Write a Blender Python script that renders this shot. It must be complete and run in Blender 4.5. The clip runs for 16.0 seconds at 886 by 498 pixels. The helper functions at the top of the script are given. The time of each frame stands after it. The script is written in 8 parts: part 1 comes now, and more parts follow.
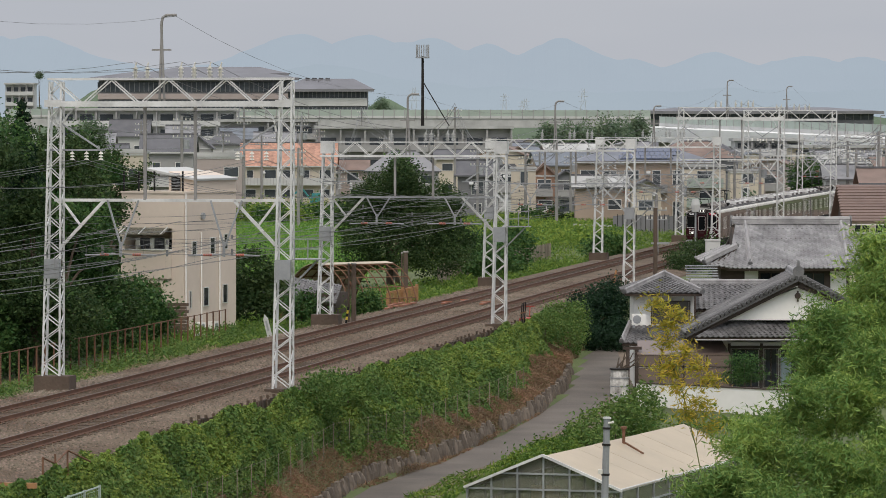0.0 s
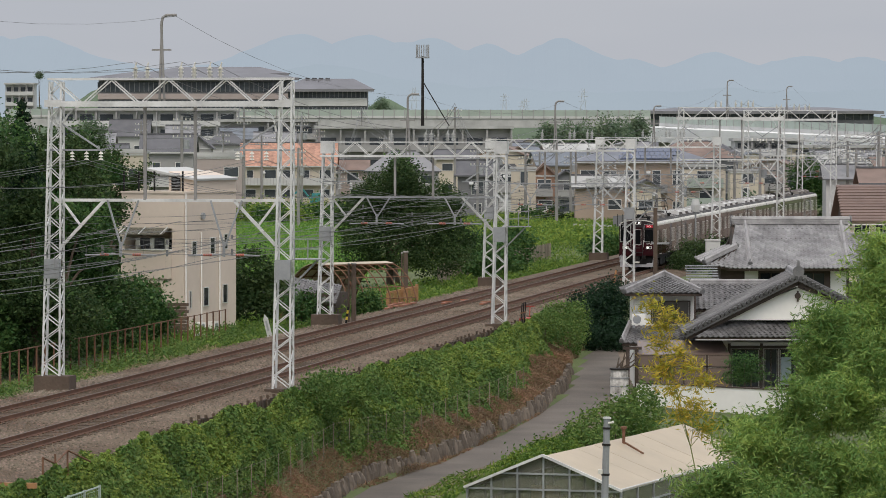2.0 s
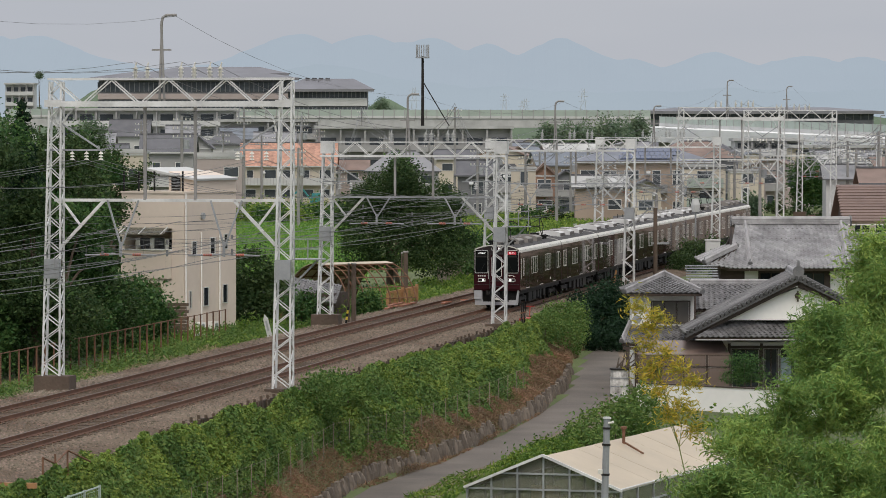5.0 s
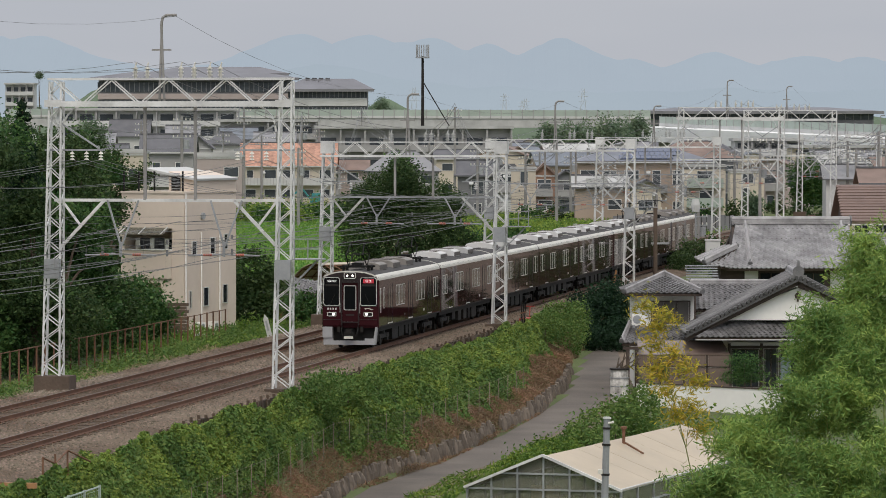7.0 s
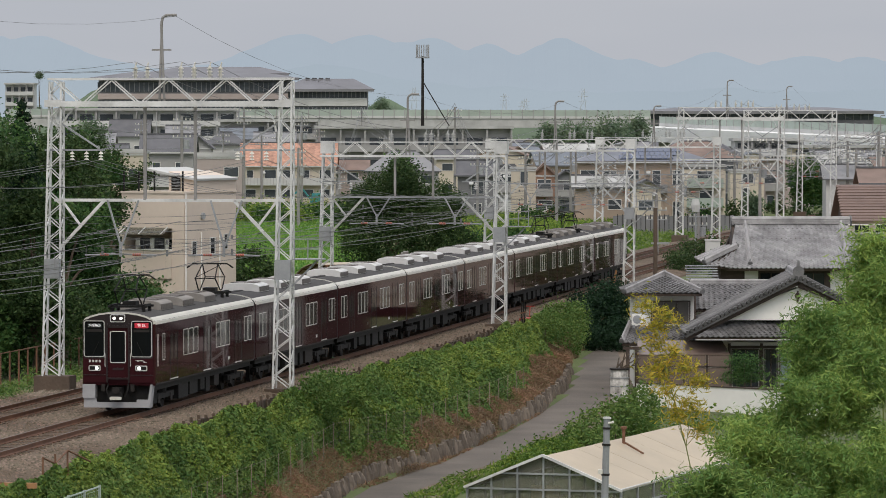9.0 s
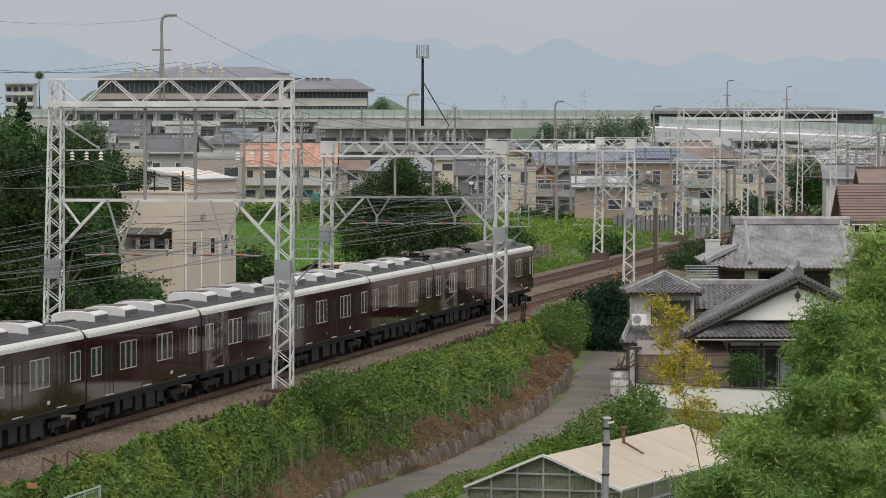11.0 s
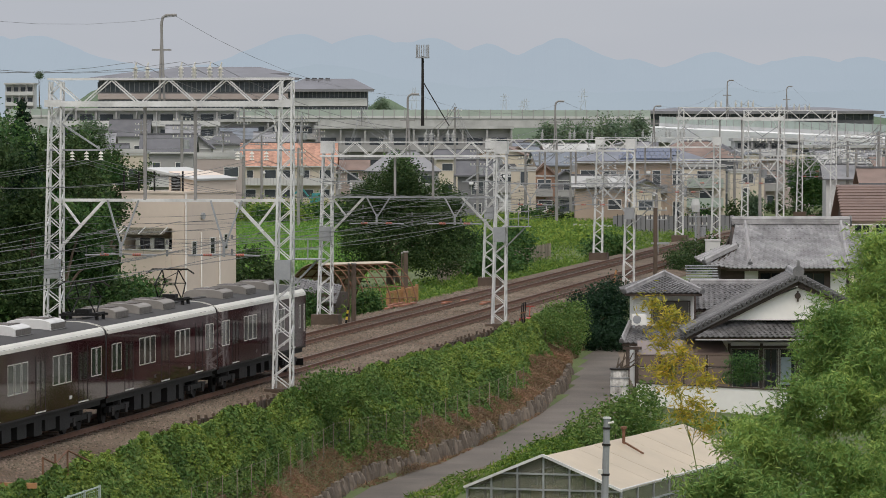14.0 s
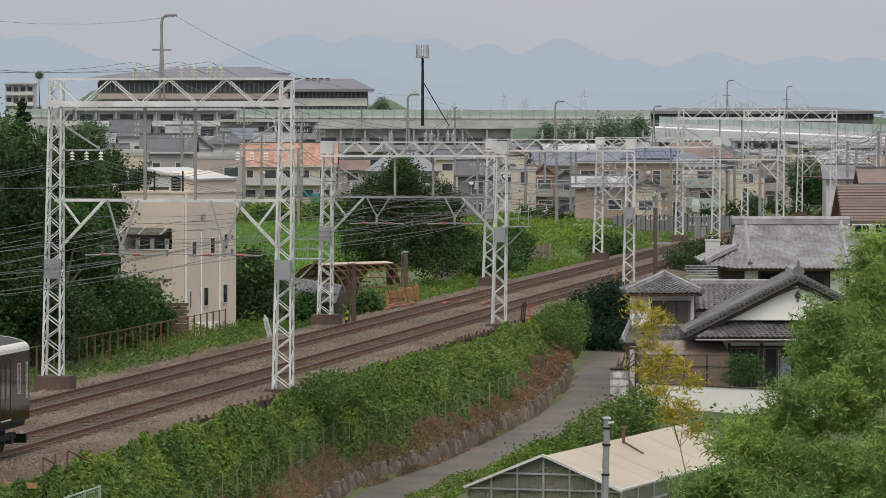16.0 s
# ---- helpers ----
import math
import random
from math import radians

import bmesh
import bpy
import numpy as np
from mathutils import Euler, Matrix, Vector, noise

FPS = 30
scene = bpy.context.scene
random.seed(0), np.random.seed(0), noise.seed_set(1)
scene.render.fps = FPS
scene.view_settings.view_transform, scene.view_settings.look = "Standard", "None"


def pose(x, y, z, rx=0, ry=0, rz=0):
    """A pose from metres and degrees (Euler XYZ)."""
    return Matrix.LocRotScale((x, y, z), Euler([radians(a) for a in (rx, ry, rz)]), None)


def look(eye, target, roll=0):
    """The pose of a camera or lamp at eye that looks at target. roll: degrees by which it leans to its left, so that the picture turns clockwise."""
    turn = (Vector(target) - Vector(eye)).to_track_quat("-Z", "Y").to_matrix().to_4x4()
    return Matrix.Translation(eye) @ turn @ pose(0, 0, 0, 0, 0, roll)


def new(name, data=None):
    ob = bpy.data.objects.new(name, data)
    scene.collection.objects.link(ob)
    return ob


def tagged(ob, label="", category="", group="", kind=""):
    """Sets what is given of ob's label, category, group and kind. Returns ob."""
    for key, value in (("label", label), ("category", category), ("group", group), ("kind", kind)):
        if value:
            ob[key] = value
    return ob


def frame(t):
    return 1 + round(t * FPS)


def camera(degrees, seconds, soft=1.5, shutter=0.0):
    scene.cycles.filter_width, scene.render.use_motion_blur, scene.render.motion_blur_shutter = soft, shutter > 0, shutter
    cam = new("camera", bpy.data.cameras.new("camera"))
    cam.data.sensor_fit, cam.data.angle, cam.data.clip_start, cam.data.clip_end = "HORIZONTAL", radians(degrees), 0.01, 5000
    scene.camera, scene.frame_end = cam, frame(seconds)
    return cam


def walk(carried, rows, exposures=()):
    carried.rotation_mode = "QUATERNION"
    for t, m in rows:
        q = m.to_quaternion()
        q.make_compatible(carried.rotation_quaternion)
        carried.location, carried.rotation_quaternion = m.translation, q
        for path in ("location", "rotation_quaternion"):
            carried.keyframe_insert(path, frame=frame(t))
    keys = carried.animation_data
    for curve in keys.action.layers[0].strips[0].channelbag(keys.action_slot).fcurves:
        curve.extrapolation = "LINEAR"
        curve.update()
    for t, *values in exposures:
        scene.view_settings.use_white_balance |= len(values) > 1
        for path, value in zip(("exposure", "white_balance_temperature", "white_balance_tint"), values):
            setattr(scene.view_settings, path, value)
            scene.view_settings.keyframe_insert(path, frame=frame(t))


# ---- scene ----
# camera: still, far off and slightly above the line
cam = camera(11.32, 16.0, soft=0.7, shutter=0.12)
EYE = pose(0, 0, 10.45, 90 - 1.535)
walk(cam, [(0, EYE), (16, EYE)])

# hazy overcast daylight
world = bpy.data.worlds.new("sky")
scene.world = world
world.use_nodes = True
_n, _l = world.node_tree.nodes, world.node_tree.links
_sky = _n.new("ShaderNodeTexSky")
_sky.sky_type, _sky.sun_disc = "NISHITA", False
_sky.sun_elevation, _sky.sun_rotation = radians(57), radians(180)
_sky.dust_density, _sky.air_density, _sky.ozone_density = 4.0, 1.2, 2.0
_hs = _n.new("ShaderNodeHueSaturation")
_hs.inputs["Saturation"].default_value = 0.25
_l.new(_sky.outputs[0], _hs.inputs["Color"])
_cl = _n.new("ShaderNodeMix")
_cl.data_type = "RGBA"
_cl.inputs[0].default_value = 0.8
_l.new(_hs.outputs[0], _cl.inputs[6])
_tc = _n.new("ShaderNodeTexCoord")
_mp = _n.new("ShaderNodeMapping")
_mp.inputs["Scale"].default_value = (1.2, 1.2, 7)
_ns = _n.new("ShaderNodeTexNoise")
_ns.inputs["Scale"].default_value, _ns.inputs["Detail"].default_value = 3.0, 4
_l.new(_tc.outputs["Generated"], _mp.inputs[0])
_l.new(_mp.outputs[0], _ns.inputs["Vector"])
_rp = _n.new("ShaderNodeValToRGB")
_rp.color_ramp.elements[0].position, _rp.color_ramp.elements[0].color = 0.35, (5.3, 5.6, 6.25, 1)
_rp.color_ramp.elements[1].position, _rp.color_ramp.elements[1].color = 0.68, (6.25, 6.38, 6.8, 1)
_l.new(_ns.outputs[0], _rp.inputs[0])
_l.new(_rp.outputs[0], _cl.inputs[7])
_sp = _n.new("ShaderNodeSeparateXYZ")
_l.new(_tc.outputs["Generated"], _sp.inputs[0])
_up = _n.new("ShaderNodeMapRange")
_up.inputs[1].default_value, _up.inputs[2].default_value = 0.03, 0.9
_up.inputs[3].default_value, _up.inputs[4].default_value = 1.0, 2.1
_l.new(_sp.outputs[2], _up.inputs[0])
_ov = _n.new("ShaderNodeVectorMath")
_ov.operation = "SCALE"
_l.new(_cl.outputs[2], _ov.inputs[0])
_l.new(_up.outputs[0], _ov.inputs["Scale"])
_bg = _n["Background"]
_bg.inputs["Strength"].default_value = 0.1
_l.new(_ov.outputs[0], _bg.inputs["Color"])

sun = new("sun", bpy.data.lights.new("sun", "SUN"))
sun.data.energy, sun.data.angle, sun.data.color = 1.35, radians(22), (1.0, 0.89, 0.74)
sun.matrix_world = look((0, -57, 88), (0, 0, 0))
scene.view_settings.exposure = 0.0


# ---------------------------------------------------------------- materials
def mat(name, col, rough=0.8, var=0.25, scale=1.0, bump=0.2, metal=0.0, fine=14.0, tint=None, rand=0.0, island=0.0, spec=0.4):
    """Paint with broad stains and fine grain; tint: second colour of the stains."""
    m = bpy.data.materials.new(name)
    m.use_nodes = True
    n, l = m.node_tree.nodes, m.node_tree.links
    p = n["Principled BSDF"]
    p.inputs["Roughness"].default_value, p.inputs["Metallic"].default_value = rough, metal
    p.inputs["Specular IOR Level"].default_value = spec
    tc = n.new("ShaderNodeTexCoord")
    n1, n2 = n.new("ShaderNodeTexNoise"), n.new("ShaderNodeTexNoise")
    n1.inputs["Scale"].default_value, n1.inputs["Detail"].default_value = scale, 5
    n2.inputs["Scale"].default_value, n2.inputs["Detail"].default_value = scale * fine, 3
    geo = n.new("ShaderNodeNewGeometry")
    for q in (n1, n2):
        l.new(geo.outputs["Position"] if name.startswith("w_") else tc.outputs["Object"], q.inputs["Vector"])
    mx = n.new("ShaderNodeMix")
    mx.data_type = "RGBA"
    dark = tint or tuple(c * (1 - var) for c in col)
    lite = tuple(min(1, c * (1 + 0.5 * var)) for c in col)
    mx.inputs[6].default_value, mx.inputs[7].default_value = (*dark, 1), (*lite, 1)
    sm = n.new("ShaderNodeMath")
    sm.operation = "MULTIPLY_ADD"
    sm.inputs[1].default_value = 0.45
    l.new(n2.outputs[0], sm.inputs[0])
    half = n.new("ShaderNodeMapRange")
    half.inputs[1].default_value, half.inputs[2].default_value = 0.3, 0.72
    half.inputs[3].default_value, half.inputs[4].default_value = -0.1, 0.75
    l.new(n1.outputs[0], half.inputs[0])
    l.new(half.outputs[0], sm.inputs[2])
    l.new(sm.outputs[0], mx.inputs[0])
    out = mx.outputs[2]
    if rand or island:
        src = n.new("ShaderNodeObjectInfo").outputs["Random"] if rand else geo.outputs["Random Per Island"]
        hv = n.new("ShaderNodeHueSaturation")
        mr = n.new("ShaderNodeMapRange")
        amt = rand or island
        mr.inputs[3].default_value, mr.inputs[4].default_value = 1 - amt, 1 + amt
        l.new(src, mr.inputs[0])
        l.new(mr.outputs[0], hv.inputs["Value"])
        if island:
            mh = n.new("ShaderNodeMapRange")
            mh.inputs[3].default_value, mh.inputs[4].default_value = 0.5 + 0.03, 0.5 - 0.03
            l.new(src, mh.inputs[0])
            l.new(mh.outputs[0], hv.inputs["Hue"])
        l.new(out, hv.inputs["Color"])
        out = hv.outputs[0]
    l.new(out, p.inputs["Base Color"])
    if bump:
        b = n.new("ShaderNodeBump")
        b.inputs["Strength"].default_value, b.inputs["Distance"].default_value = bump, 0.05
        l.new(n2.outputs[0], b.inputs["Height"])
        l.new(b.outputs[0], p.inputs["Normal"])
    return m


def leaf_mat(name, col, var=0.35):
    m = mat(name, col, 0.6, 0.45, 0.3, 0.0, island=var, fine=10, spec=0.15, tint=(col[0] * 0.45, col[1] * 0.6, col[2] * 0.6))
    n, l = m.node_tree.nodes, m.node_tree.links
    p, o = n["Principled BSDF"], n["Material Output"]
    tr = n.new("ShaderNodeBsdfTranslucent")
    mix = n.new("ShaderNodeMixShader")
    mix.inputs[0].default_value = 0.25
    src = p.inputs["Base Color"].links[0].from_socket
    l.new(src, tr.inputs["Color"])
    l.new(p.outputs[0], mix.inputs[1])
    l.new(tr.outputs[0], mix.inputs[2])
    l.new(mix.outputs[0], o.inputs["Surface"])
    return m


def glass_mat(name, col=(0.02, 0.025, 0.03), rough=0.05):
    m = mat(name, col, rough, 0.3, 0.4, 0.0, spec=0.4)
    return m


M = {
    "grass": mat("w_grass", (0.095, 0.12, 0.04), 0.95, 0.5, 0.08, 0.5, fine=22),
    "paddy": mat("w_paddy", (0.115, 0.19, 0.04), 0.9, 0.25, 0.06, 0.4, fine=40),
    "asphalt": mat("w_asphalt", (0.12, 0.102, 0.086), 0.9, 0.4, 0.3, 0.2, fine=30),
    "ballast": mat("w_ballast", (0.155, 0.13, 0.1), 0.95, 0.6, 0.16, 0.8, fine=24, tint=(0.11, 0.075, 0.05), island=0.55),
    "ballast_bed": mat("w_ballast_bed", (0.12, 0.088, 0.06), 0.95, 0.6, 0.16, 1.0, fine=60, tint=(0.065, 0.043, 0.027)),
    "rail": mat("w_rail", (0.12, 0.053, 0.027), 0.7, 0.4, 2.0, 0.2),
    "rail_top": mat("w_rail_top", (0.13, 0.095, 0.075), 0.5, 0.3, 2.0, 0.05, metal=0.3),
    "sleeper": mat("w_sleeper", (0.085, 0.06, 0.043), 0.9, 0.4, 1.0, 0.4, rand=0.2),
    "steel_white": mat("w_steel_white", (0.63, 0.63, 0.62), 0.6, 0.34, 0.8, 0.1, fine=12),
    "galv_pale": mat("w_galv_pale", (0.46, 0.46, 0.45), 0.6, 0.3, 1.0, 0.1, metal=0.1),
    "galv": mat("w_galv", (0.33, 0.34, 0.35), 0.55, 0.3, 1.0, 0.1, metal=0.3),
    "rust": mat("w_rust", (0.17, 0.085, 0.05), 0.85, 0.4, 1.5, 0.3),
    "concrete": mat("w_concrete", (0.36, 0.35, 0.33), 0.9, 0.3, 0.5, 0.3),
    "stone_brown": mat("w_stone_brown", (0.11, 0.08, 0.06), 0.9, 0.45, 0.6, 0.5),
    "maroon": mat("maroon_paint", (0.036, 0.0098, 0.0125), 0.045, 0.15, 0.3, 0.0, spec=0.075),
    "ivory": mat("ivory_paint", (0.62, 0.60, 0.54), 0.4, 0.12, 0.6, 0.0),
    "roof_grey": mat("train_roof_grey", (0.052, 0.049, 0.048), 0.85, 0.25, 0.5, 0.1),
    "ac_grey": mat("ac_grey", (0.24, 0.22, 0.20), 0.6, 0.3, 0.6, 0.05),
    "alu": mat("aluminium", (0.74, 0.73, 0.70), 0.35, 0.1, 1.0, 0.0, metal=0.5),
    "under": mat("underfloor_black", (0.006, 0.0055, 0.005), 0.8, 0.4, 1.0, 0.2),
    "under_grey": mat("underfloor_grey", (0.016, 0.013, 0.011), 0.8, 0.4, 1.0, 0.2),
    "glass": glass_mat("dark_glass"),
    "glass_cab": mat("cab_glass", (0.006, 0.007, 0.008), 0.05, 0.3, 0.4, 0.0, spec=0.12),
    "glass_train": glass_mat("train_glass", (0.03, 0.032, 0.028), 0.06),
    "beige": mat("w_beige_wall", (0.62, 0.53, 0.45), 0.85, 0.12, 0.25, 0.1),
    "white_wall": mat("w_white_wall", (0.84, 0.82, 0.78), 0.85, 0.12, 0.3, 0.1),
    "tile_grey": mat("w_tile_grey", (0.31, 0.303, 0.305), 0.6, 0.5, 0.8, 0.2, fine=5, island=0.16),
    "tile_ridge": mat("w_tile_ridge", (0.33, 0.32, 0.32), 0.6, 0.45, 1.5, 0.2),
    "tile_front": mat("w_tile_front", (0.155, 0.15, 0.15), 0.5, 0.55, 0.9, 0.25, fine=6, island=0.22),
    "ac_mesh": mat("ac_mesh", (0.13, 0.115, 0.105), 0.7, 0.4, 6.0, 0.1),
    "dark_wood": mat("w_dark_wood", (0.07, 0.05, 0.04), 0.7, 0.4, 1.0, 0.2),
    "plastic_sheet": mat("w_plastic_sheet", (0.44, 0.365, 0.265), 0.5, 0.15, 0.4, 0.05),
    "hedge": leaf_mat("w_hedge_leaf", (0.132, 0.198, 0.05), 0.18),
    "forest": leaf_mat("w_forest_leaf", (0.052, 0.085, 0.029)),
    "tree": leaf_mat("w_tree_leaf", (0.07, 0.135, 0.04)),
    "bamboo": leaf_mat("w_bamboo_leaf", (0.225, 0.315, 0.075), 0.25),
    "bamboo_yellow": leaf_mat("w_bamboo_yellow_leaf", (0.43, 0.345, 0.045)),
    "dry": leaf_mat("w_dry_grass", (0.25, 0.15, 0.09), 0.16),
    "grass_leaf": leaf_mat("w_grass_leaf", (0.13, 0.20, 0.035)),
    "conifer": leaf_mat("w_conifer_leaf", (0.02, 0.045, 0.022), 0.25),
    # leaf green paled, so that haze is in the colour itself
    "far_tree_hazy": leaf_mat("w_far_tree_hazy_leaf", (0.17, 0.22, 0.135), 0.15),
    "old_board": mat("w_old_board", (0.25, 0.21, 0.16), 0.9, 0.35, 0.8, 0.3, rand=0.25),
    "old_board_dark": mat("w_old_board_dark", (0.085, 0.06, 0.042), 0.9, 0.5, 1.2, 0.3, rand=0.35),
    "ballast_brown": mat("w_ballast_brown", (0.135, 0.098, 0.066), 0.95, 0.6, 0.3, 0.8, fine=24, tint=(0.075, 0.048, 0.03), island=0.5),
    "gauge_bed": mat("w_gauge_bed", (0.105, 0.074, 0.048), 0.95, 0.5, 0.25, 1.0, fine=50, tint=(0.05, 0.032, 0.02)),
    "tile_verge": mat("w_tile_verge", (0.085, 0.083, 0.083), 0.5, 0.5, 1.2, 0.2),
    "stone_wall": mat("w_stone_wall", (0.135, 0.11, 0.088), 0.9, 0.45, 1.2, 0.5, rand=0.3),
    "tile_dark": mat("w_tile_dark", (0.17, 0.168, 0.168), 0.6, 0.5, 1.2, 0.2),
    "curtain": mat("w_curtain", (0.35, 0.42, 0.45), 0.9, 0.2, 3.0, 0.1),
    "glass_dim": glass_mat("dim_glass", (0.10, 0.09, 0.08), 0.15),
    "brown_sheet": mat("w_brown_sheet", (0.17, 0.125, 0.105), 0.3, 0.2, 0.6, 0.0),
    "roof_brown": mat("w_roof_brown", (0.17, 0.115, 0.095), 0.6, 0.2, 0.8, 0.1),
    "pale_grass": leaf_mat("w_pale_grass", (0.34, 0.27, 0.16), 0.2),
    "stained_white": mat("w_stained_white", (0.62, 0.60, 0.57), 0.85, 0.7, 2.2, 0.3, fine=4, tint=(0.12, 0.11, 0.10)),
    "straw": mat("w_straw", (0.5, 0.42, 0.28), 0.9, 0.35, 2.0, 0.2),
    "cloth_dark": mat("w_cloth_dark", (0.05, 0.05, 0.06), 0.9, 0.3, 3.0, 0.1),
    "culm": mat("w_culm", (0.20, 0.22, 0.06), 0.5, 0.3, 2.0, 0.1),
    # darker leaf for alternate stems, with the thicket's inner shade in its colour
    "bamboo_dark": leaf_mat("w_bamboo_dark_leaf", (0.175, 0.26, 0.065), 0.25),
    "maroon_dark": mat("maroon_shadow_paint", (0.02, 0.012, 0.012), 0.35, 0.2, 1.0, 0.0),
    "skirt_grey": mat("skirt_grey", (0.34, 0.34, 0.35), 0.6, 0.25, 1.0, 0.05),
    "ac_pale": mat("ac_pale", (0.62, 0.61, 0.60), 0.6, 0.25, 0.6, 0.05),
    "tail": mat("tail_lens", (0.10, 0.02, 0.02), 0.2, 0.2, 1.0, 0.0),
    "t_white": mat("w_town_white", (0.52, 0.52, 0.51), 0.85, 0.15, 0.2, 0.0),
    "viaduct_white": mat("w_viaduct_white", (0.74, 0.74, 0.73), 0.8, 0.1, 0.1, 0.0),
    "t_cream": mat("w_town_cream", (0.55, 0.49, 0.40), 0.85, 0.15, 0.2, 0.0),
    "t_grey": mat("w_town_grey", (0.33, 0.325, 0.32), 0.85, 0.18, 0.2, 0.0),
    "t_tan": mat("w_town_tan", (0.38, 0.30, 0.24), 0.85, 0.18, 0.2, 0.0),
    "t_brown": mat("w_town_brown", (0.27, 0.16, 0.115), 0.85, 0.2, 0.2, 0.0),
    "t_rose": mat("w_town_rose", (0.40, 0.34, 0.32), 0.85, 0.15, 0.2, 0.0),
    "t_slate": mat("w_town_slate", (0.19, 0.19, 0.20), 0.8, 0.2, 0.2, 0.0),
    "t_glass": mat("w_town_glass", (0.07, 0.08, 0.09), 0.25, 0.4, 0.25, 0.0, spec=0.3),
    "r_grey": mat("w_roof_grey", (0.24, 0.24, 0.25), 0.7, 0.3, 0.5, 0.1),
    "r_dark": mat("w_roof_dark", (0.12, 0.12, 0.13), 0.7, 0.3, 0.5, 0.1),
    "r_blue": mat("w_roof_blue", (0.17, 0.19, 0.22), 0.65, 0.3, 0.5, 0.1),
    "r_brown": mat("w_roof_town_brown", (0.21, 0.15, 0.125), 0.7, 0.3, 0.5, 0.1),
    "r_slate": mat("w_roof_slate_far", (0.17, 0.17, 0.185), 0.7, 0.2, 0.1, 0.0),
    "r_pale": mat("w_roof_pale", (0.42, 0.42, 0.41), 0.8, 0.25, 0.3, 0.1),
    "r_orange": mat("w_roof_orange", (0.45, 0.25, 0.18), 0.75, 0.5, 1.6, 0.2, fine=5),
    "r_solar": mat("w_roof_slate", (0.16, 0.17, 0.20), 0.5, 0.3, 0.5, 0.1),
    "solar": mat("w_solar", (0.05, 0.065, 0.12), 0.2, 0.2, 0.5, 0.0),
    "barrier": mat("w_barrier", (0.36, 0.42, 0.37), 0.5, 0.2, 0.1, 0.0),
    "pylon": mat("w_pylon", (0.42, 0.46, 0.50), 0.7, 0.1, 0.1, 0.0),
    "galv_pole": mat("w_pole", (0.27, 0.26, 0.25), 0.85, 0.25, 0.5, 0.1),
    "plank": mat("w_plank", (0.30, 0.13, 0.08), 0.85, 0.3, 1.0, 0.2),
    "hazard_yellow": mat("w_hazard_yellow", (0.65, 0.48, 0.05), 0.6, 0.2, 1.0, 0.0),
    "red": mat("w_red", (0.35, 0.05, 0.035), 0.6, 0.3, 1.0, 0.1),
    "teal": mat("w_teal", (0.05, 0.25, 0.26), 0.5, 0.2, 1.0, 0.0),
    "dirt": mat("w_dirt", (0.17, 0.13, 0.095), 0.95, 0.4, 0.5, 0.4, fine=20),
    "meadow": leaf_mat("w_meadow_leaf", (0.19, 0.27, 0.05)),
    "rice": leaf_mat("w_rice_leaf", (0.15, 0.27, 0.05), 0.15),
    "hedge_light": leaf_mat("w_hedge_light_leaf", (0.185, 0.245, 0.05), 0.18),
    "bark": mat("w_bark", (0.10, 0.075, 0.055), 0.9, 0.4, 3.0, 0.5),
    "wood_orange": mat("w_wood_orange", (0.38, 0.2, 0.09), 0.8, 0.25, 1.5, 0.2),
    "porcelain": mat("w_porcelain", (0.42, 0.12, 0.08), 0.3, 0.2, 2.0, 0.0),
    "wire": mat("w_wire", (0.16, 0.16, 0.16), 0.6, 0.2, 1.0, 0.0),
}


def film_mat():
    """Cloudy plastic film: partly clear, partly milky."""
    m = mat("w_film", (0.3, 0.29, 0.25), 0.25, 0.3, 0.5, 0.0)
    n, l = m.node_tree.nodes, m.node_tree.links
    tr, mx = n.new("ShaderNodeBsdfTransparent"), n.new("ShaderNodeMixShader")
    tr.inputs[0].default_value = (0.85, 0.87, 0.82, 1)
    mx.inputs[0].default_value = 0.68
    l.new(n["Principled BSDF"].outputs[0], mx.inputs[1])
    l.new(tr.outputs[0], mx.inputs[2])
    l.new(mx.outputs[0], n["Material Output"].inputs["Surface"])
    return m


M["film"] = film_mat()


def glow(name, col, strength):
    m = bpy.data.materials.new(name)
    m.use_nodes = True
    p = m.node_tree.nodes["Principled BSDF"]
    p.inputs["Base Color"].default_value = (*col, 1)
    p.inputs["Emission Color"].default_value = (*col, 1)
    p.inputs["Emission Strength"].default_value = strength
    return m


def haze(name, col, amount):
    """Distant slope with the haze painted on as emission over a dim base."""
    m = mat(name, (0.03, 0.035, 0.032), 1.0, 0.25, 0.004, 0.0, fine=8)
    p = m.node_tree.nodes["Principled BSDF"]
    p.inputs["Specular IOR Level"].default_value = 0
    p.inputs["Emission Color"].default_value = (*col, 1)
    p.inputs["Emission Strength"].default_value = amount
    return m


# blue-grey haze of both ridges, given as their own glow
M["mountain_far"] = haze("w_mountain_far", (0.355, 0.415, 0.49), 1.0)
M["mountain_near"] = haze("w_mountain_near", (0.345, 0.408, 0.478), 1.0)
M["hill"] = mat("w_hill", (0.09, 0.13, 0.075), 0.95, 0.4, 0.02, 0.3, fine=20)
M["lamp_on"] = glow("headlamp_glow", (1.0, 0.98, 0.92), 3.0)
M["sign_white"] = glow("sign_white_glow", (0.9, 0.9, 0.9), 0.5)
M["sign_red"] = glow("sign_red_glow", (0.5, 0.025, 0.045), 0.12)


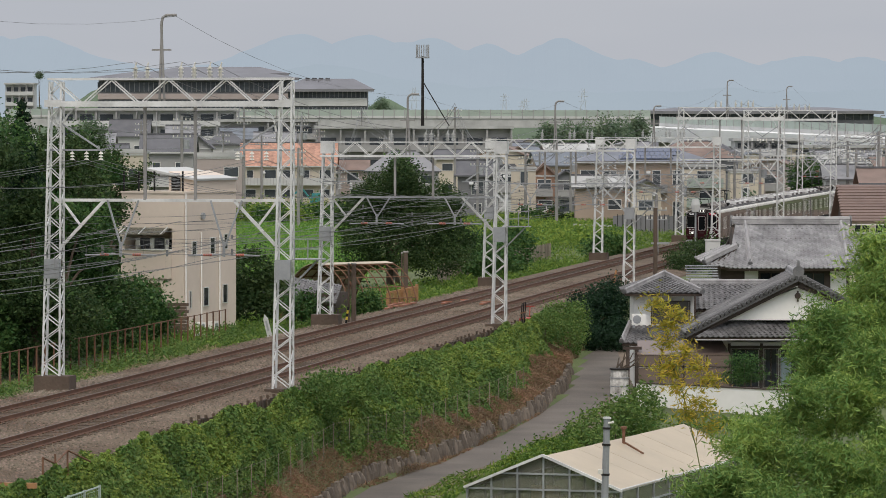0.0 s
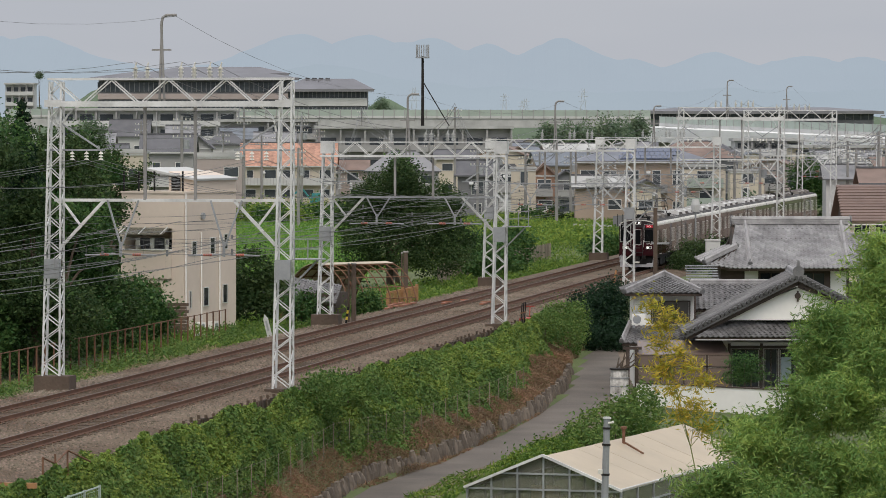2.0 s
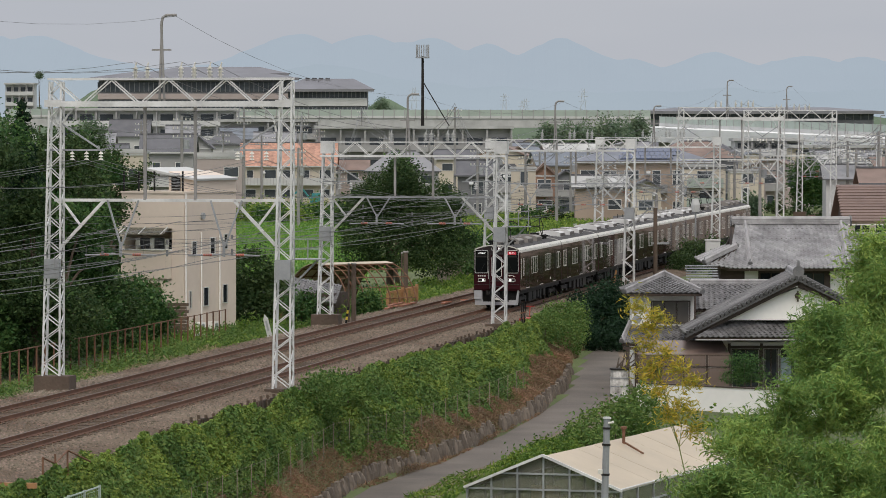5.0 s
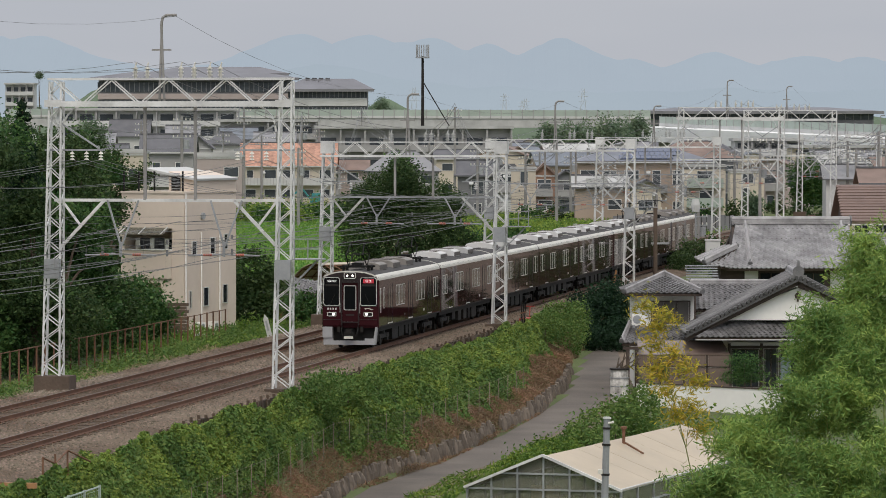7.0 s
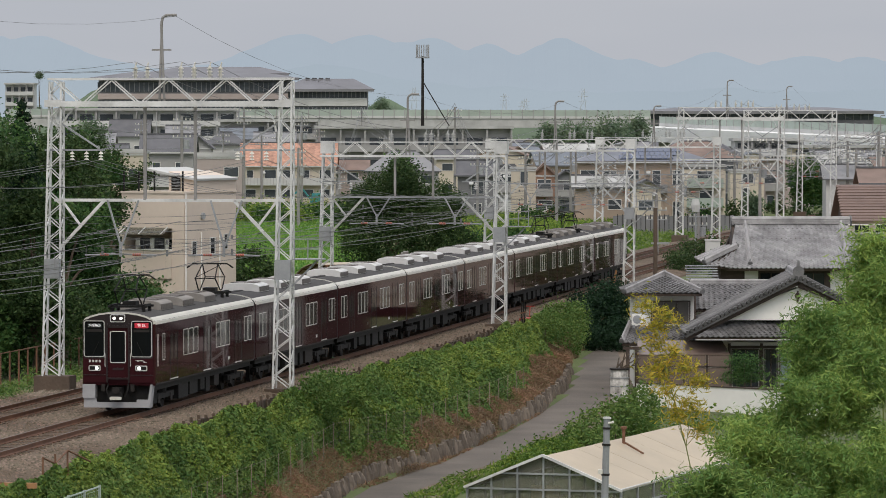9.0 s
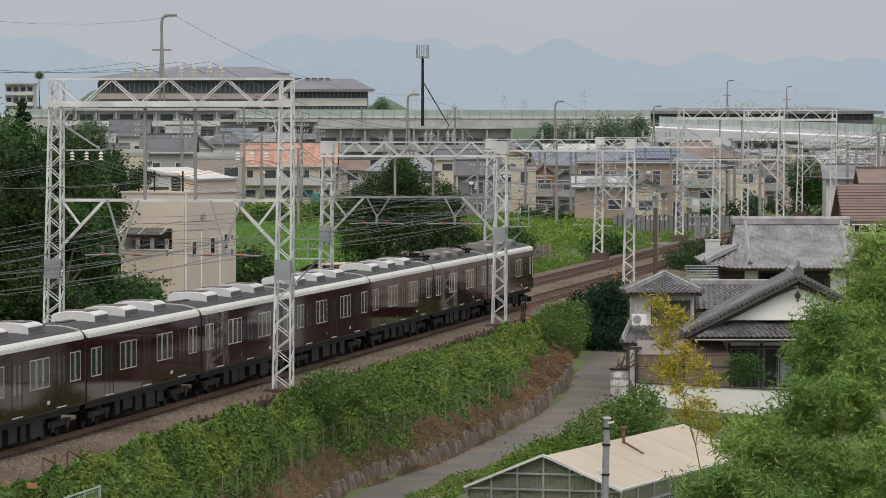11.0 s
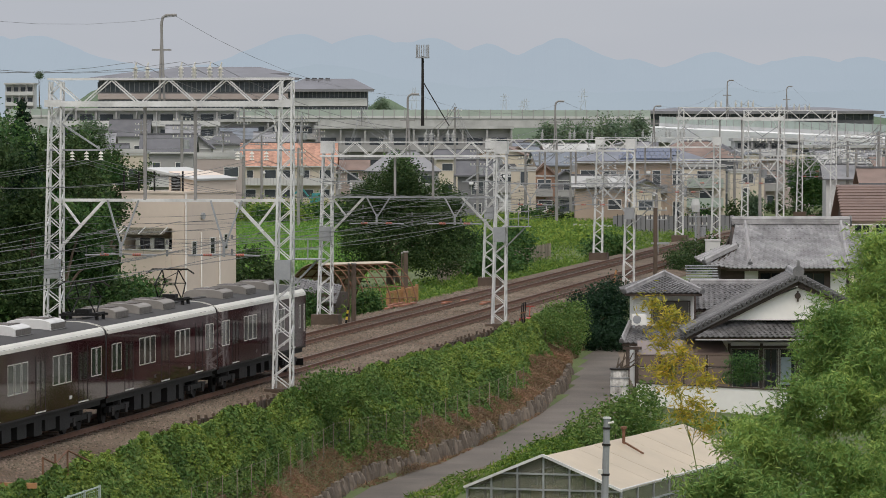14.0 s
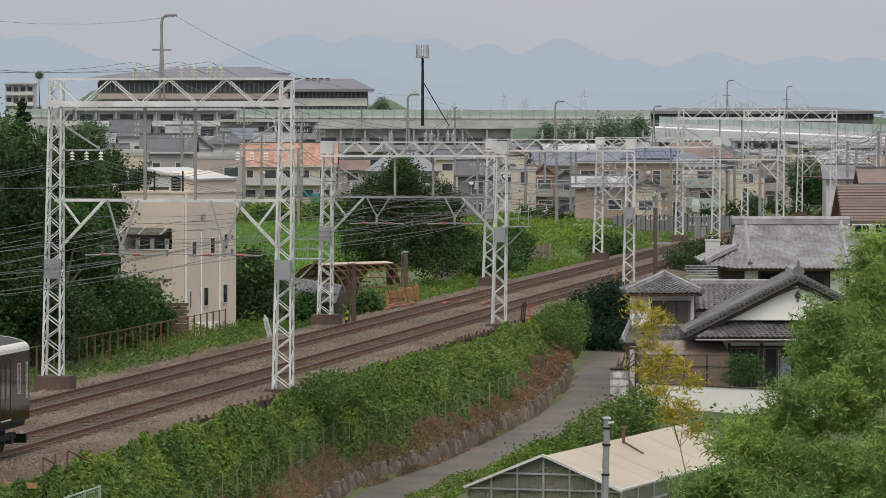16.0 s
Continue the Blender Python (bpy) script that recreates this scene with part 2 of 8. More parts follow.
# ---------------------------------------------------------------- mesh helpers
class Shape:
    """Collects vertices and faces for one mesh."""

    def __init__(self):
        self.v, self.f = [], []

    def add(self, vs, fs):
        k = len(self.v)
        self.v += [tuple(p) for p in vs]
        self.f += [tuple(i + k for i in f) for f in fs]
        return self

    def box(self, x0, x1, y0, y1, z0, z1):
        return self.add([(x, y, z) for z in (z0, z1) for y in (y0, y1) for x in (x0, x1)],
                        [(0, 2, 3, 1), (4, 5, 7, 6), (0, 1, 5, 4), (2, 6, 7, 3), (0, 4, 6, 2), (1, 3, 7, 5)])

    def beam(self, p, q, w, h=None):
        """A bar of w x h from p to q."""
        p, q, h = Vector(p), Vector(q), h or w
        d = (q - p).normalized()
        a = d.cross(Vector((0, 0, 1)))
        a = (a if a.length > 0.02 else Vector((1, 0, 0))).normalized()
        b = a.cross(d)
        vs = [c + a * (i * w / 2) + b * (j * h / 2) for c in (p, q) for i, j in ((-1, -1), (1, -1), (1, 1), (-1, 1))]
        return self.add(vs, [(0, 1, 2, 3), (7, 6, 5, 4), (0, 4, 5, 1), (1, 5, 6, 2), (2, 6, 7, 3), (3, 7, 4, 0)])

    def tube(self, p, q, r, n=8, r2=None):
        p, q = Vector(p), Vector(q)
        d = (q - p).normalized()
        a = d.orthogonal().normalized()
        b = d.cross(a)
        r2 = r if r2 is None else r2
        vs = [c + (a * math.cos(2 * math.pi * i / n) + b * math.sin(2 * math.pi * i / n)) * k for c, k in ((p, r), (q, r2)) for i in range(n)]
        return self.add(vs, [tuple(range(n)), tuple(range(2 * n - 1, n - 1, -1))] + [(i, i + n, (i + 1) % n + n, (i + 1) % n) for i in range(n)])

    def path(self, pts, r, n=6):
        """One bent tube through all the points."""
        P = [Vector(p) for p in pts]
        side, vs = None, []
        for i, p in enumerate(P):
            d = (P[min(i + 1, len(P) - 1)] - P[max(i - 1, 0)]).normalized()
            side = d.orthogonal() if side is None else side - d * side.dot(d)
            side.normalize()
            up = d.cross(side)
            vs += [p + (side * math.cos(2 * math.pi * k / n) + up * math.sin(2 * math.pi * k / n)) * r for k in range(n)]
        m = len(P) - 1
        fs = [tuple(range(n)), tuple(range(m * n + n - 1, m * n - 1, -1))]
        fs += [(i * n + k, (i + 1) * n + k, (i + 1) * n + (k + 1) % n, i * n + (k + 1) % n) for i in range(m) for k in range(n)]
        return self.add(vs, fs)

    def prism(self, outline, axis, a, b):
        """An outline in two axes, drawn out along the third from a to b."""
        n = len(outline)
        at = {"x": lambda u, v, w: (w, u, v), "y": lambda u, v, w: (u, w, v), "z": lambda u, v, w: (u, v, w)}[axis]
        vs = [at(u, v, w) for w in (a, b) for u, v in outline]
        return self.add(vs, [tuple(range(n)), tuple(range(2 * n - 1, n - 1, -1))] + [(i, i + n, (i + 1) % n + n, (i + 1) % n) for i in range(n)])

    def ring(self, axis, d0, d1, u0, u1, v0, v1, t):
        """A rectangular frame of bar width t, as one piece; axis x or y is its normal."""
        at = (lambda u, v, w: (w, u, v)) if axis == "x" else (lambda u, v, w: (u, w, v))
        o = [(u0, v0), (u1, v0), (u1, v1), (u0, v1)]
        i = [(u0 + t, v0 + t), (u1 - t, v0 + t), (u1 - t, v1 - t), (u0 + t, v1 - t)]
        vs = [at(u, v, w) for w in (d0, d1) for loop in (o, i) for u, v in loop]
        fs = []
        for k in range(4):
            n = (k + 1) % 4
            fs += [(k, n, 4 + n, 4 + k), (8 + k, 12 + k, 12 + n, 8 + n), (k, 8 + k, 8 + n, n), (4 + k, 4 + n, 12 + n, 12 + k)]
        return self.add(vs, fs)

    def slab(self, corners, t):
        """A plate with four or more corners, t thick downwards along its normal."""
        c = [Vector(p) for p in corners]
        nrm = (c[1] - c[0]).cross(c[2] - c[0]).normalized()
        nrm = nrm if nrm.z >= 0 else -nrm
        n = len(c)
        return self.add(c + [p - nrm * t for p in c], [tuple(range(n)), tuple(range(2 * n - 1, n - 1, -1))] + [(i, i + n, (i + 1) % n + n, (i + 1) % n) for i in range(n)])


def mesh_of(name, sh, material, smooth=False):
    me = bpy.data.meshes.new(name)
    me.from_pydata(sh.v, [], sh.f)
    me.materials.append(material)
    bm = bmesh.new()
    bm.from_mesh(me)
    bmesh.ops.recalc_face_normals(bm, faces=bm.faces)
    bm.to_mesh(me)
    bm.free()
    if smooth:
        me.shade_smooth()
    return me


def part(name, sh, material, parent=None, label="", smooth=False, at=None):
    """One mesh object, under a thing or a part."""
    ob = new(name, mesh_of(name, sh, material, smooth) if isinstance(sh, Shape) else sh)
    if parent:
        ob.parent = parent
    if at is not None:
        ob.matrix_basis = at
    return tagged(ob, label)


def thing(name, m, label, category, group="", kind=""):
    ob = new(name)
    ob.empty_display_size = 0.2
    ob.matrix_basis = m
    return tagged(ob, label, category, group, kind)


def leaves(name, pts, size, material, parent=None, label="", aspect=0.55, seed=1, droop=0.0, nrm=None):
    """Many small folded leaves, one at each of pts (an n x 3 array)."""
    rng = np.random.default_rng(seed)
    n = len(pts)
    d = rng.normal(size=(n, 3))
    d[:, 2] = d[:, 2] * 0.6 - droop
    d /= np.linalg.norm(d, axis=1)[:, None]
    u = rng.normal(size=(n, 3)) if nrm is None else rng.normal(size=(n, 3)) * 0.7 + np.asarray(nrm)
    u -= (u * d).sum(1)[:, None] * d
    u /= np.linalg.norm(u, axis=1)[:, None]
    w = np.cross(d, u)
    s = (size * rng.uniform(0.6, 1.35, n))[:, None]
    a, b = pts - d * s * 0.5, pts + d * s * 0.5
    l, r = pts + w * s * aspect / 2 + u * s * 0.12, pts - w * s * aspect / 2 + u * s * 0.12
    vs = np.stack([a, l, b, r], 1).reshape(-1, 3).astype(np.float32)
    me = bpy.data.meshes.new(name)
    me.vertices.add(4 * n)
    me.vertices.foreach_set("co", vs.ravel())
    me.loops.add(4 * n)
    me.loops.foreach_set("vertex_index", np.arange(4 * n, dtype=np.int32))
    me.polygons.add(n)
    me.polygons.foreach_set("loop_start", np.arange(0, 4 * n, 4, dtype=np.int32))
    me.update(calc_edges=True)
    me.materials.append(material)
    ob = new(name, me)
    if parent:
        ob.parent = parent
    return tagged(ob, label)


# ---------------------------------------------------------------- the line
TURN, X0, Y0 = 0.156, -12.0, 164.33
BEND, RADIUS = 195.0, 8000.0


def track(s, o=0.0, z=0.0):
    """The point o metres to the right of the near track's centre, s metres along it, and the heading."""
    if s <= BEND:
        x, y, a = X0 + s * math.sin(TURN), Y0 + s * math.cos(TURN), TURN
    else:
        q = (s - BEND) / RADIUS
        bx, by = X0 + BEND * math.sin(TURN), Y0 + BEND * math.cos(TURN)
        a = TURN + q
        x = bx + RADIUS * (math.cos(TURN) - math.cos(a))
        y = by + RADIUS * (math.sin(a) - math.sin(TURN))
    return Vector((x + o * math.cos(a), y - o * math.sin(a), z)), a


def on_track(s, o=0.0, z=0.0):
    p, a = track(s, o)
    return pose(p.x, p.y, z, 0, 0, -math.degrees(a))


def low(y):
    """Height of the lower ground beside the lane."""
    if y < 250:
        return max(-4.4, -7.93 + 0.02133 * y)
    return min(-1.0, -2.6 + (y - 250) * 0.03)


def lerp(a, b, t):
    t = min(1, max(0, t))
    return a + (b - a) * t


TOE_Y = [0, 168, 180.7, 192.6, 204.9, 217, 230.9, 248.7, 258, 300]
TOE_O = [6.4, 6.1, 5.8, 7.3, 7.9, 8.2, 7.6, 5.8, 5.2, 5.2]


def toe(y):
    """Offset of the embankment's foot from the near track."""
    return float(np.interp(y, TOE_Y, TOE_O))


def ground_z(s, o, y):
    if o < -6:
        return lerp(-0.5, -1.0, (-6 - o) / 5)
    if o < 3.4:
        return -0.5
    e = toe(y)
    if o < e:
        return lerp(-0.5, low(y) + 0.45, (o - 3.4) / (e - 3.4))
    return lerp(low(y) + 0.45, low(y) - 0.03, (o - e) / 0.25)


# ---------------------------------------------------------------- ground
def build_ground():
    sh = Shape()
    ss = [-260, -230, -200, -170] + list(range(-150, 420, 6)) + [440, 520, 700, 1000, 1600, 2600, 4600]
    oo = [-3000, -1200, -500, -220, -120, -80, -55, -40, -30, -22, -16, -13, -11, -9, -7.5, -6, 0, 3.4, 4.2, 5, 5.5, 6.0, 6.5, 7.0, 7.5, 8.0, 8.5, 9, 12, 16, 22, 30, 40, 60, 100, 200, 500, 1200, 3000]
    for s in ss:
        for o in oo:
            if s <= 420:
                p, a = track(s, o)
            else:
                p0, a = track(420, o)
                p = p0 + Vector((0, s - 420, 0))
            z = ground_z(s, o, p.y)
            if p.y > 300 or o > 12:
                z += 0.12 * noise.noise(p * 0.15)
            sh.v.append((p.x, p.y, z))
    n = len(oo)
    for i in range(len(ss) - 1):
        for j in range(n - 1):
            k = i * n + j
            sh.f.append((k, k + 1, k + n + 1, k + n))
    ob = part("ground", sh, M["grass"])
    tagged(ob, "green grassy ground with earth and weeds", "ground", kind="structure")


build_ground()


def strip(name, material, rows, label, category):
    """A band of ground from rows of (left point, right point)."""
    sh = Shape()
    for a, b in rows:
        sh.v += [tuple(a), tuple(b)]
    sh.f = [(2 * i, 2 * i + 1, 2 * i + 3, 2 * i + 2) for i in range(len(rows) - 1)]
    return tagged(part(name, sh, material), label, category, kind="structure")


# ballast bed with shoulders
def build_bed():
    sh = Shape()
    prof = [(-8.0, -0.48), (-7.2, -0.24), (-2.6, -0.2), (-2.2, -0.24), (-1.8, -0.2), (2.2, -0.2), (3.3, -0.42), (3.6, -0.8)]
    ss = list(range(-90, 440, 5))
    for s in ss:
        for o, z in prof:
            p, a = track(s, o, z)
            sh.v.append(tuple(p))
    n = len(prof)
    sh.f = [(i * n + j, i * n + j + 1, (i + 1) * n + j + 1, (i + 1) * n + j) for i in range(len(ss) - 1) for j in range(n - 1)]
    bed = part("track_bed", sh, M["ballast_bed"])
    tagged(bed, "grey-brown crushed stone ballast of a double track", "track bed", kind="structure")
    rng = np.random.default_rng(5)
    st, sb = Shape(), Shape()
    base = [(1, 0, 0), (-1, 0, 0), (0, 1, 0), (0, -1, 0), (0, 0, 1)]
    for _ in range(62000):
        s = -45 + 200 * rng.random() ** 1.4
        o = rng.uniform(-7.4, 3.3)
        zz = -0.2 if o < 2.2 else -0.2 - 0.2 * (o - 2.2)
        zz = zz - 0.03 if o < -7 else zz
        p, a = track(s, o, zz)
        r = rng.uniform(0.028, 0.062)
        e = rng.uniform(0.6, 1.3, 5) * r
        inner = min(abs(o), abs(o + 4.4)) < 0.95 + 0.25 * rng.random()
        (sb if inner else st).add([(p.x + b[0] * k, p.y + b[1] * k, p.z + b[2] * k * 0.8) for b, k in zip(base, e)], [(0, 2, 4), (2, 1, 4), (1, 3, 4), (3, 0, 4)])
    stones = part("ballast_stone", st, M["ballast"], bed, "loose grey and rusty brown ballast stones")
    stones["kind"] = "stuff"
    stones = part("rusty_stone", sb, M["ballast_brown"], bed, "rust-brown ballast stones between the rails")
    stones["kind"] = "stuff"
    for c in (0.0, -4.4):
        rows = [(track(q, c - 0.98, -0.194)[0], track(q, c + 0.98, -0.194)[0]) for q in range(-90, 440, 5)]
        crib = Shape()
        crib.v = [tuple(p) for r in rows for p in r]
        crib.f = [(2 * i, 2 * i + 1, 2 * i + 3, 2 * i + 2) for i in range(len(rows) - 1)]
        part("rusty_crib", crib, M["gauge_bed"], bed, "rust-stained ballast between the rails")
    # rails and sleepers
    for c, nm in ((0.0, "near"), (-4.4, "far")):
        th = thing("railway_track", pose(0, 0, 0), "rusty steel rails on weathered sleepers", "railway track", "tracks", "structure")
        for g in (-0.75, 0.75):
            r, t = Shape(), Shape()
            for lst, pr in ((r, [(-0.075, -0.17), (0.075, -0.17), (0.036, -0.13), (0.04, -0.006), (-0.04, -0.006), (-0.036, -0.13)]), (t, [(-0.03, -0.02), (0.03, -0.02), (0.03, 0.0), (-0.03, 0.0)])):
                sr = list(range(-90, 440, 10))
                for s in sr:
                    for du, z in pr:
                        lst.v.append(tuple(track(s, c + g + du, z)[0]))
                m = len(pr)
                lst.f = [(i * m + j, i * m + (j + 1) % m, (i + 1) * m + (j + 1) % m, (i + 1) * m + j) for i in range(len(sr) - 1) for j in range(m)]
            rail = part("rail", r, M["rail"], th)
            part("rail_head", t, M["rail_top"], rail, "worn steel running surface")
        slp = Shape().box(-1.1, 1.1, -0.1, 0.1, -0.3, -0.178)
        me = mesh_of("sleeper", slp, M["sleeper"])
        for k in range(150):
            part("sleeper", me, None, th, at=on_track(-40 + k * 0.75, c))
        rest = Shape()
        for k in range(150, 420):
            m = on_track(-40 + k * 0.75, c)
            rest.add([m @ Vector(v) for v in slp.v], slp.f)
        clips = Shape()
        clip = Shape().box(-0.13, 0.13, -0.07, 0.07, -0.18, -0.155)
        for k in range(330):
            for g in (-0.75, 0.75):
                m = on_track(-40 + k * 0.75, c + g)
                clips.add([m @ Vector(v) for v in clip.v], clip.f)
        part("rail_fastenings", clips, M["rail"], th, "dark rail chairs and clips")["kind"] = "stuff"
        part("sleepers_beyond", rest, M["sleeper"], th)["kind"] = "stuff"


build_bed()

# lane that climbs beside the embankment
LANE = [(-3.91, 168), (-2.15, 180.7), (1.24, 192.6), (3.78, 204.9), (5.92, 217), (7.71, 230.9), (8.61, 248.7), (8.74, 260), (8.93, 276)]


def lane_rows(half, lift):
    rows = []
    for i, (x, y) in enumerate(LANE):
        x2, y2 = LANE[min(i + 1, len(LANE) - 1)]
        x1, y1 = LANE[max(i - 1, 0)]
        d = Vector((x2 - x1, y2 - y1, 0)).normalized()
        n = Vector((d.y, -d.x, 0)) * half
        c = Vector((x, y, low(y) + lift))
        rows.append((c - n, c + n))
    return rows


strip("lane_verge", M["dirt"], lane_rows(2.6, 0.015), "brown earth verge of the lane", "verge")
strip("road", M["asphalt"], lane_rows(1.35, 0.03), "worn grey asphalt lane climbing past the houses", "road")


# ---------------------------------------------------------------- gantries
GANTRY_S = [18 + 61.5 * k for k in range(8)]


def lattice(sh, x, z0, z1, n):
    """A tapering lattice mast of four angle irons and zigzag lacing."""
    at = lambda z: (lerp(0.36, 0.24, (z - z0) / (z1 - z0)), x + lerp(-0.08, 0.1, (z - z0) / (z1 - z0)))
    for sx in (-1, 1):
        for sy in (-1, 1):
            (h0, c0), (h1, c1) = at(z0), at(z1)
            sh.beam((c0 + sx * h0, sy * h0, z0), (c1 + sx * h1, sy * h1, z1), 0.075)
    step = (z1 - z0) / n
    for i in range(n):
        a, b = z0 + i * step, z0 + (i + 1) * step
        (ha, ca), (hb, cb) = at(a), at(b)
        k = 1 if i % 2 else -1
        for side in (-1, 1):
            sh.beam((ca - k * ha, side * ha, a), (cb + k * hb, side * hb, b), 0.042, 0.042)
            sh.beam((ca + side * ha, k * ha, a), (cb + side * hb, -k * hb, b), 0.042, 0.042)
    return sh


def gantry(k, tall):
    top = 12.5 if tall else 9.75
    beam = top - (1.05 if tall else 0.74)
    bar = 7.55 if tall else 6.75
    xl, xr = -6.8, 2.8
    g = thing("overhead_line_gantry", on_track(GANTRY_S[k], 0, 0),
              "tall white lattice steel gantry spanning two tracks" if tall else "white lattice steel gantry spanning two tracks", "gantry", "overhead line gantries")
    wide = 0.62
    for x in (xl, xr):
        zb = 0.35 if x < 0 else -0.1
        mast = part("mast", lattice(Shape(), x, zb, top - 0.1, 24 if tall else 18), M["steel_white"], g)
        part("footing", Shape().box(x - 0.75, x + 0.75, -0.6, 0.6, -0.6, zb), M["stone_brown"], g, "weathered concrete block")
        if k < 3:
            part("switch_box", Shape().box(x - 0.3, x + 0.34, -0.62, -0.32, 4.35, 5.15), M["galv"], g, "grey sheet metal box")
    # truss beam
    t = Shape()
    for y in (-0.3, 0.3):
        t.beam((xl - 0.2, y, top), (xr + 0.35, y, top), 0.08 if tall else 0.055, 0.09 if tall else 0.06)
        n = 8 if tall else 12
        w = (xr - xl) / n
        for i in range(n):
            a = (xl + i * w, y, top if i % 2 == 0 else beam)
            b = (xl + (i + 1) * w, y, beam if i % 2 == 0 else top)
            t.beam(a, b, 0.04 if tall else 0.035, 0.05 if tall else 0.04)
        t.box(xl - 0.3, xr + 0.3, y - 0.05, y + 0.05, beam - 0.08, beam + 0.14 if tall else beam + 0.03)
    for x in (xl, xr):
        t.box(x - 0.26, x + 0.42, -0.36, 0.36, top - 0.62, top + 0.06) if not tall else t.box(x - 0.33, x + 0.33, -0.36, -0.3, beam - 0.1, beam + 0.2)
    part("truss_beam", t, M["steel_white"], g)
    # curved knee braces
    for x, sg in ((xl, 1), (xr, -1)) if tall else ():
        kb = Shape()
        pts = [(x + sg * (0.35 + 1.0 * (1 - math.cos(q))), 0, beam - 1.1 * (1 - math.sin(q))) for q in [i * math.pi / 10 for i in range(6)]]
        for p, q in zip(pts, pts[1:]):
            kb.beam(p, q, 0.07)
        part("knee_brace", kb, M["steel_white"], g)
    # lower cross bar with struts to the masts
    c = Shape()
    r = 0.06 if tall else 0.05
    c.box(xl, xr, -r, r, bar - r, bar + r)
    part("cross_bar", c, M["steel_white"] if tall else M["galv"], g)
    for x, sg in ((xl, 1), (xr, -1)):
        part("strut", Shape().beam((x + sg * 0.3, 0, bar - 1.9), (x + sg * 2.1, 0, bar), 0.12).beam((x + sg * 0.3, 0, bar), (x + sg * 1.1, 0, bar - 1.05), 0.09), M["steel_white"] if tall else M["galv_pale"], g)
    for x in (-4.4 + 1.4, -0.9):
        part("dropper_post", Shape().beam((x, 0, bar), (x, 0, beam), 0.12), M["galv_pole"], g, "grey steel hanger post")
    # V hangers and registration bar over both tracks
    hang = 5.35
    for x in (-4.0, 0.3):
        part("hanger", Shape().beam((x - 0.55, -0.1, bar), (x, -0.1, hang + 0.35), 0.07).beam((x + 0.75, -0.1, bar), (x + 0.05, -0.1, hang + 0.35), 0.07).beam((x, -0.1, hang + 0.5), (x, -0.1, hang - 0.1), 0.1), M["galv"], g, "grey V-shaped steel hanger")
        for sg in (-1, 1):
            b = Shape().tube((x, -0.1, hang), (x + sg * 1.5, -0.1, hang - 0.05), 0.035, 6)
            arm = part("registration_arm", b, M["galv"], g)
            q = Shape()
            for i in range(4):
                q.tube((x + sg * (0.5 + i * 0.09), -0.1, hang - 0.02), (x + sg * (0.57 + i * 0.09), -0.1, hang - 0.02), 0.055, 8)
            part("insulator", q, M["porcelain"], arm, "brown-red ribbed insulator")
    # side arms that carry feeders
    for x, sg in ((xl, 1), (xr, -1)):
        az = beam - 1.85 if tall else beam - 1.4
        part("side_arm", Shape().beam((x - sg * 0.4, 0, az), (x + sg * 2.1, 0, az), 0.07).beam((x + sg * 0.2, 0, az + 1.15), (x + sg * 1.9, 0, az + 0.05), 0.07), M["galv"], g, "grey steel side arm")
        for i in range(3 if tall else 2):
            xx = x + sg * (0.75 + i * 0.6)
            q = Shape().tube((xx, 0, az - 0.42), (xx, 0, az), 0.03, 6)
            for j in range(3):
                q.tube((xx, 0, az - 0.4 + j * 0.12), (xx, 0, az - 0.33 + j * 0.12), 0.11, 8, 0.05)
            part("insulator", q, M["ivory"] if tall else M["galv_pale"], g, "pale porcelain insulator string")
    # ground wire pole
    px = -2.3
    p = Shape().tube((px - 0.1, 0, beam), (px, 0, top + 1.9), 0.05).tube((px + 0.12, 0, beam), (px, 0, top + 1.9), 0.05)
    p.path([(px, 0, top + 1.85), (px, 0, top + 2.3), (px + 0.05, 0, top + 2.5), (px + 0.2, 0, top + 2.6), (px + 0.62, 0, top + 2.6)], 0.06, 8)
    p.box(px - 0.4, px + 0.4, -0.04, 0.04, top + 1.15, top + 1.22)
    part("ground_wire_pole", p, M["galv_pole"], g, "grey hooked pole for the earth wire")
    # insulators standing on the beam
    for x in (-3.4, -2.9, -1.5, -0.95, -0.3, 0.15) if tall else (-3.2, -1.3, -1.0, -0.1, 0.2):
        q = Shape().tube((x, 0, top + 0.05), (x, 0, top + 0.5), 0.07)
        for i in range(3):
            q.tube((x, 0, top + 0.14 + i * 0.13), (x, 0, top + 0.18 + i * 0.13), 0.12, 10)
        q.tube((x, 0, top + 0.5), (x + 0.05, 0, top + 0.68), 0.03)
        part("insulator", q, M["ivory"] if tall else M["galv_pale"], g, "pale grey porcelain insulator")
    return g


for k in range(8):
    gantry(k, k in (0, 4, 5))


# ---------------------------------------------------------------- vegetation
RNG = np.random.default_rng(11)


def blob_points(blobs, n, rng, shell=0.3):
    """Points near the surface of lumpy ellipsoids (x, y, z, rx, ry, rz)."""
    b = np.array(blobs, float)
    wgt = b[:, 3] * b[:, 5]
    i = rng.choice(len(b), n, p=wgt / wgt.sum())
    d = rng.normal(size=(n, 3))
    d /= np.linalg.norm(d, axis=1)[:, None]
    r = 1 - shell * rng.random(n) ** 1.5
    lump = 1 + 0.16 * np.sin(d[:, 0] * 5 + i) * np.cos(d[:, 2] * 6 + i * 2) + 0.10 * np.sin(d[:, 1] * 11 + i * 3 + d[:, 2] * 9)
    return b[i, :3] + d * b[i, 3:] * (r * lump)[:, None], d


def clumped(pts, rng, groups, spread):
    """Draws leaves together into clumps, with gaps between them."""
    c = pts[rng.choice(len(pts), groups)]
    n = len(pts)
    return c[rng.integers(0, groups, n)] + rng.normal(size=(n, 3)) * spread


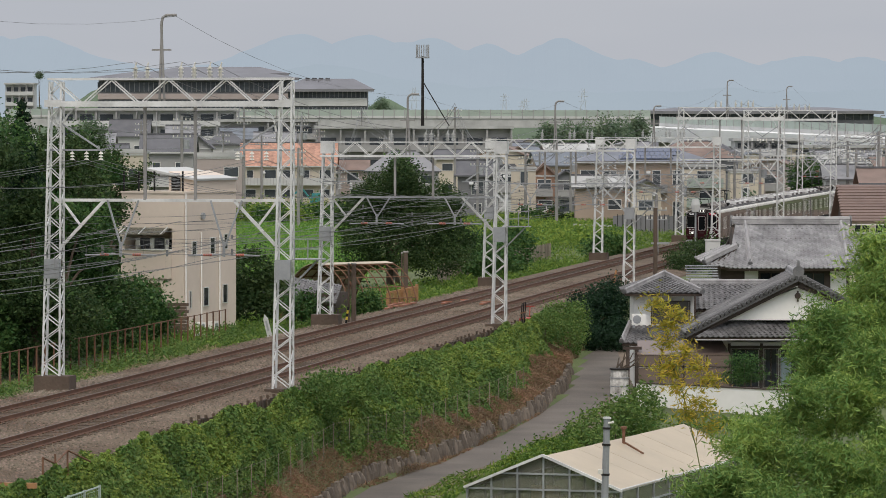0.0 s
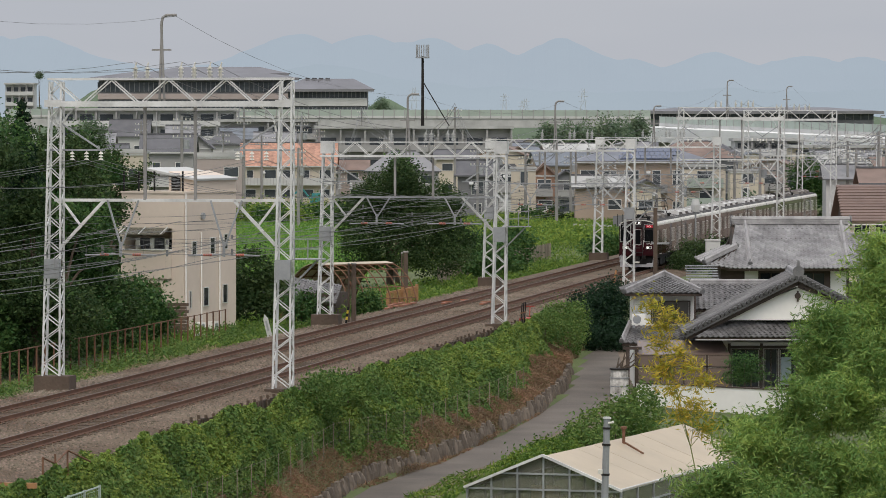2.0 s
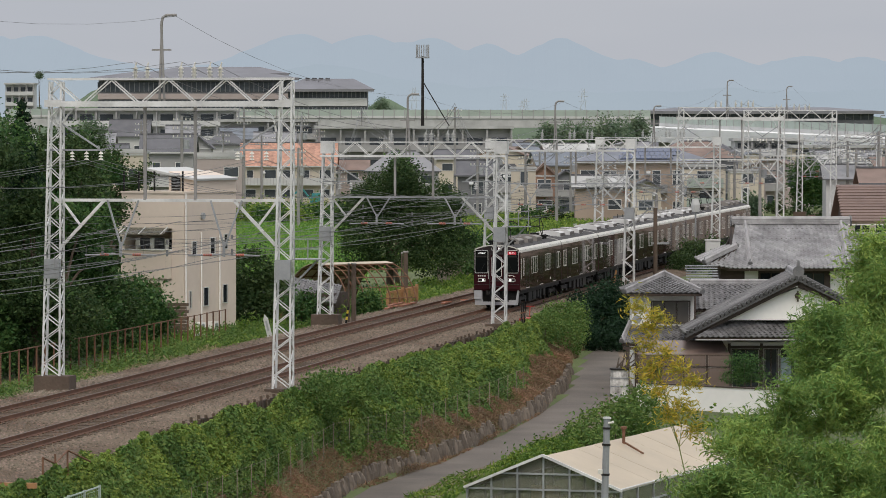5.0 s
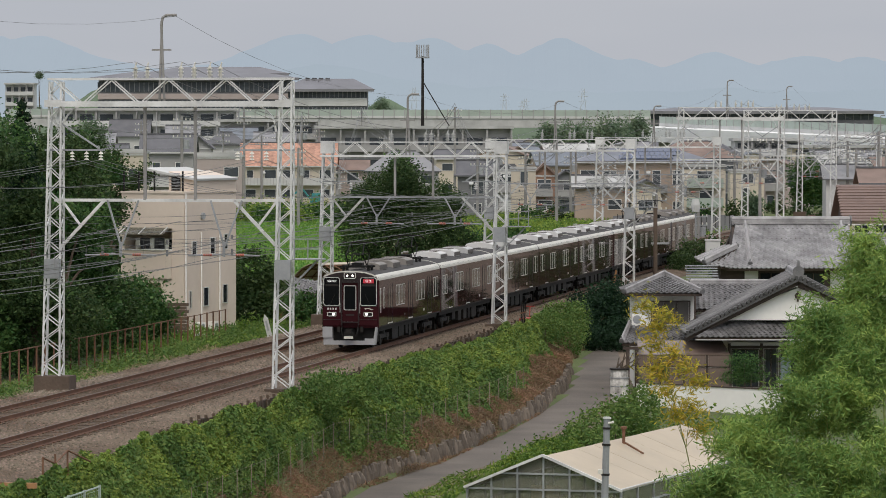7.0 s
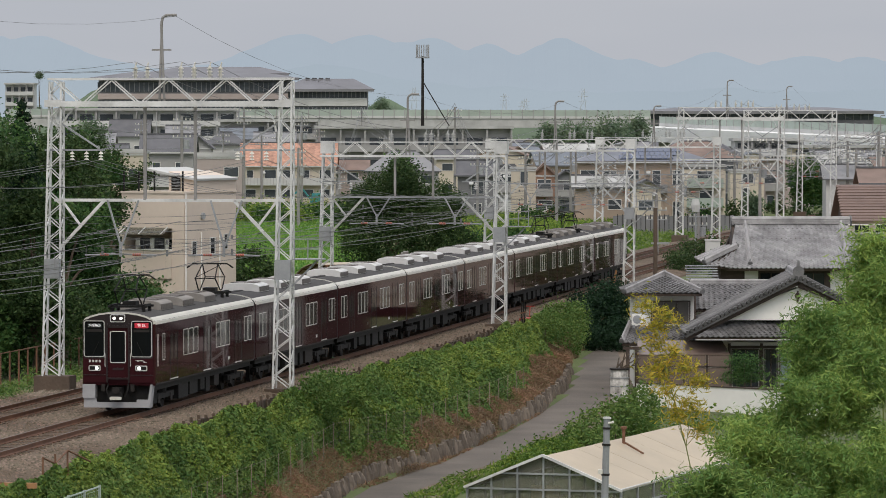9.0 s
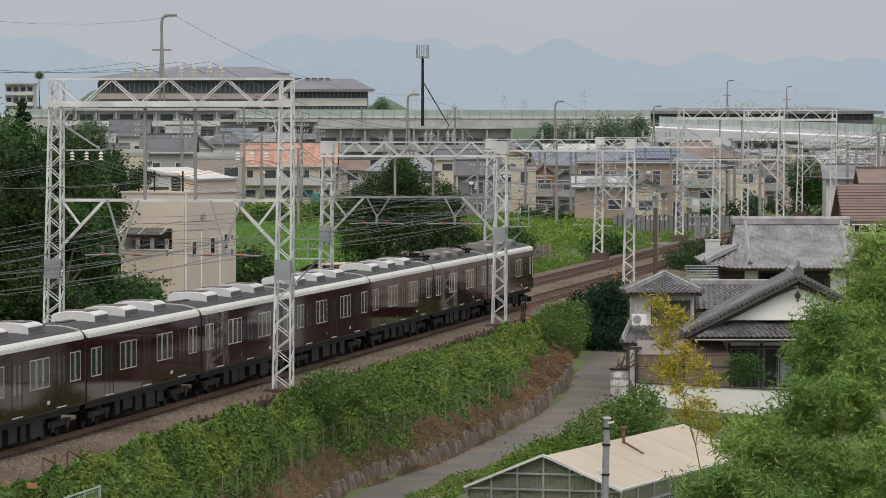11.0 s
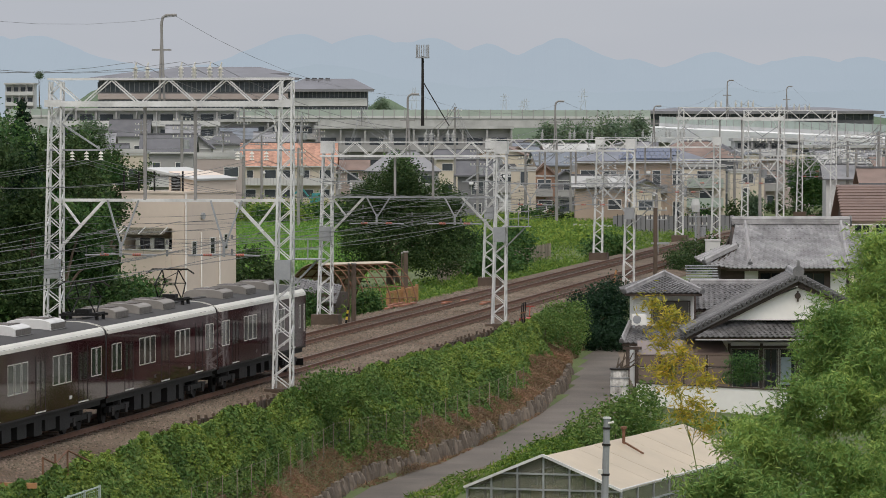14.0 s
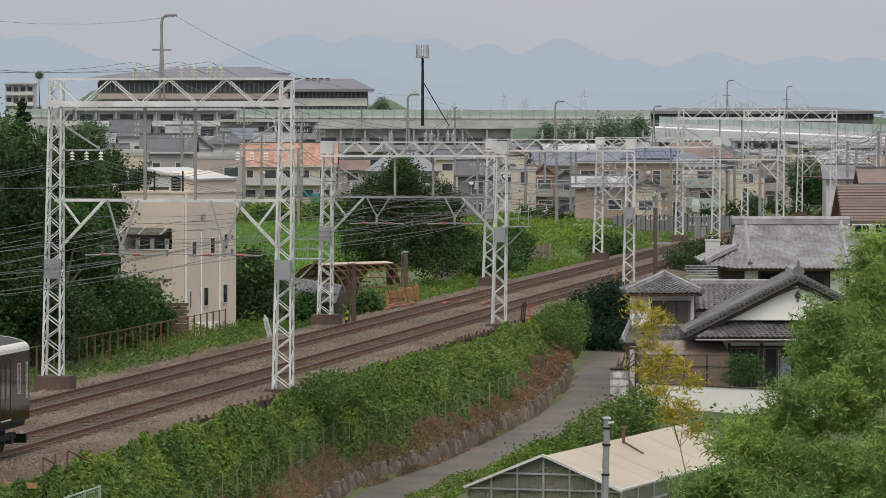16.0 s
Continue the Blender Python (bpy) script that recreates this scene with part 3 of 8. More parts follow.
def bush(name, blobs, n, size, material, label, category="bush", seed=1, kind=""):
    rng = np.random.default_rng(seed)
    x, y, z = blobs[0][0], blobs[0][1], min(b[2] - b[5] for b in blobs)
    pts, d = blob_points(blobs, n, rng, 0.35)
    base = thing(name, pose(x, y, z), label, category, kind=kind)
    pts = np.concatenate([pts[: n // 2], clumped(pts[n // 2:], rng, max(8, n // 60), size * 1.6)])
    crown = leaves("foliage", pts - np.array((x, y, z)), size, material, base, seed=seed)
    st = Shape()
    for b in blobs[:6]:
        st.tube((b[0] - x, b[1] - y, 0), (b[0] - x, b[1] - y, b[2] - z), 0.05, 5, 0.02)
    part("stem", st, M["bark"], base)
    return base


def tree(name, x, y, z, h, blobs, n, size, material, label, seed=1, trunk=0.25):
    """Trunk, limbs to each lump of the crown, and a crown of leaves with gaps."""
    rng = np.random.default_rng(seed)
    base = thing(name, pose(x, y, z), label, "tree")
    t = Shape()
    prev, segs = Vector((0, 0, -0.2)), 5
    for i in range(segs):
        q = Vector((rng.normal() * 0.12, rng.normal() * 0.12, h * 0.62 * (i + 1) / segs))
        t.tube(prev, q, trunk * (1 - i / segs * 0.6), 8, trunk * (1 - (i + 1) / segs * 0.6))
        prev = q
    for b in blobs:
        a = Vector((0, 0, h * rng.uniform(0.2, 0.5)))
        e = Vector((b[0] - x, b[1] - y, b[2] - z))
        m = (a + e) / 2 + Vector((0, 0, 0.3))
        t.tube(a, m, trunk * 0.4, 6, trunk * 0.25).tube(m, e, trunk * 0.25, 6, trunk * 0.08)
    part("trunk", t, M["bark"], base)
    pts, d = blob_points(blobs, n, rng, 0.45)
    k = n // 3
    pts = np.concatenate([pts[:k], clumped(pts[k:], rng, max(10, n // 45), size * 1.5)])
    leaves("crown", pts - np.array((x, y, z)), size, material, base, seed=seed)
    return base


# vines over the embankment
def vine_top(s, f, y):
    """Height of the vines: heaped over the ballast's shoulder, then a steep face to the lane."""
    foot = low(y) + 0.45
    mid = lerp(-0.05, foot, 0.46)
    z = lerp(-0.45, -0.05, f / 0.1) if f < 0.1 else lerp(-0.05, mid, (f - 0.1) / 0.55) if f < 0.65 else lerp(mid, foot, ((f - 0.65) / 0.35) ** 1.5)
    v = Vector((s * 0.16, f * 1.9, 0.0))
    mound = 0.55 - noise.voronoi(Vector((s * 0.62, f * 3.2 + 0.3 * math.sin(s * 0.7), 0.0)))[0][0]
    lump = 0.7 * noise.noise(v) + 0.35 * noise.noise(v * 2.9) + 0.2 * noise.noise(v * 9.0) + 0.75 * mound
    return z + lump * (0.4 + 0.6 * min(1.0, f * 3)) * (0.6 if f > 0.9 else 1.0)


def hedge():
    rng = np.random.default_rng(3)
    n = 270000
    s = rng.uniform(-34, 122, n)
    f = rng.random(n) ** 0.95
    P = np.empty((n, 3))
    N = np.empty((n, 3))
    keep = np.ones(n, bool)
    r1, r2 = rng.random(n), rng.random(n)
    for i in range(n):
        p, a = track(s[i])
        e = toe(p.y + 1) - 0.4
        o = 3.7 + (e - 3.7) * f[i]
        z = vine_top(s[i], f[i], p.y - o * math.sin(a))
        o -= 0.15 * math.sin(math.pi * (f[i] - 0.66) / 0.34) if f[i] > 0.66 else 0.0
        x, y = p.x + o * math.cos(a), p.y - o * math.sin(a)
        P[i] = (x, y, z - 0.5 * r1[i] ** 2.8)
        gs = (vine_top(s[i] + 0.15, f[i], y) - z) / 0.15
        go = (vine_top(s[i], f[i] + 0.04, y) - z) / (0.04 * (e - 3.7))
        q = Vector((-go * math.cos(a) - gs * math.sin(a), go * math.sin(a) - gs * math.cos(a), 1.0)).normalized()
        N[i] = q * 2.4
        if noise.noise(Vector((s[i] * 1.1, f[i] * 5, 3.0))) < -0.42 and r2[i] < 0.9:
            keep[i] = False
    # lighter leaf colour in noise patches, over the upper two thirds only
    light_mask = np.array([noise.noise(Vector((a * 0.35, b * 4, 9.0))) + 0.5 * c > 0.22 and b < 0.68 for a, b, c in zip(s, f, r2)])
    lt = leaves("light_vines", P[keep & light_mask], 0.15, M["hedge_light"], seed=5, aspect=0.55, nrm=N[keep & light_mask])
    tagged(lt, "yellow-green vine leaves in patches on top of the hedge", "hedge", kind="stuff")
    keep &= ~light_mask
    ob = leaves("hedge", P[keep], 0.15, M["hedge"], seed=4, aspect=0.62, nrm=N[keep])
    tagged(ob, "dense bright green climbing vines covering the embankment", "hedge", kind="stuff")
    # dark green sheet beneath the leaves, painting the shade seen between them
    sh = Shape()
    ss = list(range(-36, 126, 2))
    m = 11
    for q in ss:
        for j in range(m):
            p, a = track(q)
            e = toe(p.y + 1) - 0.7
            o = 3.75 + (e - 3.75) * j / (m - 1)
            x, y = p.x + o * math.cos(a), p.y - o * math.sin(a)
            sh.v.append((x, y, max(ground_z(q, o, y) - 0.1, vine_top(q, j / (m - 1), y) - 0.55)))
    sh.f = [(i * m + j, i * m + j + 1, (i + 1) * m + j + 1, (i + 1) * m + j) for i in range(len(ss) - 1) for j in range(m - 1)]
    tagged(part("undergrowth", sh, M["forest"]), "dark green sheet under the vines, standing in for shade between the leaves", "undergrowth", kind="stuff")


hedge()


def strew(name, n, s0, s1, o0, o1, h, size, material, label, category, seed, aspect=0.25, droop=-0.9, rel_toe=False, thin=0.0):
    """Grass or weeds along the line, between two offsets."""
    rng = np.random.default_rng(seed)
    P = []
    for i in range(n):
        s = rng.uniform(s0, s1)
        p, a = track(s)
        o = rng.uniform(o0, o1) + (toe(p.y + 1) if rel_toe else 0)
        x, y = p.x + o * math.cos(a), p.y - o * math.sin(a)
        k = noise.noise(Vector((s * 0.35, o * 0.7, seed)))
        if k < thin:
            continue
        P.append((x, y, ground_z(s, o, y) + h * (0.4 + k) * rng.random()))
    ob = leaves(name, np.array(P), size, material, aspect=aspect, seed=seed, droop=droop)
    return tagged(ob, label, category, kind="stuff")


strew("dry_grass", 90000, -25, 112, -1.5, 0.35, 0.5, 0.24, M["dry"], "withered reddish-brown grass on the bank", "dry grass", 21, 0.12, 0.35, True, -0.6)
strew("weeds", 42000, -40, 120, -12.5, -8.5, 1.1, 0.17, M["hedge"], "green weeds along the railway fence", "weeds", 22, 0.4, -0.4, False, -0.1)
strew("verge_grass", 16000, -40, 60, -9.4, -7.7, 0.55, 0.26, M["pale_grass"], "pale dry grass beside the ballast", "dry grass", 23, 0.1, -0.9, False, 0.0)
strew("bank_grass", 24000, 60, 215, -16, -8.2, 0.9, 0.36, M["grass_leaf"], "lush green grass beside the track", "grass", 24, 0.2, -0.8, False, -0.3)
strew("bank_grass", 14000, 190, 330, -30, -8.4, 0.8, 0.45, M["grass_leaf"], "rough green grass beyond the far track", "grass", 27, 0.2, -0.8, False, -0.6)
strew("lane_grass", 9000, -20, 40, 2.75, 4.6, 0.45, 0.28, M["grass_leaf"], "bright green grass along the lane", "grass", 25, 0.2, -0.8, True, -0.3)
strew("corner_weeds", 7000, -40, -14, 3.8, 7.5, 1.1, 0.3, M["grass_leaf"], "tall pale green weeds on the bank", "weeds", 26, 0.18, -0.9, False, -0.3)

# bushes along the lane
bush("lane_bush", [(7.74, 200, -2.97, 2.0, 1.6, 1.2), (8.83, 202, -2.47, 1.2, 1.4, 1.3), (6.37, 197, -3.4, 1.4, 1.2, 0.8)], 9000, 0.17, M["hedge"], "rounded green bush beside the lane", seed=31)
bush("lane_bush", [(4.83, 190, -3.46, 1.3, 1.6, 0.55), (3.4, 184, -3.34, 1.0, 1.5, 0.4)], 5000, 0.16, M["grass_leaf"], "low green weeds beside the greenhouse", seed=32)
bush("dark_shrub", [(9.31, 262, -0.51, 1.5, 1.6, 1.5), (9.97, 263, -1.67, 1.2, 1.6, 1.2), (8.64, 263, -1.84, 1.0, 1.2, 1.4), (9.31, 262.5, -2.66, 1.6, 1.0, 0.9), (8.31, 263, -0.02, 1.1, 1.2, 0.9), (10.4, 263, 0.32, 1.1, 1.2, 1.0), (9.64, 263, 0.81, 0.8, 1.0, 0.7), (7.9, 261, -1.2, 1.0, 1.0, 1.5), (8.3, 258, -1.6, 0.9, 1.0, 0.9), (10.2, 258, -1.8, 1.2, 1.0, 1.0), (9.3, 260, -2.0, 1.4, 1.0, 0.8)], 30000, 0.17, M["conifer"], "dense dark evergreen shrub at the lane's end", seed=33)
bush("vine_bush", [(6.72, 252, -0.1, 1.2, 1.2, 0.9), (5.63, 246, -0.5, 1.2, 1.2, 0.8), (7.35, 255, -0.8, 1.0, 1.0, 1.3), (6.98, 250, -1.3, 1.0, 1.0, 1.0)], 9000, 0.14, M["hedge"], "tall green vines heaped at the end of the bank", seed=36)
_a, _b, _c = track(16.5, 4.4)[0], track(19.5, 4.3)[0], track(22.5, 4.6)[0]
bush("vine_bush", [(_a.x, _a.y, -0.35, 1.0, 1.2, 0.85), (_b.x, _b.y, -0.2, 0.9, 1.3, 0.75), (_c.x, _c.y, -0.45, 1.0, 1.3, 0.7)], 7000, 0.13, M["hedge"], "green vines heaped round the foot of the mast", seed=37)
bush("track_shrub", [(20.1, 345, 0.59, 2.6, 1.5, 1.4), (18.31, 340, 0.09, 1.3, 1.2, 1.0)], 9000, 0.18, M["forest"], "clipped dark green shrub beside the track", seed=34)


# shrubs and bare earth behind the houses, added for the train's sides to reflect
for i in range(7):
    p = track(158 + i * 11, 8.5)[0]
    bush("track_shrub", [(p.x, p.y, 0.1, 2.0, 3.4, 1.3), (p.x + 1.4, p.y + 3, -0.2, 1.6, 2.4, 1.0)], 1800, 0.28, M["forest"], "dark green shrubs along the railway, added for the train to reflect", seed=700 + i)
strip("yard", M["dirt"], [((13, 285, -0.96), (34, 280, -0.96)), ((17, 330, -0.86), (48, 330, -0.86)), ((25, 370, -0.86), (60, 370, -0.86)), ((44, 480, -0.84), (110, 480, -0.84)), ((66, 620, -0.84), (150, 620, -0.84))], "bare earth beside the railway, added for the train to reflect", "yard")

# dark wood beyond the fence
def wood():
    spec = [(-45, 214, 190, 12), (90, 226, 228, 11), (158, 244, 295, 7), (150, 262, 232, 8), (196, 272, 266, 5), (-40, 205, 240, 10), (105, 226, 262, 8), (95, 238, 280, 6), (60, 206, 330, 8), (110, 214, 350, 6), (0, 244, 215, 12), (120, 226, 390, 5)]
    for i, (px, y, top, w) in enumerate(spec):
        x = (px - 784) * y / 7911
        zt = 10.45 - (top - 229) * y / 7911
        rng = np.random.default_rng(50 + i)
        bl = []
        for k in range(9):
            zz = rng.uniform(0.25, 0.93)
            r = (0.55 + 1.0 * math.sin(math.pi * min(1, zz * 0.9))) * w / 11
            bl.append((x + rng.normal() * 0.9, y + rng.normal() * 0.9, -1 + (zt + 1) * zz - 0.3, r * 1.1, r * 1.1, r * 0.95))
        bl.append((x, y, zt - 0.9, 0.7, 0.7, 0.9))
        tree("broadleaf_tree", x, y, -1, zt + 1, bl, 15000, 0.2, M["forest"] if i % 3 else M["tree"], "dark green broadleaf tree in a thick wood", 60 + i)
    # conifer at the edge
    x, y = -20.3, 216
    base = thing("conifer", pose(x, y, -1), "dark conifer with layered drooping branches", "tree")
    part("trunk", Shape().tube((0, 0, 0), (0, 0, 13.0), 0.2, 8, 0.03), M["bark"], base)
    P = []
    rng = np.random.default_rng(8)
    for k in range(22):
        zz = 2.5 + k * 0.48
        for b in range(7):
            a = rng.uniform(0, 6.28)
            ln = (13.2 - zz) * 0.27 * rng.uniform(0.7, 1.15)
            q = rng.random(60)
            P.append(np.stack([np.cos(a) * ln * q, np.sin(a) * ln * q, zz - 0.35 * q * ln * 0.6 + rng.normal(size=60) * 0.06], 1) + rng.normal(size=(60, 3)) * 0.07)
    leaves("crown", np.concatenate(P), 0.3, M["conifer"], base, aspect=0.3, seed=9, droop=0.4)
    # undergrowth along the fence
    for i in range(9):
        px = -10 + i * 30
        y = 204 + i * 3.4
        x = (px - 784) * y / 7911 - 0.8
        bush("undergrowth_bush", [(x, y, 0.4, 1.6, 1.2, 1.5), (x + 0.7, y + 1, 1.4, 1.3, 1.2, 1.3)], 3600, 0.22, M["forest"] if i % 2 else M["tree"], "leafy undergrowth at the edge of the wood", seed=80 + i)


wood()

# trees and shrubs round the houses beyond
tree("broadleaf_tree", -3.86, 325, -1, 9.5, [(-3.6, 325, 5.6, 2.8, 2.2, 1.8), (-0.6, 325, 5.0, 2.2, 2.0, 1.7), (-3.86, 325, 4.6, 3.0, 2.6, 2.2), (-5.71, 324, 4.0, 2.2, 2.0, 1.9), (-1.19, 324, 3.6, 2.5, 2.2, 2.3), (0.66, 325, 2.4, 1.7, 2.0, 1.7), (-3.04, 324, 7.0, 1.4, 1.4, 1.5), (-3.45, 323, 2.0, 2.6, 2.0, 1.8), (-0.37, 323, 1.2, 2.4, 2.0, 1.4), (-5.92, 323, 1.8, 1.7, 1.6, 1.6)], 42000, 0.2, M["forest"], "large dark green broadleaf tree beside the line", 91, 0.3)
tree("broadleaf_tree", -3.3, 331, -1, 10.5, [(-3.17, 331, 7.2, 0.7, 0.8, 1.2), (-3.0, 331, 6.0, 1.0, 1.0, 1.2)], 4000, 0.25, M["tree"], "slender green tree rising behind a larger one", 92, 0.2)
bush("dark_shrub", [(-11.39, 262, 1.9, 1.5, 1.4, 1.5), (-10.4, 262, 1.0, 1.4, 1.2, 1.2), (-12.32, 262, 0.7, 0.9, 0.8, 1.2), (-10.9, 261, 0.0, 1.6, 1.0, 0.9)], 9000, 0.22, M["forest"], "spreading dark green shrub beside the beige house", seed=93)
bush("dark_shrub", [(-16.5, 240, 0.8, 1.5, 1.2, 1.4), (-15.59, 241, 0.2, 1.1, 1.0, 1.0), (-17.42, 238, 0.9, 1.1, 1.0, 1.3)], 8000, 0.22, M["tree"], "green shrub below the balcony of the beige house", seed=94)
bush("weedy_bush", [(-7.92, 250, 0.46, 1.1, 0.9, 0.8), (-4.49, 262, 0.15, 0.8, 0.8, 0.8)], 4000, 0.2, M["tree"], "leafy weeds beside the track", seed=95)
bush("dark_shrub", [(2.44, 345, 0.6, 2.2, 1.6, 1.7), (5.57, 350, 1.2, 1.6, 1.6, 1.6), (3.7, 340, 0.2, 2.4, 1.6, 1.2)], 7500, 0.28, M["tree"], "green shrubs beside the railway", seed=96)
for i, (px, y, top) in enumerate([(1075, 384, 425)]):
    bush("dark_shrub", [((px - 784) * y / 7911, y, 0.2, 1.8, 1.2, 1.3)], 2500, 0.28, M["tree"], "green bushes along the railway fence", seed=97 + i)
tree("broadleaf_tree", 48.24, 600, -1, 8, [(48.9, 600, 4.2, 2.2, 2.0, 2.0), (48.3, 600, 2.2, 1.6, 2.0, 2.2), (50.4, 600, 2.2, 2.0, 2.0, 2.0)], 8000, 0.4, M["tree"], "green tree between far houses", 99, 0.25)
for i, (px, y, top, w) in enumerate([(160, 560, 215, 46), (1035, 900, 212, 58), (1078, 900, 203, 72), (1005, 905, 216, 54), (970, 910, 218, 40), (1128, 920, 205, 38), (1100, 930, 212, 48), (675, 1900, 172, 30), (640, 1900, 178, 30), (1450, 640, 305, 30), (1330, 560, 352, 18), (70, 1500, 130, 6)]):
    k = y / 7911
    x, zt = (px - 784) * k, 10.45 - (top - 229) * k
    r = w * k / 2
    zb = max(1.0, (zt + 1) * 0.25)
    tree("broadleaf_tree", x, y, -1, zt + 1, [(x, y, zt - r * 0.8, r * 0.7, r * 0.6, r * 0.8), (x - r * 0.5, y, zt - r * 1.5, r * 0.7, r * 0.6, r * 0.8), (x + r * 0.5, y, zt - r * 1.4, r * 0.7, r * 0.6, r * 0.9), (x, y, (zt - r * 2) * 0.6, r * 0.8, r * 0.6, r * 1.2)], 4500, 0.3 + 0.06 * r, M["far_tree_hazy"], "distant tree among the houses, its green paled to paint in haze", 110 + i, 0.3)

def crop():
    rng = np.random.default_rng(45)
    n = 26000
    y = rng.uniform(335, 600, n)
    x = (rng.uniform(395, 650, n) - 784) * y / 7911
    P = np.stack([x, y, -0.9 + rng.random(n) * 0.35], 1)
    tagged(leaves("rice_plants", P, 0.42, M["rice"], aspect=0.2, seed=46, droop=-1.2), "bright green young rice plants in the field", "rice plants", kind="stuff")
    for i in range(14):
        px, yy = 400 + i * 17 + 9 * math.sin(i * 3), 560 + 25 * math.sin(i * 2.1)
        xx = (px - 784) * yy / 7911
        bush("hedgerow_bush", [(xx, yy, -0.2, 1.6, 1.2, 1.0 + 0.5 * math.sin(i * 1.3))], 900, 0.4, M["tree"] if i % 2 else M["meadow"], "green hedgerow bush beyond the field", seed=500 + i)
    for i in range(26):
        px, yy = 620 + i * 34 + 12 * math.sin(i * 5), 590 + 60 * math.sin(i * 2.7)
        xx = (px - 784) * yy / 7911
        bush("garden_bush", [(xx, yy, 0.0, 1.1, 1.0, 1.2 + 0.6 * math.sin(i * 1.9)), (xx + 0.9, yy, -0.3, 0.9, 0.8, 0.8)], 800, 0.36, M["forest"] if i % 3 else M["tree"], "dark green garden bush before the houses", seed=540 + i)


crop()


def meadow():
    rng = np.random.default_rng(41)
    n = 26000
    y = rng.uniform(430, 575, n)
    px = rng.uniform(770, 1120, n)
    x = (px - 784) * y / 7911
    keep = np.array([noise.noise(Vector((a * 0.12, b * 0.05, 2))) > -0.35 for a, b in zip(x, y)])
    P = np.stack([x, y, -0.95 + rng.random(n) * 0.9], 1)[keep]
    tagged(leaves("meadow_grass", P, 0.5, M["meadow"], aspect=0.3, seed=42, droop=-0.8), "tall yellow-green grass in an open lot", "grass", kind="stuff")


meadow()

# rice field and open grass beyond the track
strip("field", M["paddy"], [((-17.7, 335, -0.9), (-5.49, 335, -0.9)), ((-23.6, 480, -0.9), (-8.74, 480, -0.9)), ((-28.07, 610, -0.9), (-14.19, 610, -0.9))], "bright green young rice field", "field")


# ---------------------------------------------------------------- fences and walls along the line
def rail_fence(name, s0, s1, o, h, step, label, material, slats=0, board=None, rel_toe=False, thin=1.0):
    th = thing(name, pose(0, 0, 0), label, "fence")
    n = int((s1 - s0) / step)
    post = mesh_of("post", Shape().box(-0.035 * thin, 0.035 * thin, -0.035 * thin, 0.035 * thin, -0.3, h), material)
    pts = []
    o_in = o
    for i in range(n + 1):
        s = s0 + i * step
        if rel_toe:
            o = o_in + toe(track(s)[0].y - 1)
        p, a = track(s, o)
        z = ground_z(s, o, p.y)
        part("post", post, None, th, at=on_track(s, o, z))
        pts.append(Vector((p.x, p.y, z)))
    for zz in ((h - 0.05, 0.45 * h, 0.12) if not board else (h - 0.04,)):
        for p, q in zip(pts, pts[1:]):
            part("rail", Shape().beam(p + Vector((0, 0, zz)), q + Vector((0, 0, zz)), 0.04 * thin * thin), material, th)
    if slats:
        w = Shape()
        for p, q in zip(pts, pts[1:]):
            for k in range(slats):
                c = p.lerp(q, (k + 0.5) / slats)
                w.beam(c + Vector((0, 0, 0.1)), c + Vector((0, 0, h - 0.05)), 0.01 * thin * thin)
            for zz in np.arange(0.25, h, 0.22):
                w.beam(p + Vector((0, 0, zz)), q + Vector((0, 0, zz)), 0.009 * thin * thin)
        part("wire_mesh", w, material, th)["kind"] = "stuff"
    return th


rail_fence("railway_fence", -28, 76, -11.7, 1.75, 1.6, "rusty steel post and rail fence along the railway", M["rust"], 0, True)
rail_fence("bank_fence", -12, 58, -0.75, 1.3, 2.6, "thin wire fence on posts before the vines", M["old_board"], 4, None, True, 0.38)
rail_fence("mesh_fence", -42, -26, 5.5, 2.6, 2.0, "pale green wire mesh fence on the bank", M["barrier"], 8)


def shoulder_boards():
    th = thing("shoulder_fence", pose(0, 0, 0), "row of weathered brown boards holding the ballast", "fence")
    b = mesh_of("board", Shape().box(-0.04, 0.04, -0.17, 0.17, -0.7, 0.03), M["old_board_dark"])
    p2 = mesh_of("post", Shape().box(-0.05, 0.05, -0.05, 0.05, -0.75, 0.12), M["old_board_dark"])
    rng = random.Random(4)
    for i in range(240):
        s = -8 + i * 0.43
        part("board", b, None, th, at=on_track(s, 3.42, -0.14 + rng.uniform(-0.05, 0.04)) @ pose(0, 0, 0, rng.uniform(-5, 5), rng.uniform(-9, 9), rng.uniform(-12, 12)))
        if i % 3 == 0:
            part("post", p2, None, th, at=on_track(s + 0.21, 3.36, -0.14 + rng.uniform(-0.05, 0.08)) @ pose(0, 0, 0, rng.uniform(-5, 5), rng.uniform(-6, 6), 0))


shoulder_boards()


def far_fence():
    th = thing("board_fence", pose(0, 0, 0), "grey-brown upright board fence beside the far track", "fence")
    b = mesh_of("board", Shape().box(-0.03, 0.03, -0.14, 0.14, 0, 1.5), M["old_board"])
    for i in range(150):
        s = 165 + i * 0.42
        p, a = track(s, -14.2)
        part("board", b, None, th, at=on_track(s, -14.2, -1.05 + 0.06 * math.sin(i * 1.7)))


far_fence()


def dark_fence():
    th = thing("panel_fence", pose(0, 0, 0), "dark panelled fence before the houses beyond the track", "fence")
    for i in range(26):
        x0 = lerp(19.02, 32.61, i / 26)
        part("panel", Shape().box(x0, x0 + 0.48, 500, 500.08, -1.1, 0.75 + 0.06 * (i % 3)), M["t_slate"], th)
        part("post", Shape().box(x0 + 0.48, x0 + 0.54, 499.95, 500.1, -1.1, 0.95), M["under_grey"], th)


dark_fence()


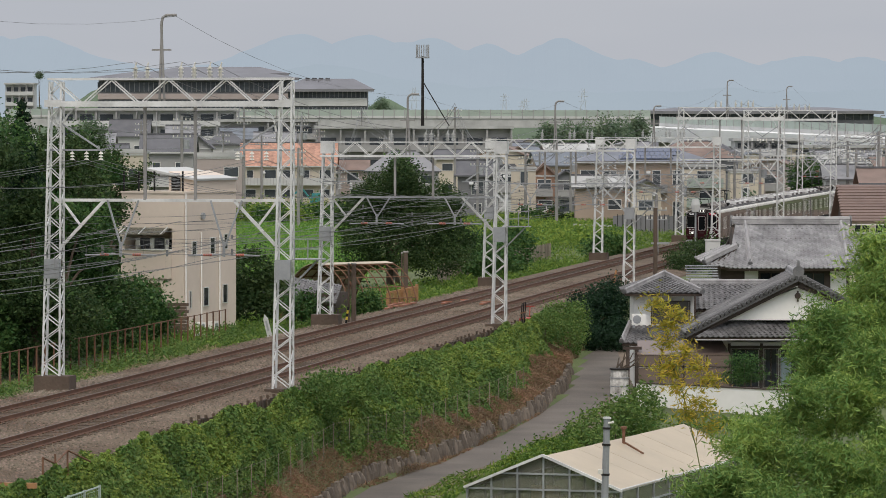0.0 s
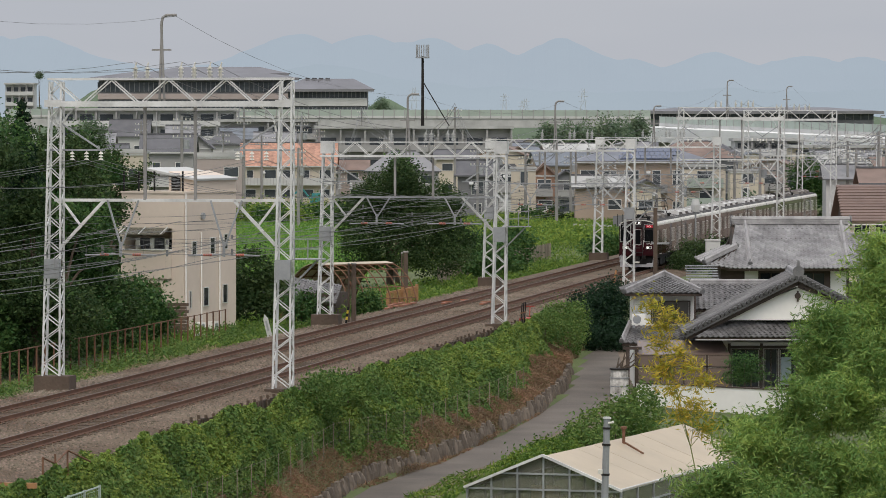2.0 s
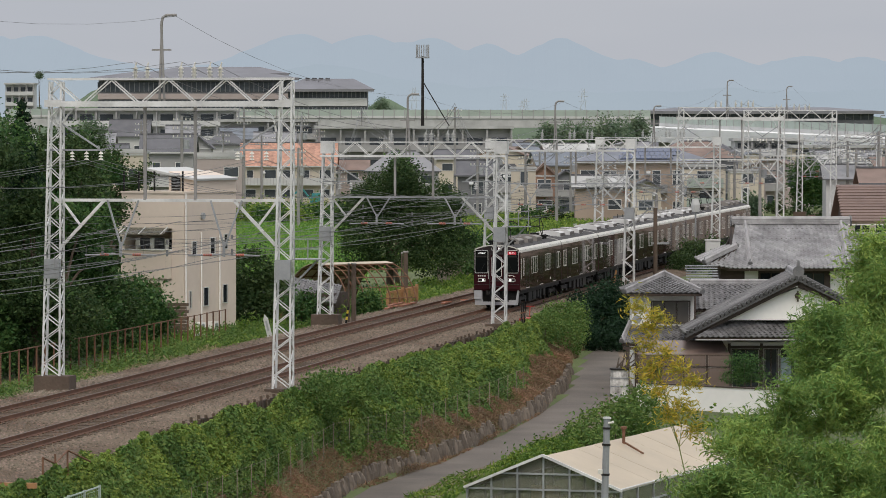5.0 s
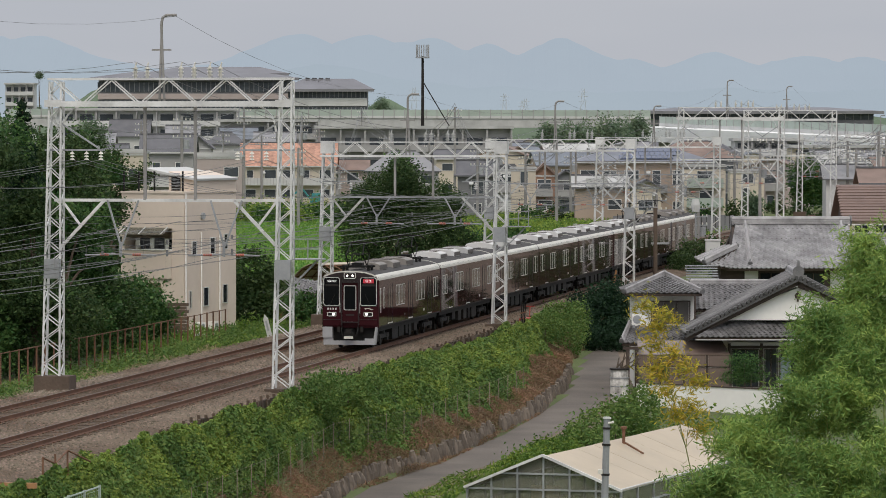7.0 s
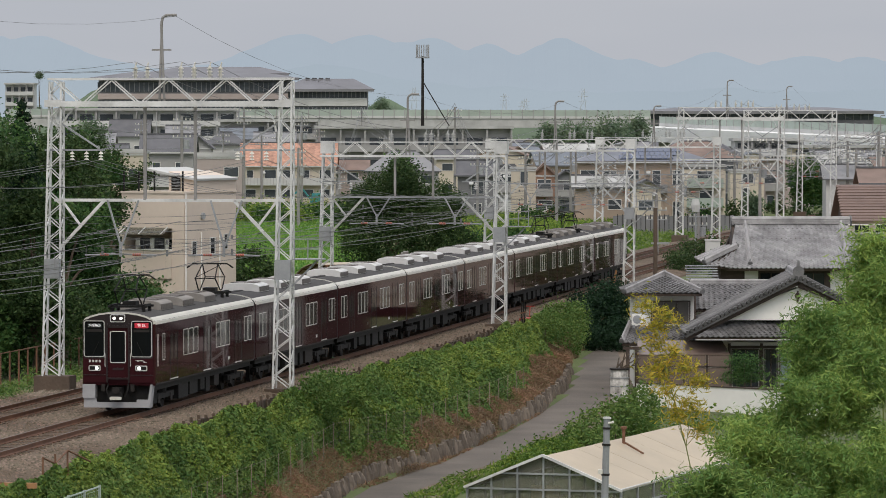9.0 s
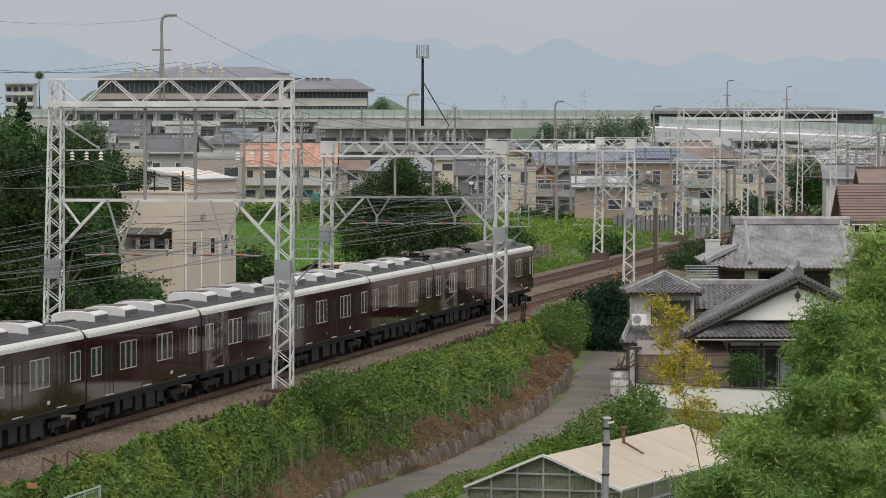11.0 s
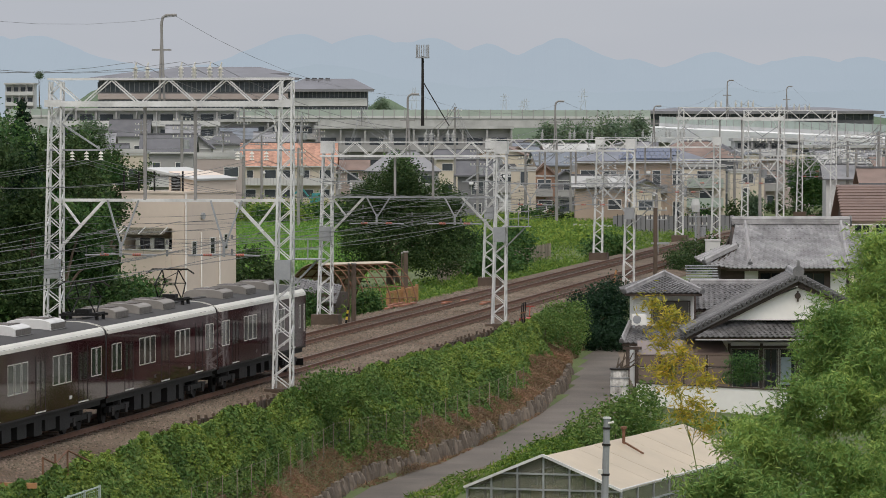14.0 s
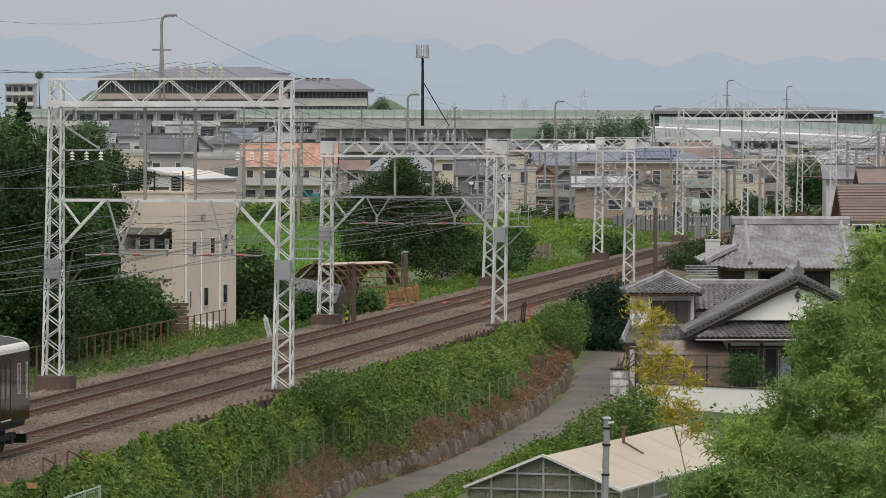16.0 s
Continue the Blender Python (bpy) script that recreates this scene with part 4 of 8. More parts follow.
# stone retaining wall at the foot of the bank
def stone_wall():
    th = thing("stone_wall", pose(0, 0, 0), "low retaining wall of upright weathered stones beside the lane", "wall", kind="structure")
    rng = random.Random(9)
    meshes = []
    for k in range(6):
        sh = Shape()
        pts = []
        w, h, d = 0.15, 0.5, 0.16
        for z, q in ((-0.1, 1.0), (h * 0.6, 0.95), (h, 0.6)):
            for a in range(6):
                r = 1 + rng.uniform(-0.3, 0.3)
                pts.append((d * q * math.cos(a * math.pi / 3) * r, w * q * math.sin(a * math.pi / 3) * r, z * (1 + rng.uniform(-0.08, 0.08))))
        sh.add(pts, [(0, 5, 4, 3, 2, 1), (12, 13, 14, 15, 16, 17)] + [(r * 6 + a, r * 6 + (a + 1) % 6, r * 6 + 6 + (a + 1) % 6, r * 6 + 6 + a) for r in range(2) for a in range(6)])
        meshes.append(mesh_of("stone", sh, M["stone_wall"]))
    for i in range(270):
        s = -8 + i * 0.32
        p, a = track(s)
        y = p.y - 1
        o = toe(y) + 0.18
        if 41 < s < 43:
            continue
        m = on_track(s, o, low(y) - 0.02)
        part("stone", meshes[i % 6], None, th, at=m @ pose(0, 0, 0, rng.uniform(-5, 5), rng.uniform(-8, -2), rng.uniform(-20, 20)) @ Matrix.Diagonal((1.1, 1.15, rng.uniform(0.9, 1.7), 1)))


stone_wall()


# ---------------------------------------------------------------- tiled houses by the lane
def tiles(name, p00, p10, p11, p01, parent, material=None, w=0.27, h=0.24):
    """Rows of curved tiles between the eave p00-p10 and the ridge p01-p11, with a slab below."""
    p00, p10, p11, p01 = map(Vector, (p00, p10, p11, p01))
    nrm = (p10 - p00).cross(p01 - p00).normalized()
    nrm = nrm if nrm.z > 0 else -nrm
    slab = Shape().slab([p00 - nrm * 0.03, p10 - nrm * 0.03, p11 - nrm * 0.03, p01 - nrm * 0.03], 0.12)
    base = part(name, slab, M["dark_wood"], parent)
    wave = [(0.0, 0.05), (0.16, 0.085), (0.34, 0.05), (0.5, 0.012), (0.78, 0.012), (1.0, 0.05)]
    rows = max(2, int(((p01 - p00).length + (p11 - p10).length) / 2 / h))
    sh = Shape()
    rng = random.Random(len(name) + rows)
    for r in range(rows):
        a0, b0 = p00.lerp(p01, r / rows), p10.lerp(p11, r / rows)
        a1, b1 = p00.lerp(p01, (r + 1.12) / rows), p10.lerp(p11, (r + 1.12) / rows)
        cols = max(1, int((b0 - a0).length / w))
        for c in range(cols):
            lift = 0.03 + rng.uniform(-0.006, 0.008)
            vs = []
            for u, n in wave:
                q = (c + u) / cols
                e = a0.lerp(b0, q) + nrm * (n + lift)
                vs += [e - nrm * 0.05, e, a1.lerp(b1, q) + nrm * n]
            k = len(sh.v)
            sh.v += [tuple(v) for v in vs]
            m = len(wave)
            for i in range(m - 1):
                sh.f += [(k + 3 * i, k + 3 * i + 3, k + 3 * i + 4, k + 3 * i + 1), (k + 3 * i + 1, k + 3 * i + 4, k + 3 * i + 5, k + 3 * i + 2)]
    me = bpy.data.meshes.new("roof_tiles")
    me.from_pydata(sh.v, [], sh.f)
    me.materials.append(material or M["tile_grey"])
    ob = new("roof_tiles", me)
    ob.parent = base
    ob["kind"] = "stuff"
    return base


def ridge(parent, p, q, r=0.2, name="ridge"):
    """Stacked ridge tiles with a round cap and end ornaments."""
    p, q = Vector(p), Vector(q)
    up = Vector((0, 0, 1))
    h = 0.04 + 0.5 * r
    sh = Shape().beam(p + up * 0.02, q + up * 0.02, r * 2.0, 0.1)
    for k in range(3):
        sh.beam(p + up * (0.05 + h * k / 3), q + up * (0.05 + h * k / 3), r * (1.6 - 0.2 * k), h / 3 * 0.8)
    sh.tube(p + up * (0.07 + h), q + up * (0.07 + h), r * 0.55, 8)
    ob = part(name, sh, M["tile_ridge"], parent)
    d = (q - p).normalized()
    for e, s in ((p, -1), (q, 1)):
        o = Shape().tube(e + up * (0.05 + h / 2) + d * s * 0.02, e + up * (0.05 + h / 2) + d * s * 0.1, r * 1.05, 8).tube(e + up * (0.1 + h), e + up * (0.16 + h + r * 0.5), r * 0.4, 6, 0.03)
        part("end_tile", o, M["tile_dark"], ob)
    return ob


def window(parent, x, y, z, w, h, frame_m="alu", panes=2, face="y", depth=0.06, glass="glass"):
    """A sliding window on a wall; face: the axis that the wall's normal follows (y: towards -y, x: towards +x)."""
    def box(sh, u0, u1, d0, d1, z0, z1):
        return sh.box(u0, u1, y - d1, y - d0, z0, z1) if face == "y" else sh.box(x + d0, x + d1, u0, u1, z0, z1)
    c = x if face == "y" else y
    if face == "y":
        f = Shape().ring("y", y - depth, y, c - w / 2 - 0.05, c + w / 2 + 0.05, z - h / 2 - 0.05, z + h / 2 + 0.05, 0.05)
    else:
        f = Shape().ring("x", x, x + depth, c - w / 2 - 0.05, c + w / 2 + 0.05, z - h / 2 - 0.05, z + h / 2 + 0.05, 0.05)
    ob = part("window", f, M[frame_m], parent)
    for k in range(1, panes):
        u = c - w / 2 + w * k / panes
        part("mullion", box(Shape(), u - 0.025, u + 0.025, 0, depth * 0.8, z - h / 2, z + h / 2), M[frame_m], ob)
    for k in range(panes):
        u = c - w / 2 + w * k / panes
        g = Shape()
        box(g, u + 0.03, u + w / panes - 0.03, 0.004, depth * 0.4, z - h / 2, z + h / 2)
        part("pane", g, M[glass], ob)
    return ob


def front_house():
    g0 = -3.1
    th = thing("house", pose(0, 0, 0), "traditional house with grey tiled gable and white plaster walls", "house")
    xl, xr, ym, yb = 14.74, 21.74, 226.4, 235.0
    ax, az = 17.89, 3.0
    ez = 0.13
    hl = 5.69
    # walls
    part("wall", Shape().box(14.46, ax + 4.6, ym, yb, g0, -0.35), M["white_wall"], th)
    part("gable_wall", Shape().prism([(ax - 4.3, 0.82), (ax + 4.3, 0.82), (ax, az - 0.55)], "y", ym - 1.1, ym + 0.1), M["white_wall"], th, "white plastered gable")
    # main roof
    yf = 224.9
    turn = 0.3  # the ridge runs back slightly to the right
    tiles("roof_slope", (ax - hl, yf, ez), (ax - hl + turn, yb, ez), (ax + turn, yb, az), (ax, yf, az), th, M["tile_front"])
    tiles("roof_slope", (ax + hl, yf, ez), (ax + hl + turn, yb, ez), (ax + turn, yb, az), (ax, yf, az), th, M["tile_front"])
    ridge(th, (ax, yf - 0.05, az), (ax + turn, yb, az), 0.2)
    for sg in (-1, 1):
        a, b = Vector((ax, yf - 0.02, az)), Vector((ax + sg * hl, yf - 0.02, ez))
        v = Shape()
        n = 26
        for i in range(n):
            p = a.lerp(b, (i + 0.5) / n)
            v.tube(p + Vector((0, -0.16, 0.03)), p + Vector((0, 0.35, 0.06)), 0.1, 8)
            v.beam(a.lerp(b, i / n) + Vector((0, 0.0, -0.1)), a.lerp(b, (i + 0.9) / n) + Vector((0, 0.0, -0.14)), 0.26, 0.12)
        v.tube(a + Vector((0, 0.3, 0.14)), b + Vector((0, 0.3, 0.14)), 0.1, 8)
        part("verge_tiles", v, M["tile_verge"], th, "weathered dark verge tiles")
        part("bargeboard", Shape().beam(a + Vector((0, 0.12, -0.27)), b + Vector((0, 0.12, -0.27)), 0.06, 0.24), M["dark_wood"], th)
        part("corner_ornament", Shape().tube(b + Vector((0, -0.1, 0.1)), b + Vector((sg * 0.3, -0.1, 0.32)), 0.14, 8, 0.05), M["tile_dark"], th)
    part("crest_ornament", Shape().tube((ax, yf - 0.12, az + 0.28), (ax, yf + 0.06, az + 0.28), 0.3, 10).tube((ax, yf, az + 0.5), (ax, yf, az + 0.85), 0.12, 6, 0.05).box(ax - 0.42, ax + 0.42, yf - 0.1, yf + 0.05, az - 0.1, az + 0.1), M["tile_dark"], th, "ornate ridge-end tile")
    part("gable_pendant", Shape().tube((ax, ym - 1.18, az - 0.95), (ax, ym - 1.1, az - 0.95), 0.17, 6).beam((ax, ym - 1.15, az - 0.7), (ax, ym - 1.15, az - 1.25), 0.09), M["dark_wood"], th)
    # lower roof across the front
    tiles("lower_roof", (12.69, 224.3, -0.01), (ax + 5.0, 224.3, -0.01), (ax + 4.4, ym, 0.98), (14.74, ym, 0.98), th, M["tile_front"])
    part("eave_board", Shape().box(12.69, ax + 5.0, 224.34, 224.42, -0.15, -0.1), M["alu"], th, "pale gutter")
    # front wall: posts, transom, sliding doors
    for px in (14.51, 16.14, 17.97, ax + 2.2, ax + 4.3):
        part("post", Shape().box(px - 0.07, px + 0.07, ym - 0.1, ym + 0.05, g0, -0.4), M["dark_wood"], th)
    part("transom", Shape().box(14.51, ax + 4.4, ym - 0.09, ym, -0.66, -0.52), M["dark_wood"], th)
    for i, (a, b) in enumerate([(1296, 1346), (1353, 1379), (1381, 1411), (1417, 1447)]):
        x0, x1 = (a - 784) * 226 / 7911, (b - 784) * 226 / 7911
        window(th, (x0 + x1) / 2, ym, -1.66, x1 - x0 - 0.1, 1.85, "dark_wood", 2)
    part("curtain", Shape().box(17.14, 17.65, ym - 0.075, ym - 0.066, -2.5, -1.1), M["curtain"], th, "pale blue curtain")
    # left two-storey wing
    yw = 233.0
    wl, wr = 9.95, 13.14
    part("wall", Shape().box(wl, wr, yw, yw + 5, -3.0, 1.82), M["white_wall"], th)
    cx, cz, e2 = 11.66, 2.79, 1.92
    l2, r2 = 9.44, 13.46
    tiles("wing_roof", (l2, yw - 0.9, e2), (r2, yw - 0.9, e2), (cx + 0.15, yw + 2.2, cz), (cx - 0.15, yw + 2.2, cz), th, M["tile_front"])
    tiles("wing_roof", (l2, yw - 0.9, e2), (l2, yw + 6, e2), (cx, yw + 4, cz), (cx, yw + 2.2, cz), th, M["tile_front"])
    tiles("wing_roof", (r2, yw - 0.9, e2), (r2, yw + 6, e2), (cx, yw + 4, cz), (cx, yw + 2.2, cz), th, M["tile_front"])
    for ex in (l2, r2):
        ridge(th, (ex, yw - 0.95, e2 + 0.03), (cx, yw + 2.2, cz), 0.13, "hip_ridge")
    window(th, 11.87, yw, 0.91, 1.95, 1.1, "dark_wood", 3, glass="glass_dim")
    # middle wing
    tiles("middle_roof", (13.19, 235.5, 0.95), (16.29, 235.5, 0.95), (17.63, 238.2, 2.2), (13.3, 238.2, 2.2), th, M["tile_front"])
    ridge(th, (13.18, 238.2, 2.2), (17.69, 238.2, 2.2), 0.14)
    part("wall", Shape().box(13.31, 16.29, 236.4, 240, -3.0, 0.9), M["white_wall"], th)
    # lean-to roof at the left
    tiles("lean_to_roof", (9.23, 230.4, -0.59), (13.9, 230.4, -0.59), (13.81, 232.9, 0.18), (9.62, 232.9, 0.18), th, M["tile_front"])
    ridge(th, (9.21, 230.4, -0.53), (9.72, 232.8, 0.29), 0.12, "hip_ridge")
    part("downpipe", Shape().path([(13.08, 231.9, 1.8), (13.08, 231.9, 0.31)], 0.05), M["dark_wood"], th)
    # glazed porch
    px0, px1 = 9.77, 14.45
    pr = Shape().slab([(px0, 224.6, -0.88), (px1, 224.6, -0.88), (px1 - 0.3, 226.6, -0.26), (px0 + 0.1, 226.6, -0.26)], 0.05)
    part("porch_roof", pr, M["brown_sheet"], th, "translucent brown plastic porch roof")
    for k in range(5):
        xx = px0 + (px1 - px0) * k / 4
        part("porch_post", Shape().box(xx - 0.06, xx + 0.06, 224.6, 224.7, -3.2, -0.91), M["dark_wood"], th)
    for k in range(4):
        x0, x1 = px0 + (px1 - px0) * k / 4 + 0.07, px0 + (px1 - px0) * (k + 1) / 4 - 0.07
        part("porch_panel", Shape().box(x0, x1, 224.63, 224.66, -2.64, -1.56), M["brown_sheet"], th, "smoky brown plastic panel")
        part("porch_panel", Shape().box(x0, x1, 224.63, 224.66, -1.45, -0.93), M["brown_sheet"], th, "smoky brown plastic panel")
    part("porch_rail", Shape().box(px0, px1, 224.6, 224.68, -1.53, -1.45), M["dark_wood"], th)
    # air conditioner on the lean-to
    ac = thing("air_conditioner", pose(10.15, 231.4, 0.27), "white outdoor air conditioner unit on the lean-to roof", "air conditioner")
    part("case", Shape().box(-0.37, 0.37, 0, 0.3, 0.05, 0.6), M["white_wall"], ac)
    part("fan_grille", Shape().tube((-0.1, -0.005, 0.33), (-0.1, -0.03, 0.33), 0.22, 14), M["galv"], ac, "dark round fan grille")
    part("foot", Shape().box(-0.3, -0.2, 0, 0.3, -0.1, 0.05).box(0.2, 0.3, 0, 0.3, -0.1, 0.05), M["galv"], ac)


front_house()


def back_house():
    th = thing("house", pose(0, 0, 0), "large house with broad grey tiled roof and dark timber walls", "house")
    y0, y1 = 258.5, 263.5
    e, r = 2.38, 4.89
    xl, xr = 17.35, 24.19
    tiles("roof_slope", (xl - 0.9, y0, e), (xr, y0, e), (xr - 0.35, y1, r), (xl - 0.1, y1, r), th)
    tiles("roof_slope", (xl - 0.9, y1 + 5, e), (xr, y1 + 5, e), (xr - 0.35, y1, r), (xl - 0.1, y1, r), th)
    ridge(th, (xl - 0.3, y1, r), (xr - 0.2, y1, r), 0.3)
    for q in (xl + 0.45, xr - 0.75):
        ridge(th, (q, y0 + 0.4, e + 0.22), (q, y1, r + 0.05), 0.14, "descending_ridge")
    part("gable_end", Shape().prism([(y0 + 0.9, e + 0.4), (y1 + 4, e + 0.4), (y1, r - 0.1)], "x", xl - 0.35, xl - 0.2), M["dark_wood"], th, "dark boarded gable end")
    # skirt roof on the left end
    sl = 15.13
    tiles("skirt_roof", (sl, y0 + 0.2, 2.7), (sl, y1 + 5, 2.7), (xl - 0.3, y1 + 4, 3.55), (xl - 0.3, y0 + 1.6, 3.55), th)
    tiles("skirt_roof", (sl, y0 - 0.1, 2.64), (xl - 0.6, y0, e), (xl - 0.3, y0 + 1.8, 3.51), (sl + 1.0, y0 + 1.2, 3.0), th)
    ridge(th, (sl, y0 - 0.1, 2.71), (xl - 0.25, y0 + 1.8, 3.57), 0.13, "hip_ridge")
    part("wall", Shape().box(sl + 1.0, xr - 0.6, y0 + 1.1, y1 + 4, -2.5, e + 0.1), M["dark_wood"], th, "dark timber wall")
    for a, b in ((1318, 1342), (1395, 1412), (1470, 1498)):
        x0, x1 = (a - 784) * 259.6 / 7911, (b - 784) * 259.6 / 7911
        part("plaster_panel", Shape().box(x0, x1, y0 + 1.05, y0 + 1.1, -1, e - 0.1), M["white_wall"], th, "white plaster panel")
    for a in (1365, 1440):
        x0 = (a - 784) * 259.6 / 7911
        window(th, x0, y0 + 1.1, e - 0.75, 1.3, 0.9, "dark_wood", 2)
    # side wing
    tiles("side_roof", (xr - 0.1, y0 + 0.3, 1.41), (xr + 3.4, y0 + 0.3, 1.41), (xr + 3.4, y1, 4.09), (xr - 0.4, y1, 4.09), th)
    part("wall", Shape().box(xr, xr + 3.2, y0 + 1.2, y1 + 3, -2.5, 1.41), M["white_wall"], th)
    ridge(th, (xr - 0.5, y1, 4.09), (xr + 3.5, y1, 4.09), 0.16)
    # corrugated shed roof below
    sh = Shape()
    for k in range(9):
        z = 1.63 + k * 0.135
        sh.beam((13.73, 251 + k * 0.3, z), (15.54, 251 + k * 0.3, z), 0.32, 0.06)
    shed = thing("shed", pose(0, 0, 0), "small shed with dark ribbed metal roof", "shed")
    part("roof", sh, M["galv"], shed)
    part("wall", Shape().box(13.82, 15.48, 251.3, 253.2, -2.6, 1.59), M["dark_wood"], shed)


back_house()


def brown_house():
    th = thing("house", pose(0, 0, 0), "house with brown ribbed roof and pale walls", "house")
    y0, y1 = 296.0, 301.0
    x0, x1 = 26.5, 31.2
    e, r = 4.35, 6.72
    rows = 13
    for k in range(rows):
        a, b = k / rows, (k + 1.1) / rows
        part("roof_course", Shape().slab([(x0 - 0.1, lerp(y0, y1, a), lerp(e, r, a) + 0.05), (x1, lerp(y0, y1, a), lerp(e, r, a) + 0.05), (x1, lerp(y0, y1, b), lerp(e, r, b)), (x0 + 0.1 * a, lerp(y0, y1, b), lerp(e, r, b))], 0.06), M["roof_brown"], th)
    part("roof_back", Shape().slab([(x0, y1, r), (x1, y1, r), (x1, y1 + 5, e), (x0, y1 + 5, e)], 0.1), M["roof_brown"], th)
    part("wall", Shape().box(x0 + 0.5, x1, y0 + 0.6, y1 + 4, -1.4, e), M["beige"], th)
    part("gable_wall", Shape().prism([(y0 + 0.6, e - 0.05), (y1 + 4, e - 0.05), (y1, r - 0.1)], "x", x0 + 0.4, x0 + 0.55), M["dark_wood"], th)
    for k in range(3):
        window(th, x0 + 1.3 + k * 1.4, y0 + 0.6, e - 0.55, 1.0, 0.6, "alu", 2)
    part("balcony_rail", Shape().box(x0 + 0.3, x1, y0 - 0.3, y0 - 0.25, e - 0.25, e - 0.18).box(x0 + 0.3, x1, y0 - 0.3, y0 + 0.6, e - 1.6, e - 0.95), M["white_wall"], th)


brown_house()


# garden wall, gate pillar
def garden_wall():
    a, b = Vector((9.61, 221, 0)), Vector((19.72, 212, 0))
    n = 9
    th = thing("garden_wall", pose(0, 0, 0), "low white plastered garden wall with dark coping", "wall", kind="structure")
    for i in range(n):
        p, q = a.lerp(b, i / n), a.lerp(b, (i + 1) / n)
        part("panel", Shape().beam(Vector((p.x, p.y, -2.95)), Vector((q.x, q.y, -2.95)), 0.16, 1.66), M["white_wall"], th)
        part("coping", Shape().beam(Vector((p.x, p.y, -2.09)), Vector((q.x, q.y, -2.09)), 0.24, 0.06), M["dark_wood"], th)
    gp = thing("water_butt", pose(8.83, 223.4, -3.2), "stained white concrete water butt beside the gate", "water butt")
    part("barrel", Shape().tube((0, 0, -0.1), (0, 0, 0.75), 0.44, 18, 0.47).tube((0, 0, 0.75), (0, 0, 1.62), 0.47, 18, 0.44), M["stained_white"], gp)
    for z in (0.32, 0.78, 1.2):
        part("hoop", Shape().tube((0, 0, z), (0, 0, z + 0.05), 0.485, 18), M["galv"], gp)
    part("rim", Shape().tube((0, 0, 1.62), (0, 0, 1.7), 0.5, 18), M["under_grey"], gp)
    for k in range(9):
        q = k * 0.7
        part("branch", Shape().tube((0.3 * math.cos(q), 0.3 * math.sin(q), 1.55), (0.5 + 0.55 * math.cos(q * 1.7), 0.5 * math.sin(q), 2.2 + 0.3 * math.sin(k * 2.1)), 0.045, 6, 0.025), M["bark"], gp, "dark cut branch")
    gate = thing("garden_gate", pose(9.56, 225, -3.1), "dark wooden gate posts beside the garden wall", "gate")
    for x in (-0.25, 0.2):
        part("post", Shape().box(x - 0.09, x + 0.09, -0.09, 0.09, 0, 2.6), M["dark_wood"], gate)
    part("lintel", Shape().box(-0.5, 0.45, -0.12, 0.12, 2.45, 2.6), M["dark_wood"], gate)
    bush("garden_pine", [(14.99, 222, -1.15, 1.0, 0.7, 0.42), (15.32, 222, -1.75, 0.9, 0.7, 0.35), (14.65, 222.3, -1.9, 0.9, 0.7, 0.4)], 3600, 0.1, M["tree"], "clipped dark green garden pine before the house", "tree", 201)
    bush("grass_patch", [(14.36, 209, -4.0, 5.0, 2.5, 0.75)], 7000, 0.24, M["grass_leaf"], "rough green grass before the garden wall", "grass", 202, "stuff")


garden_wall()


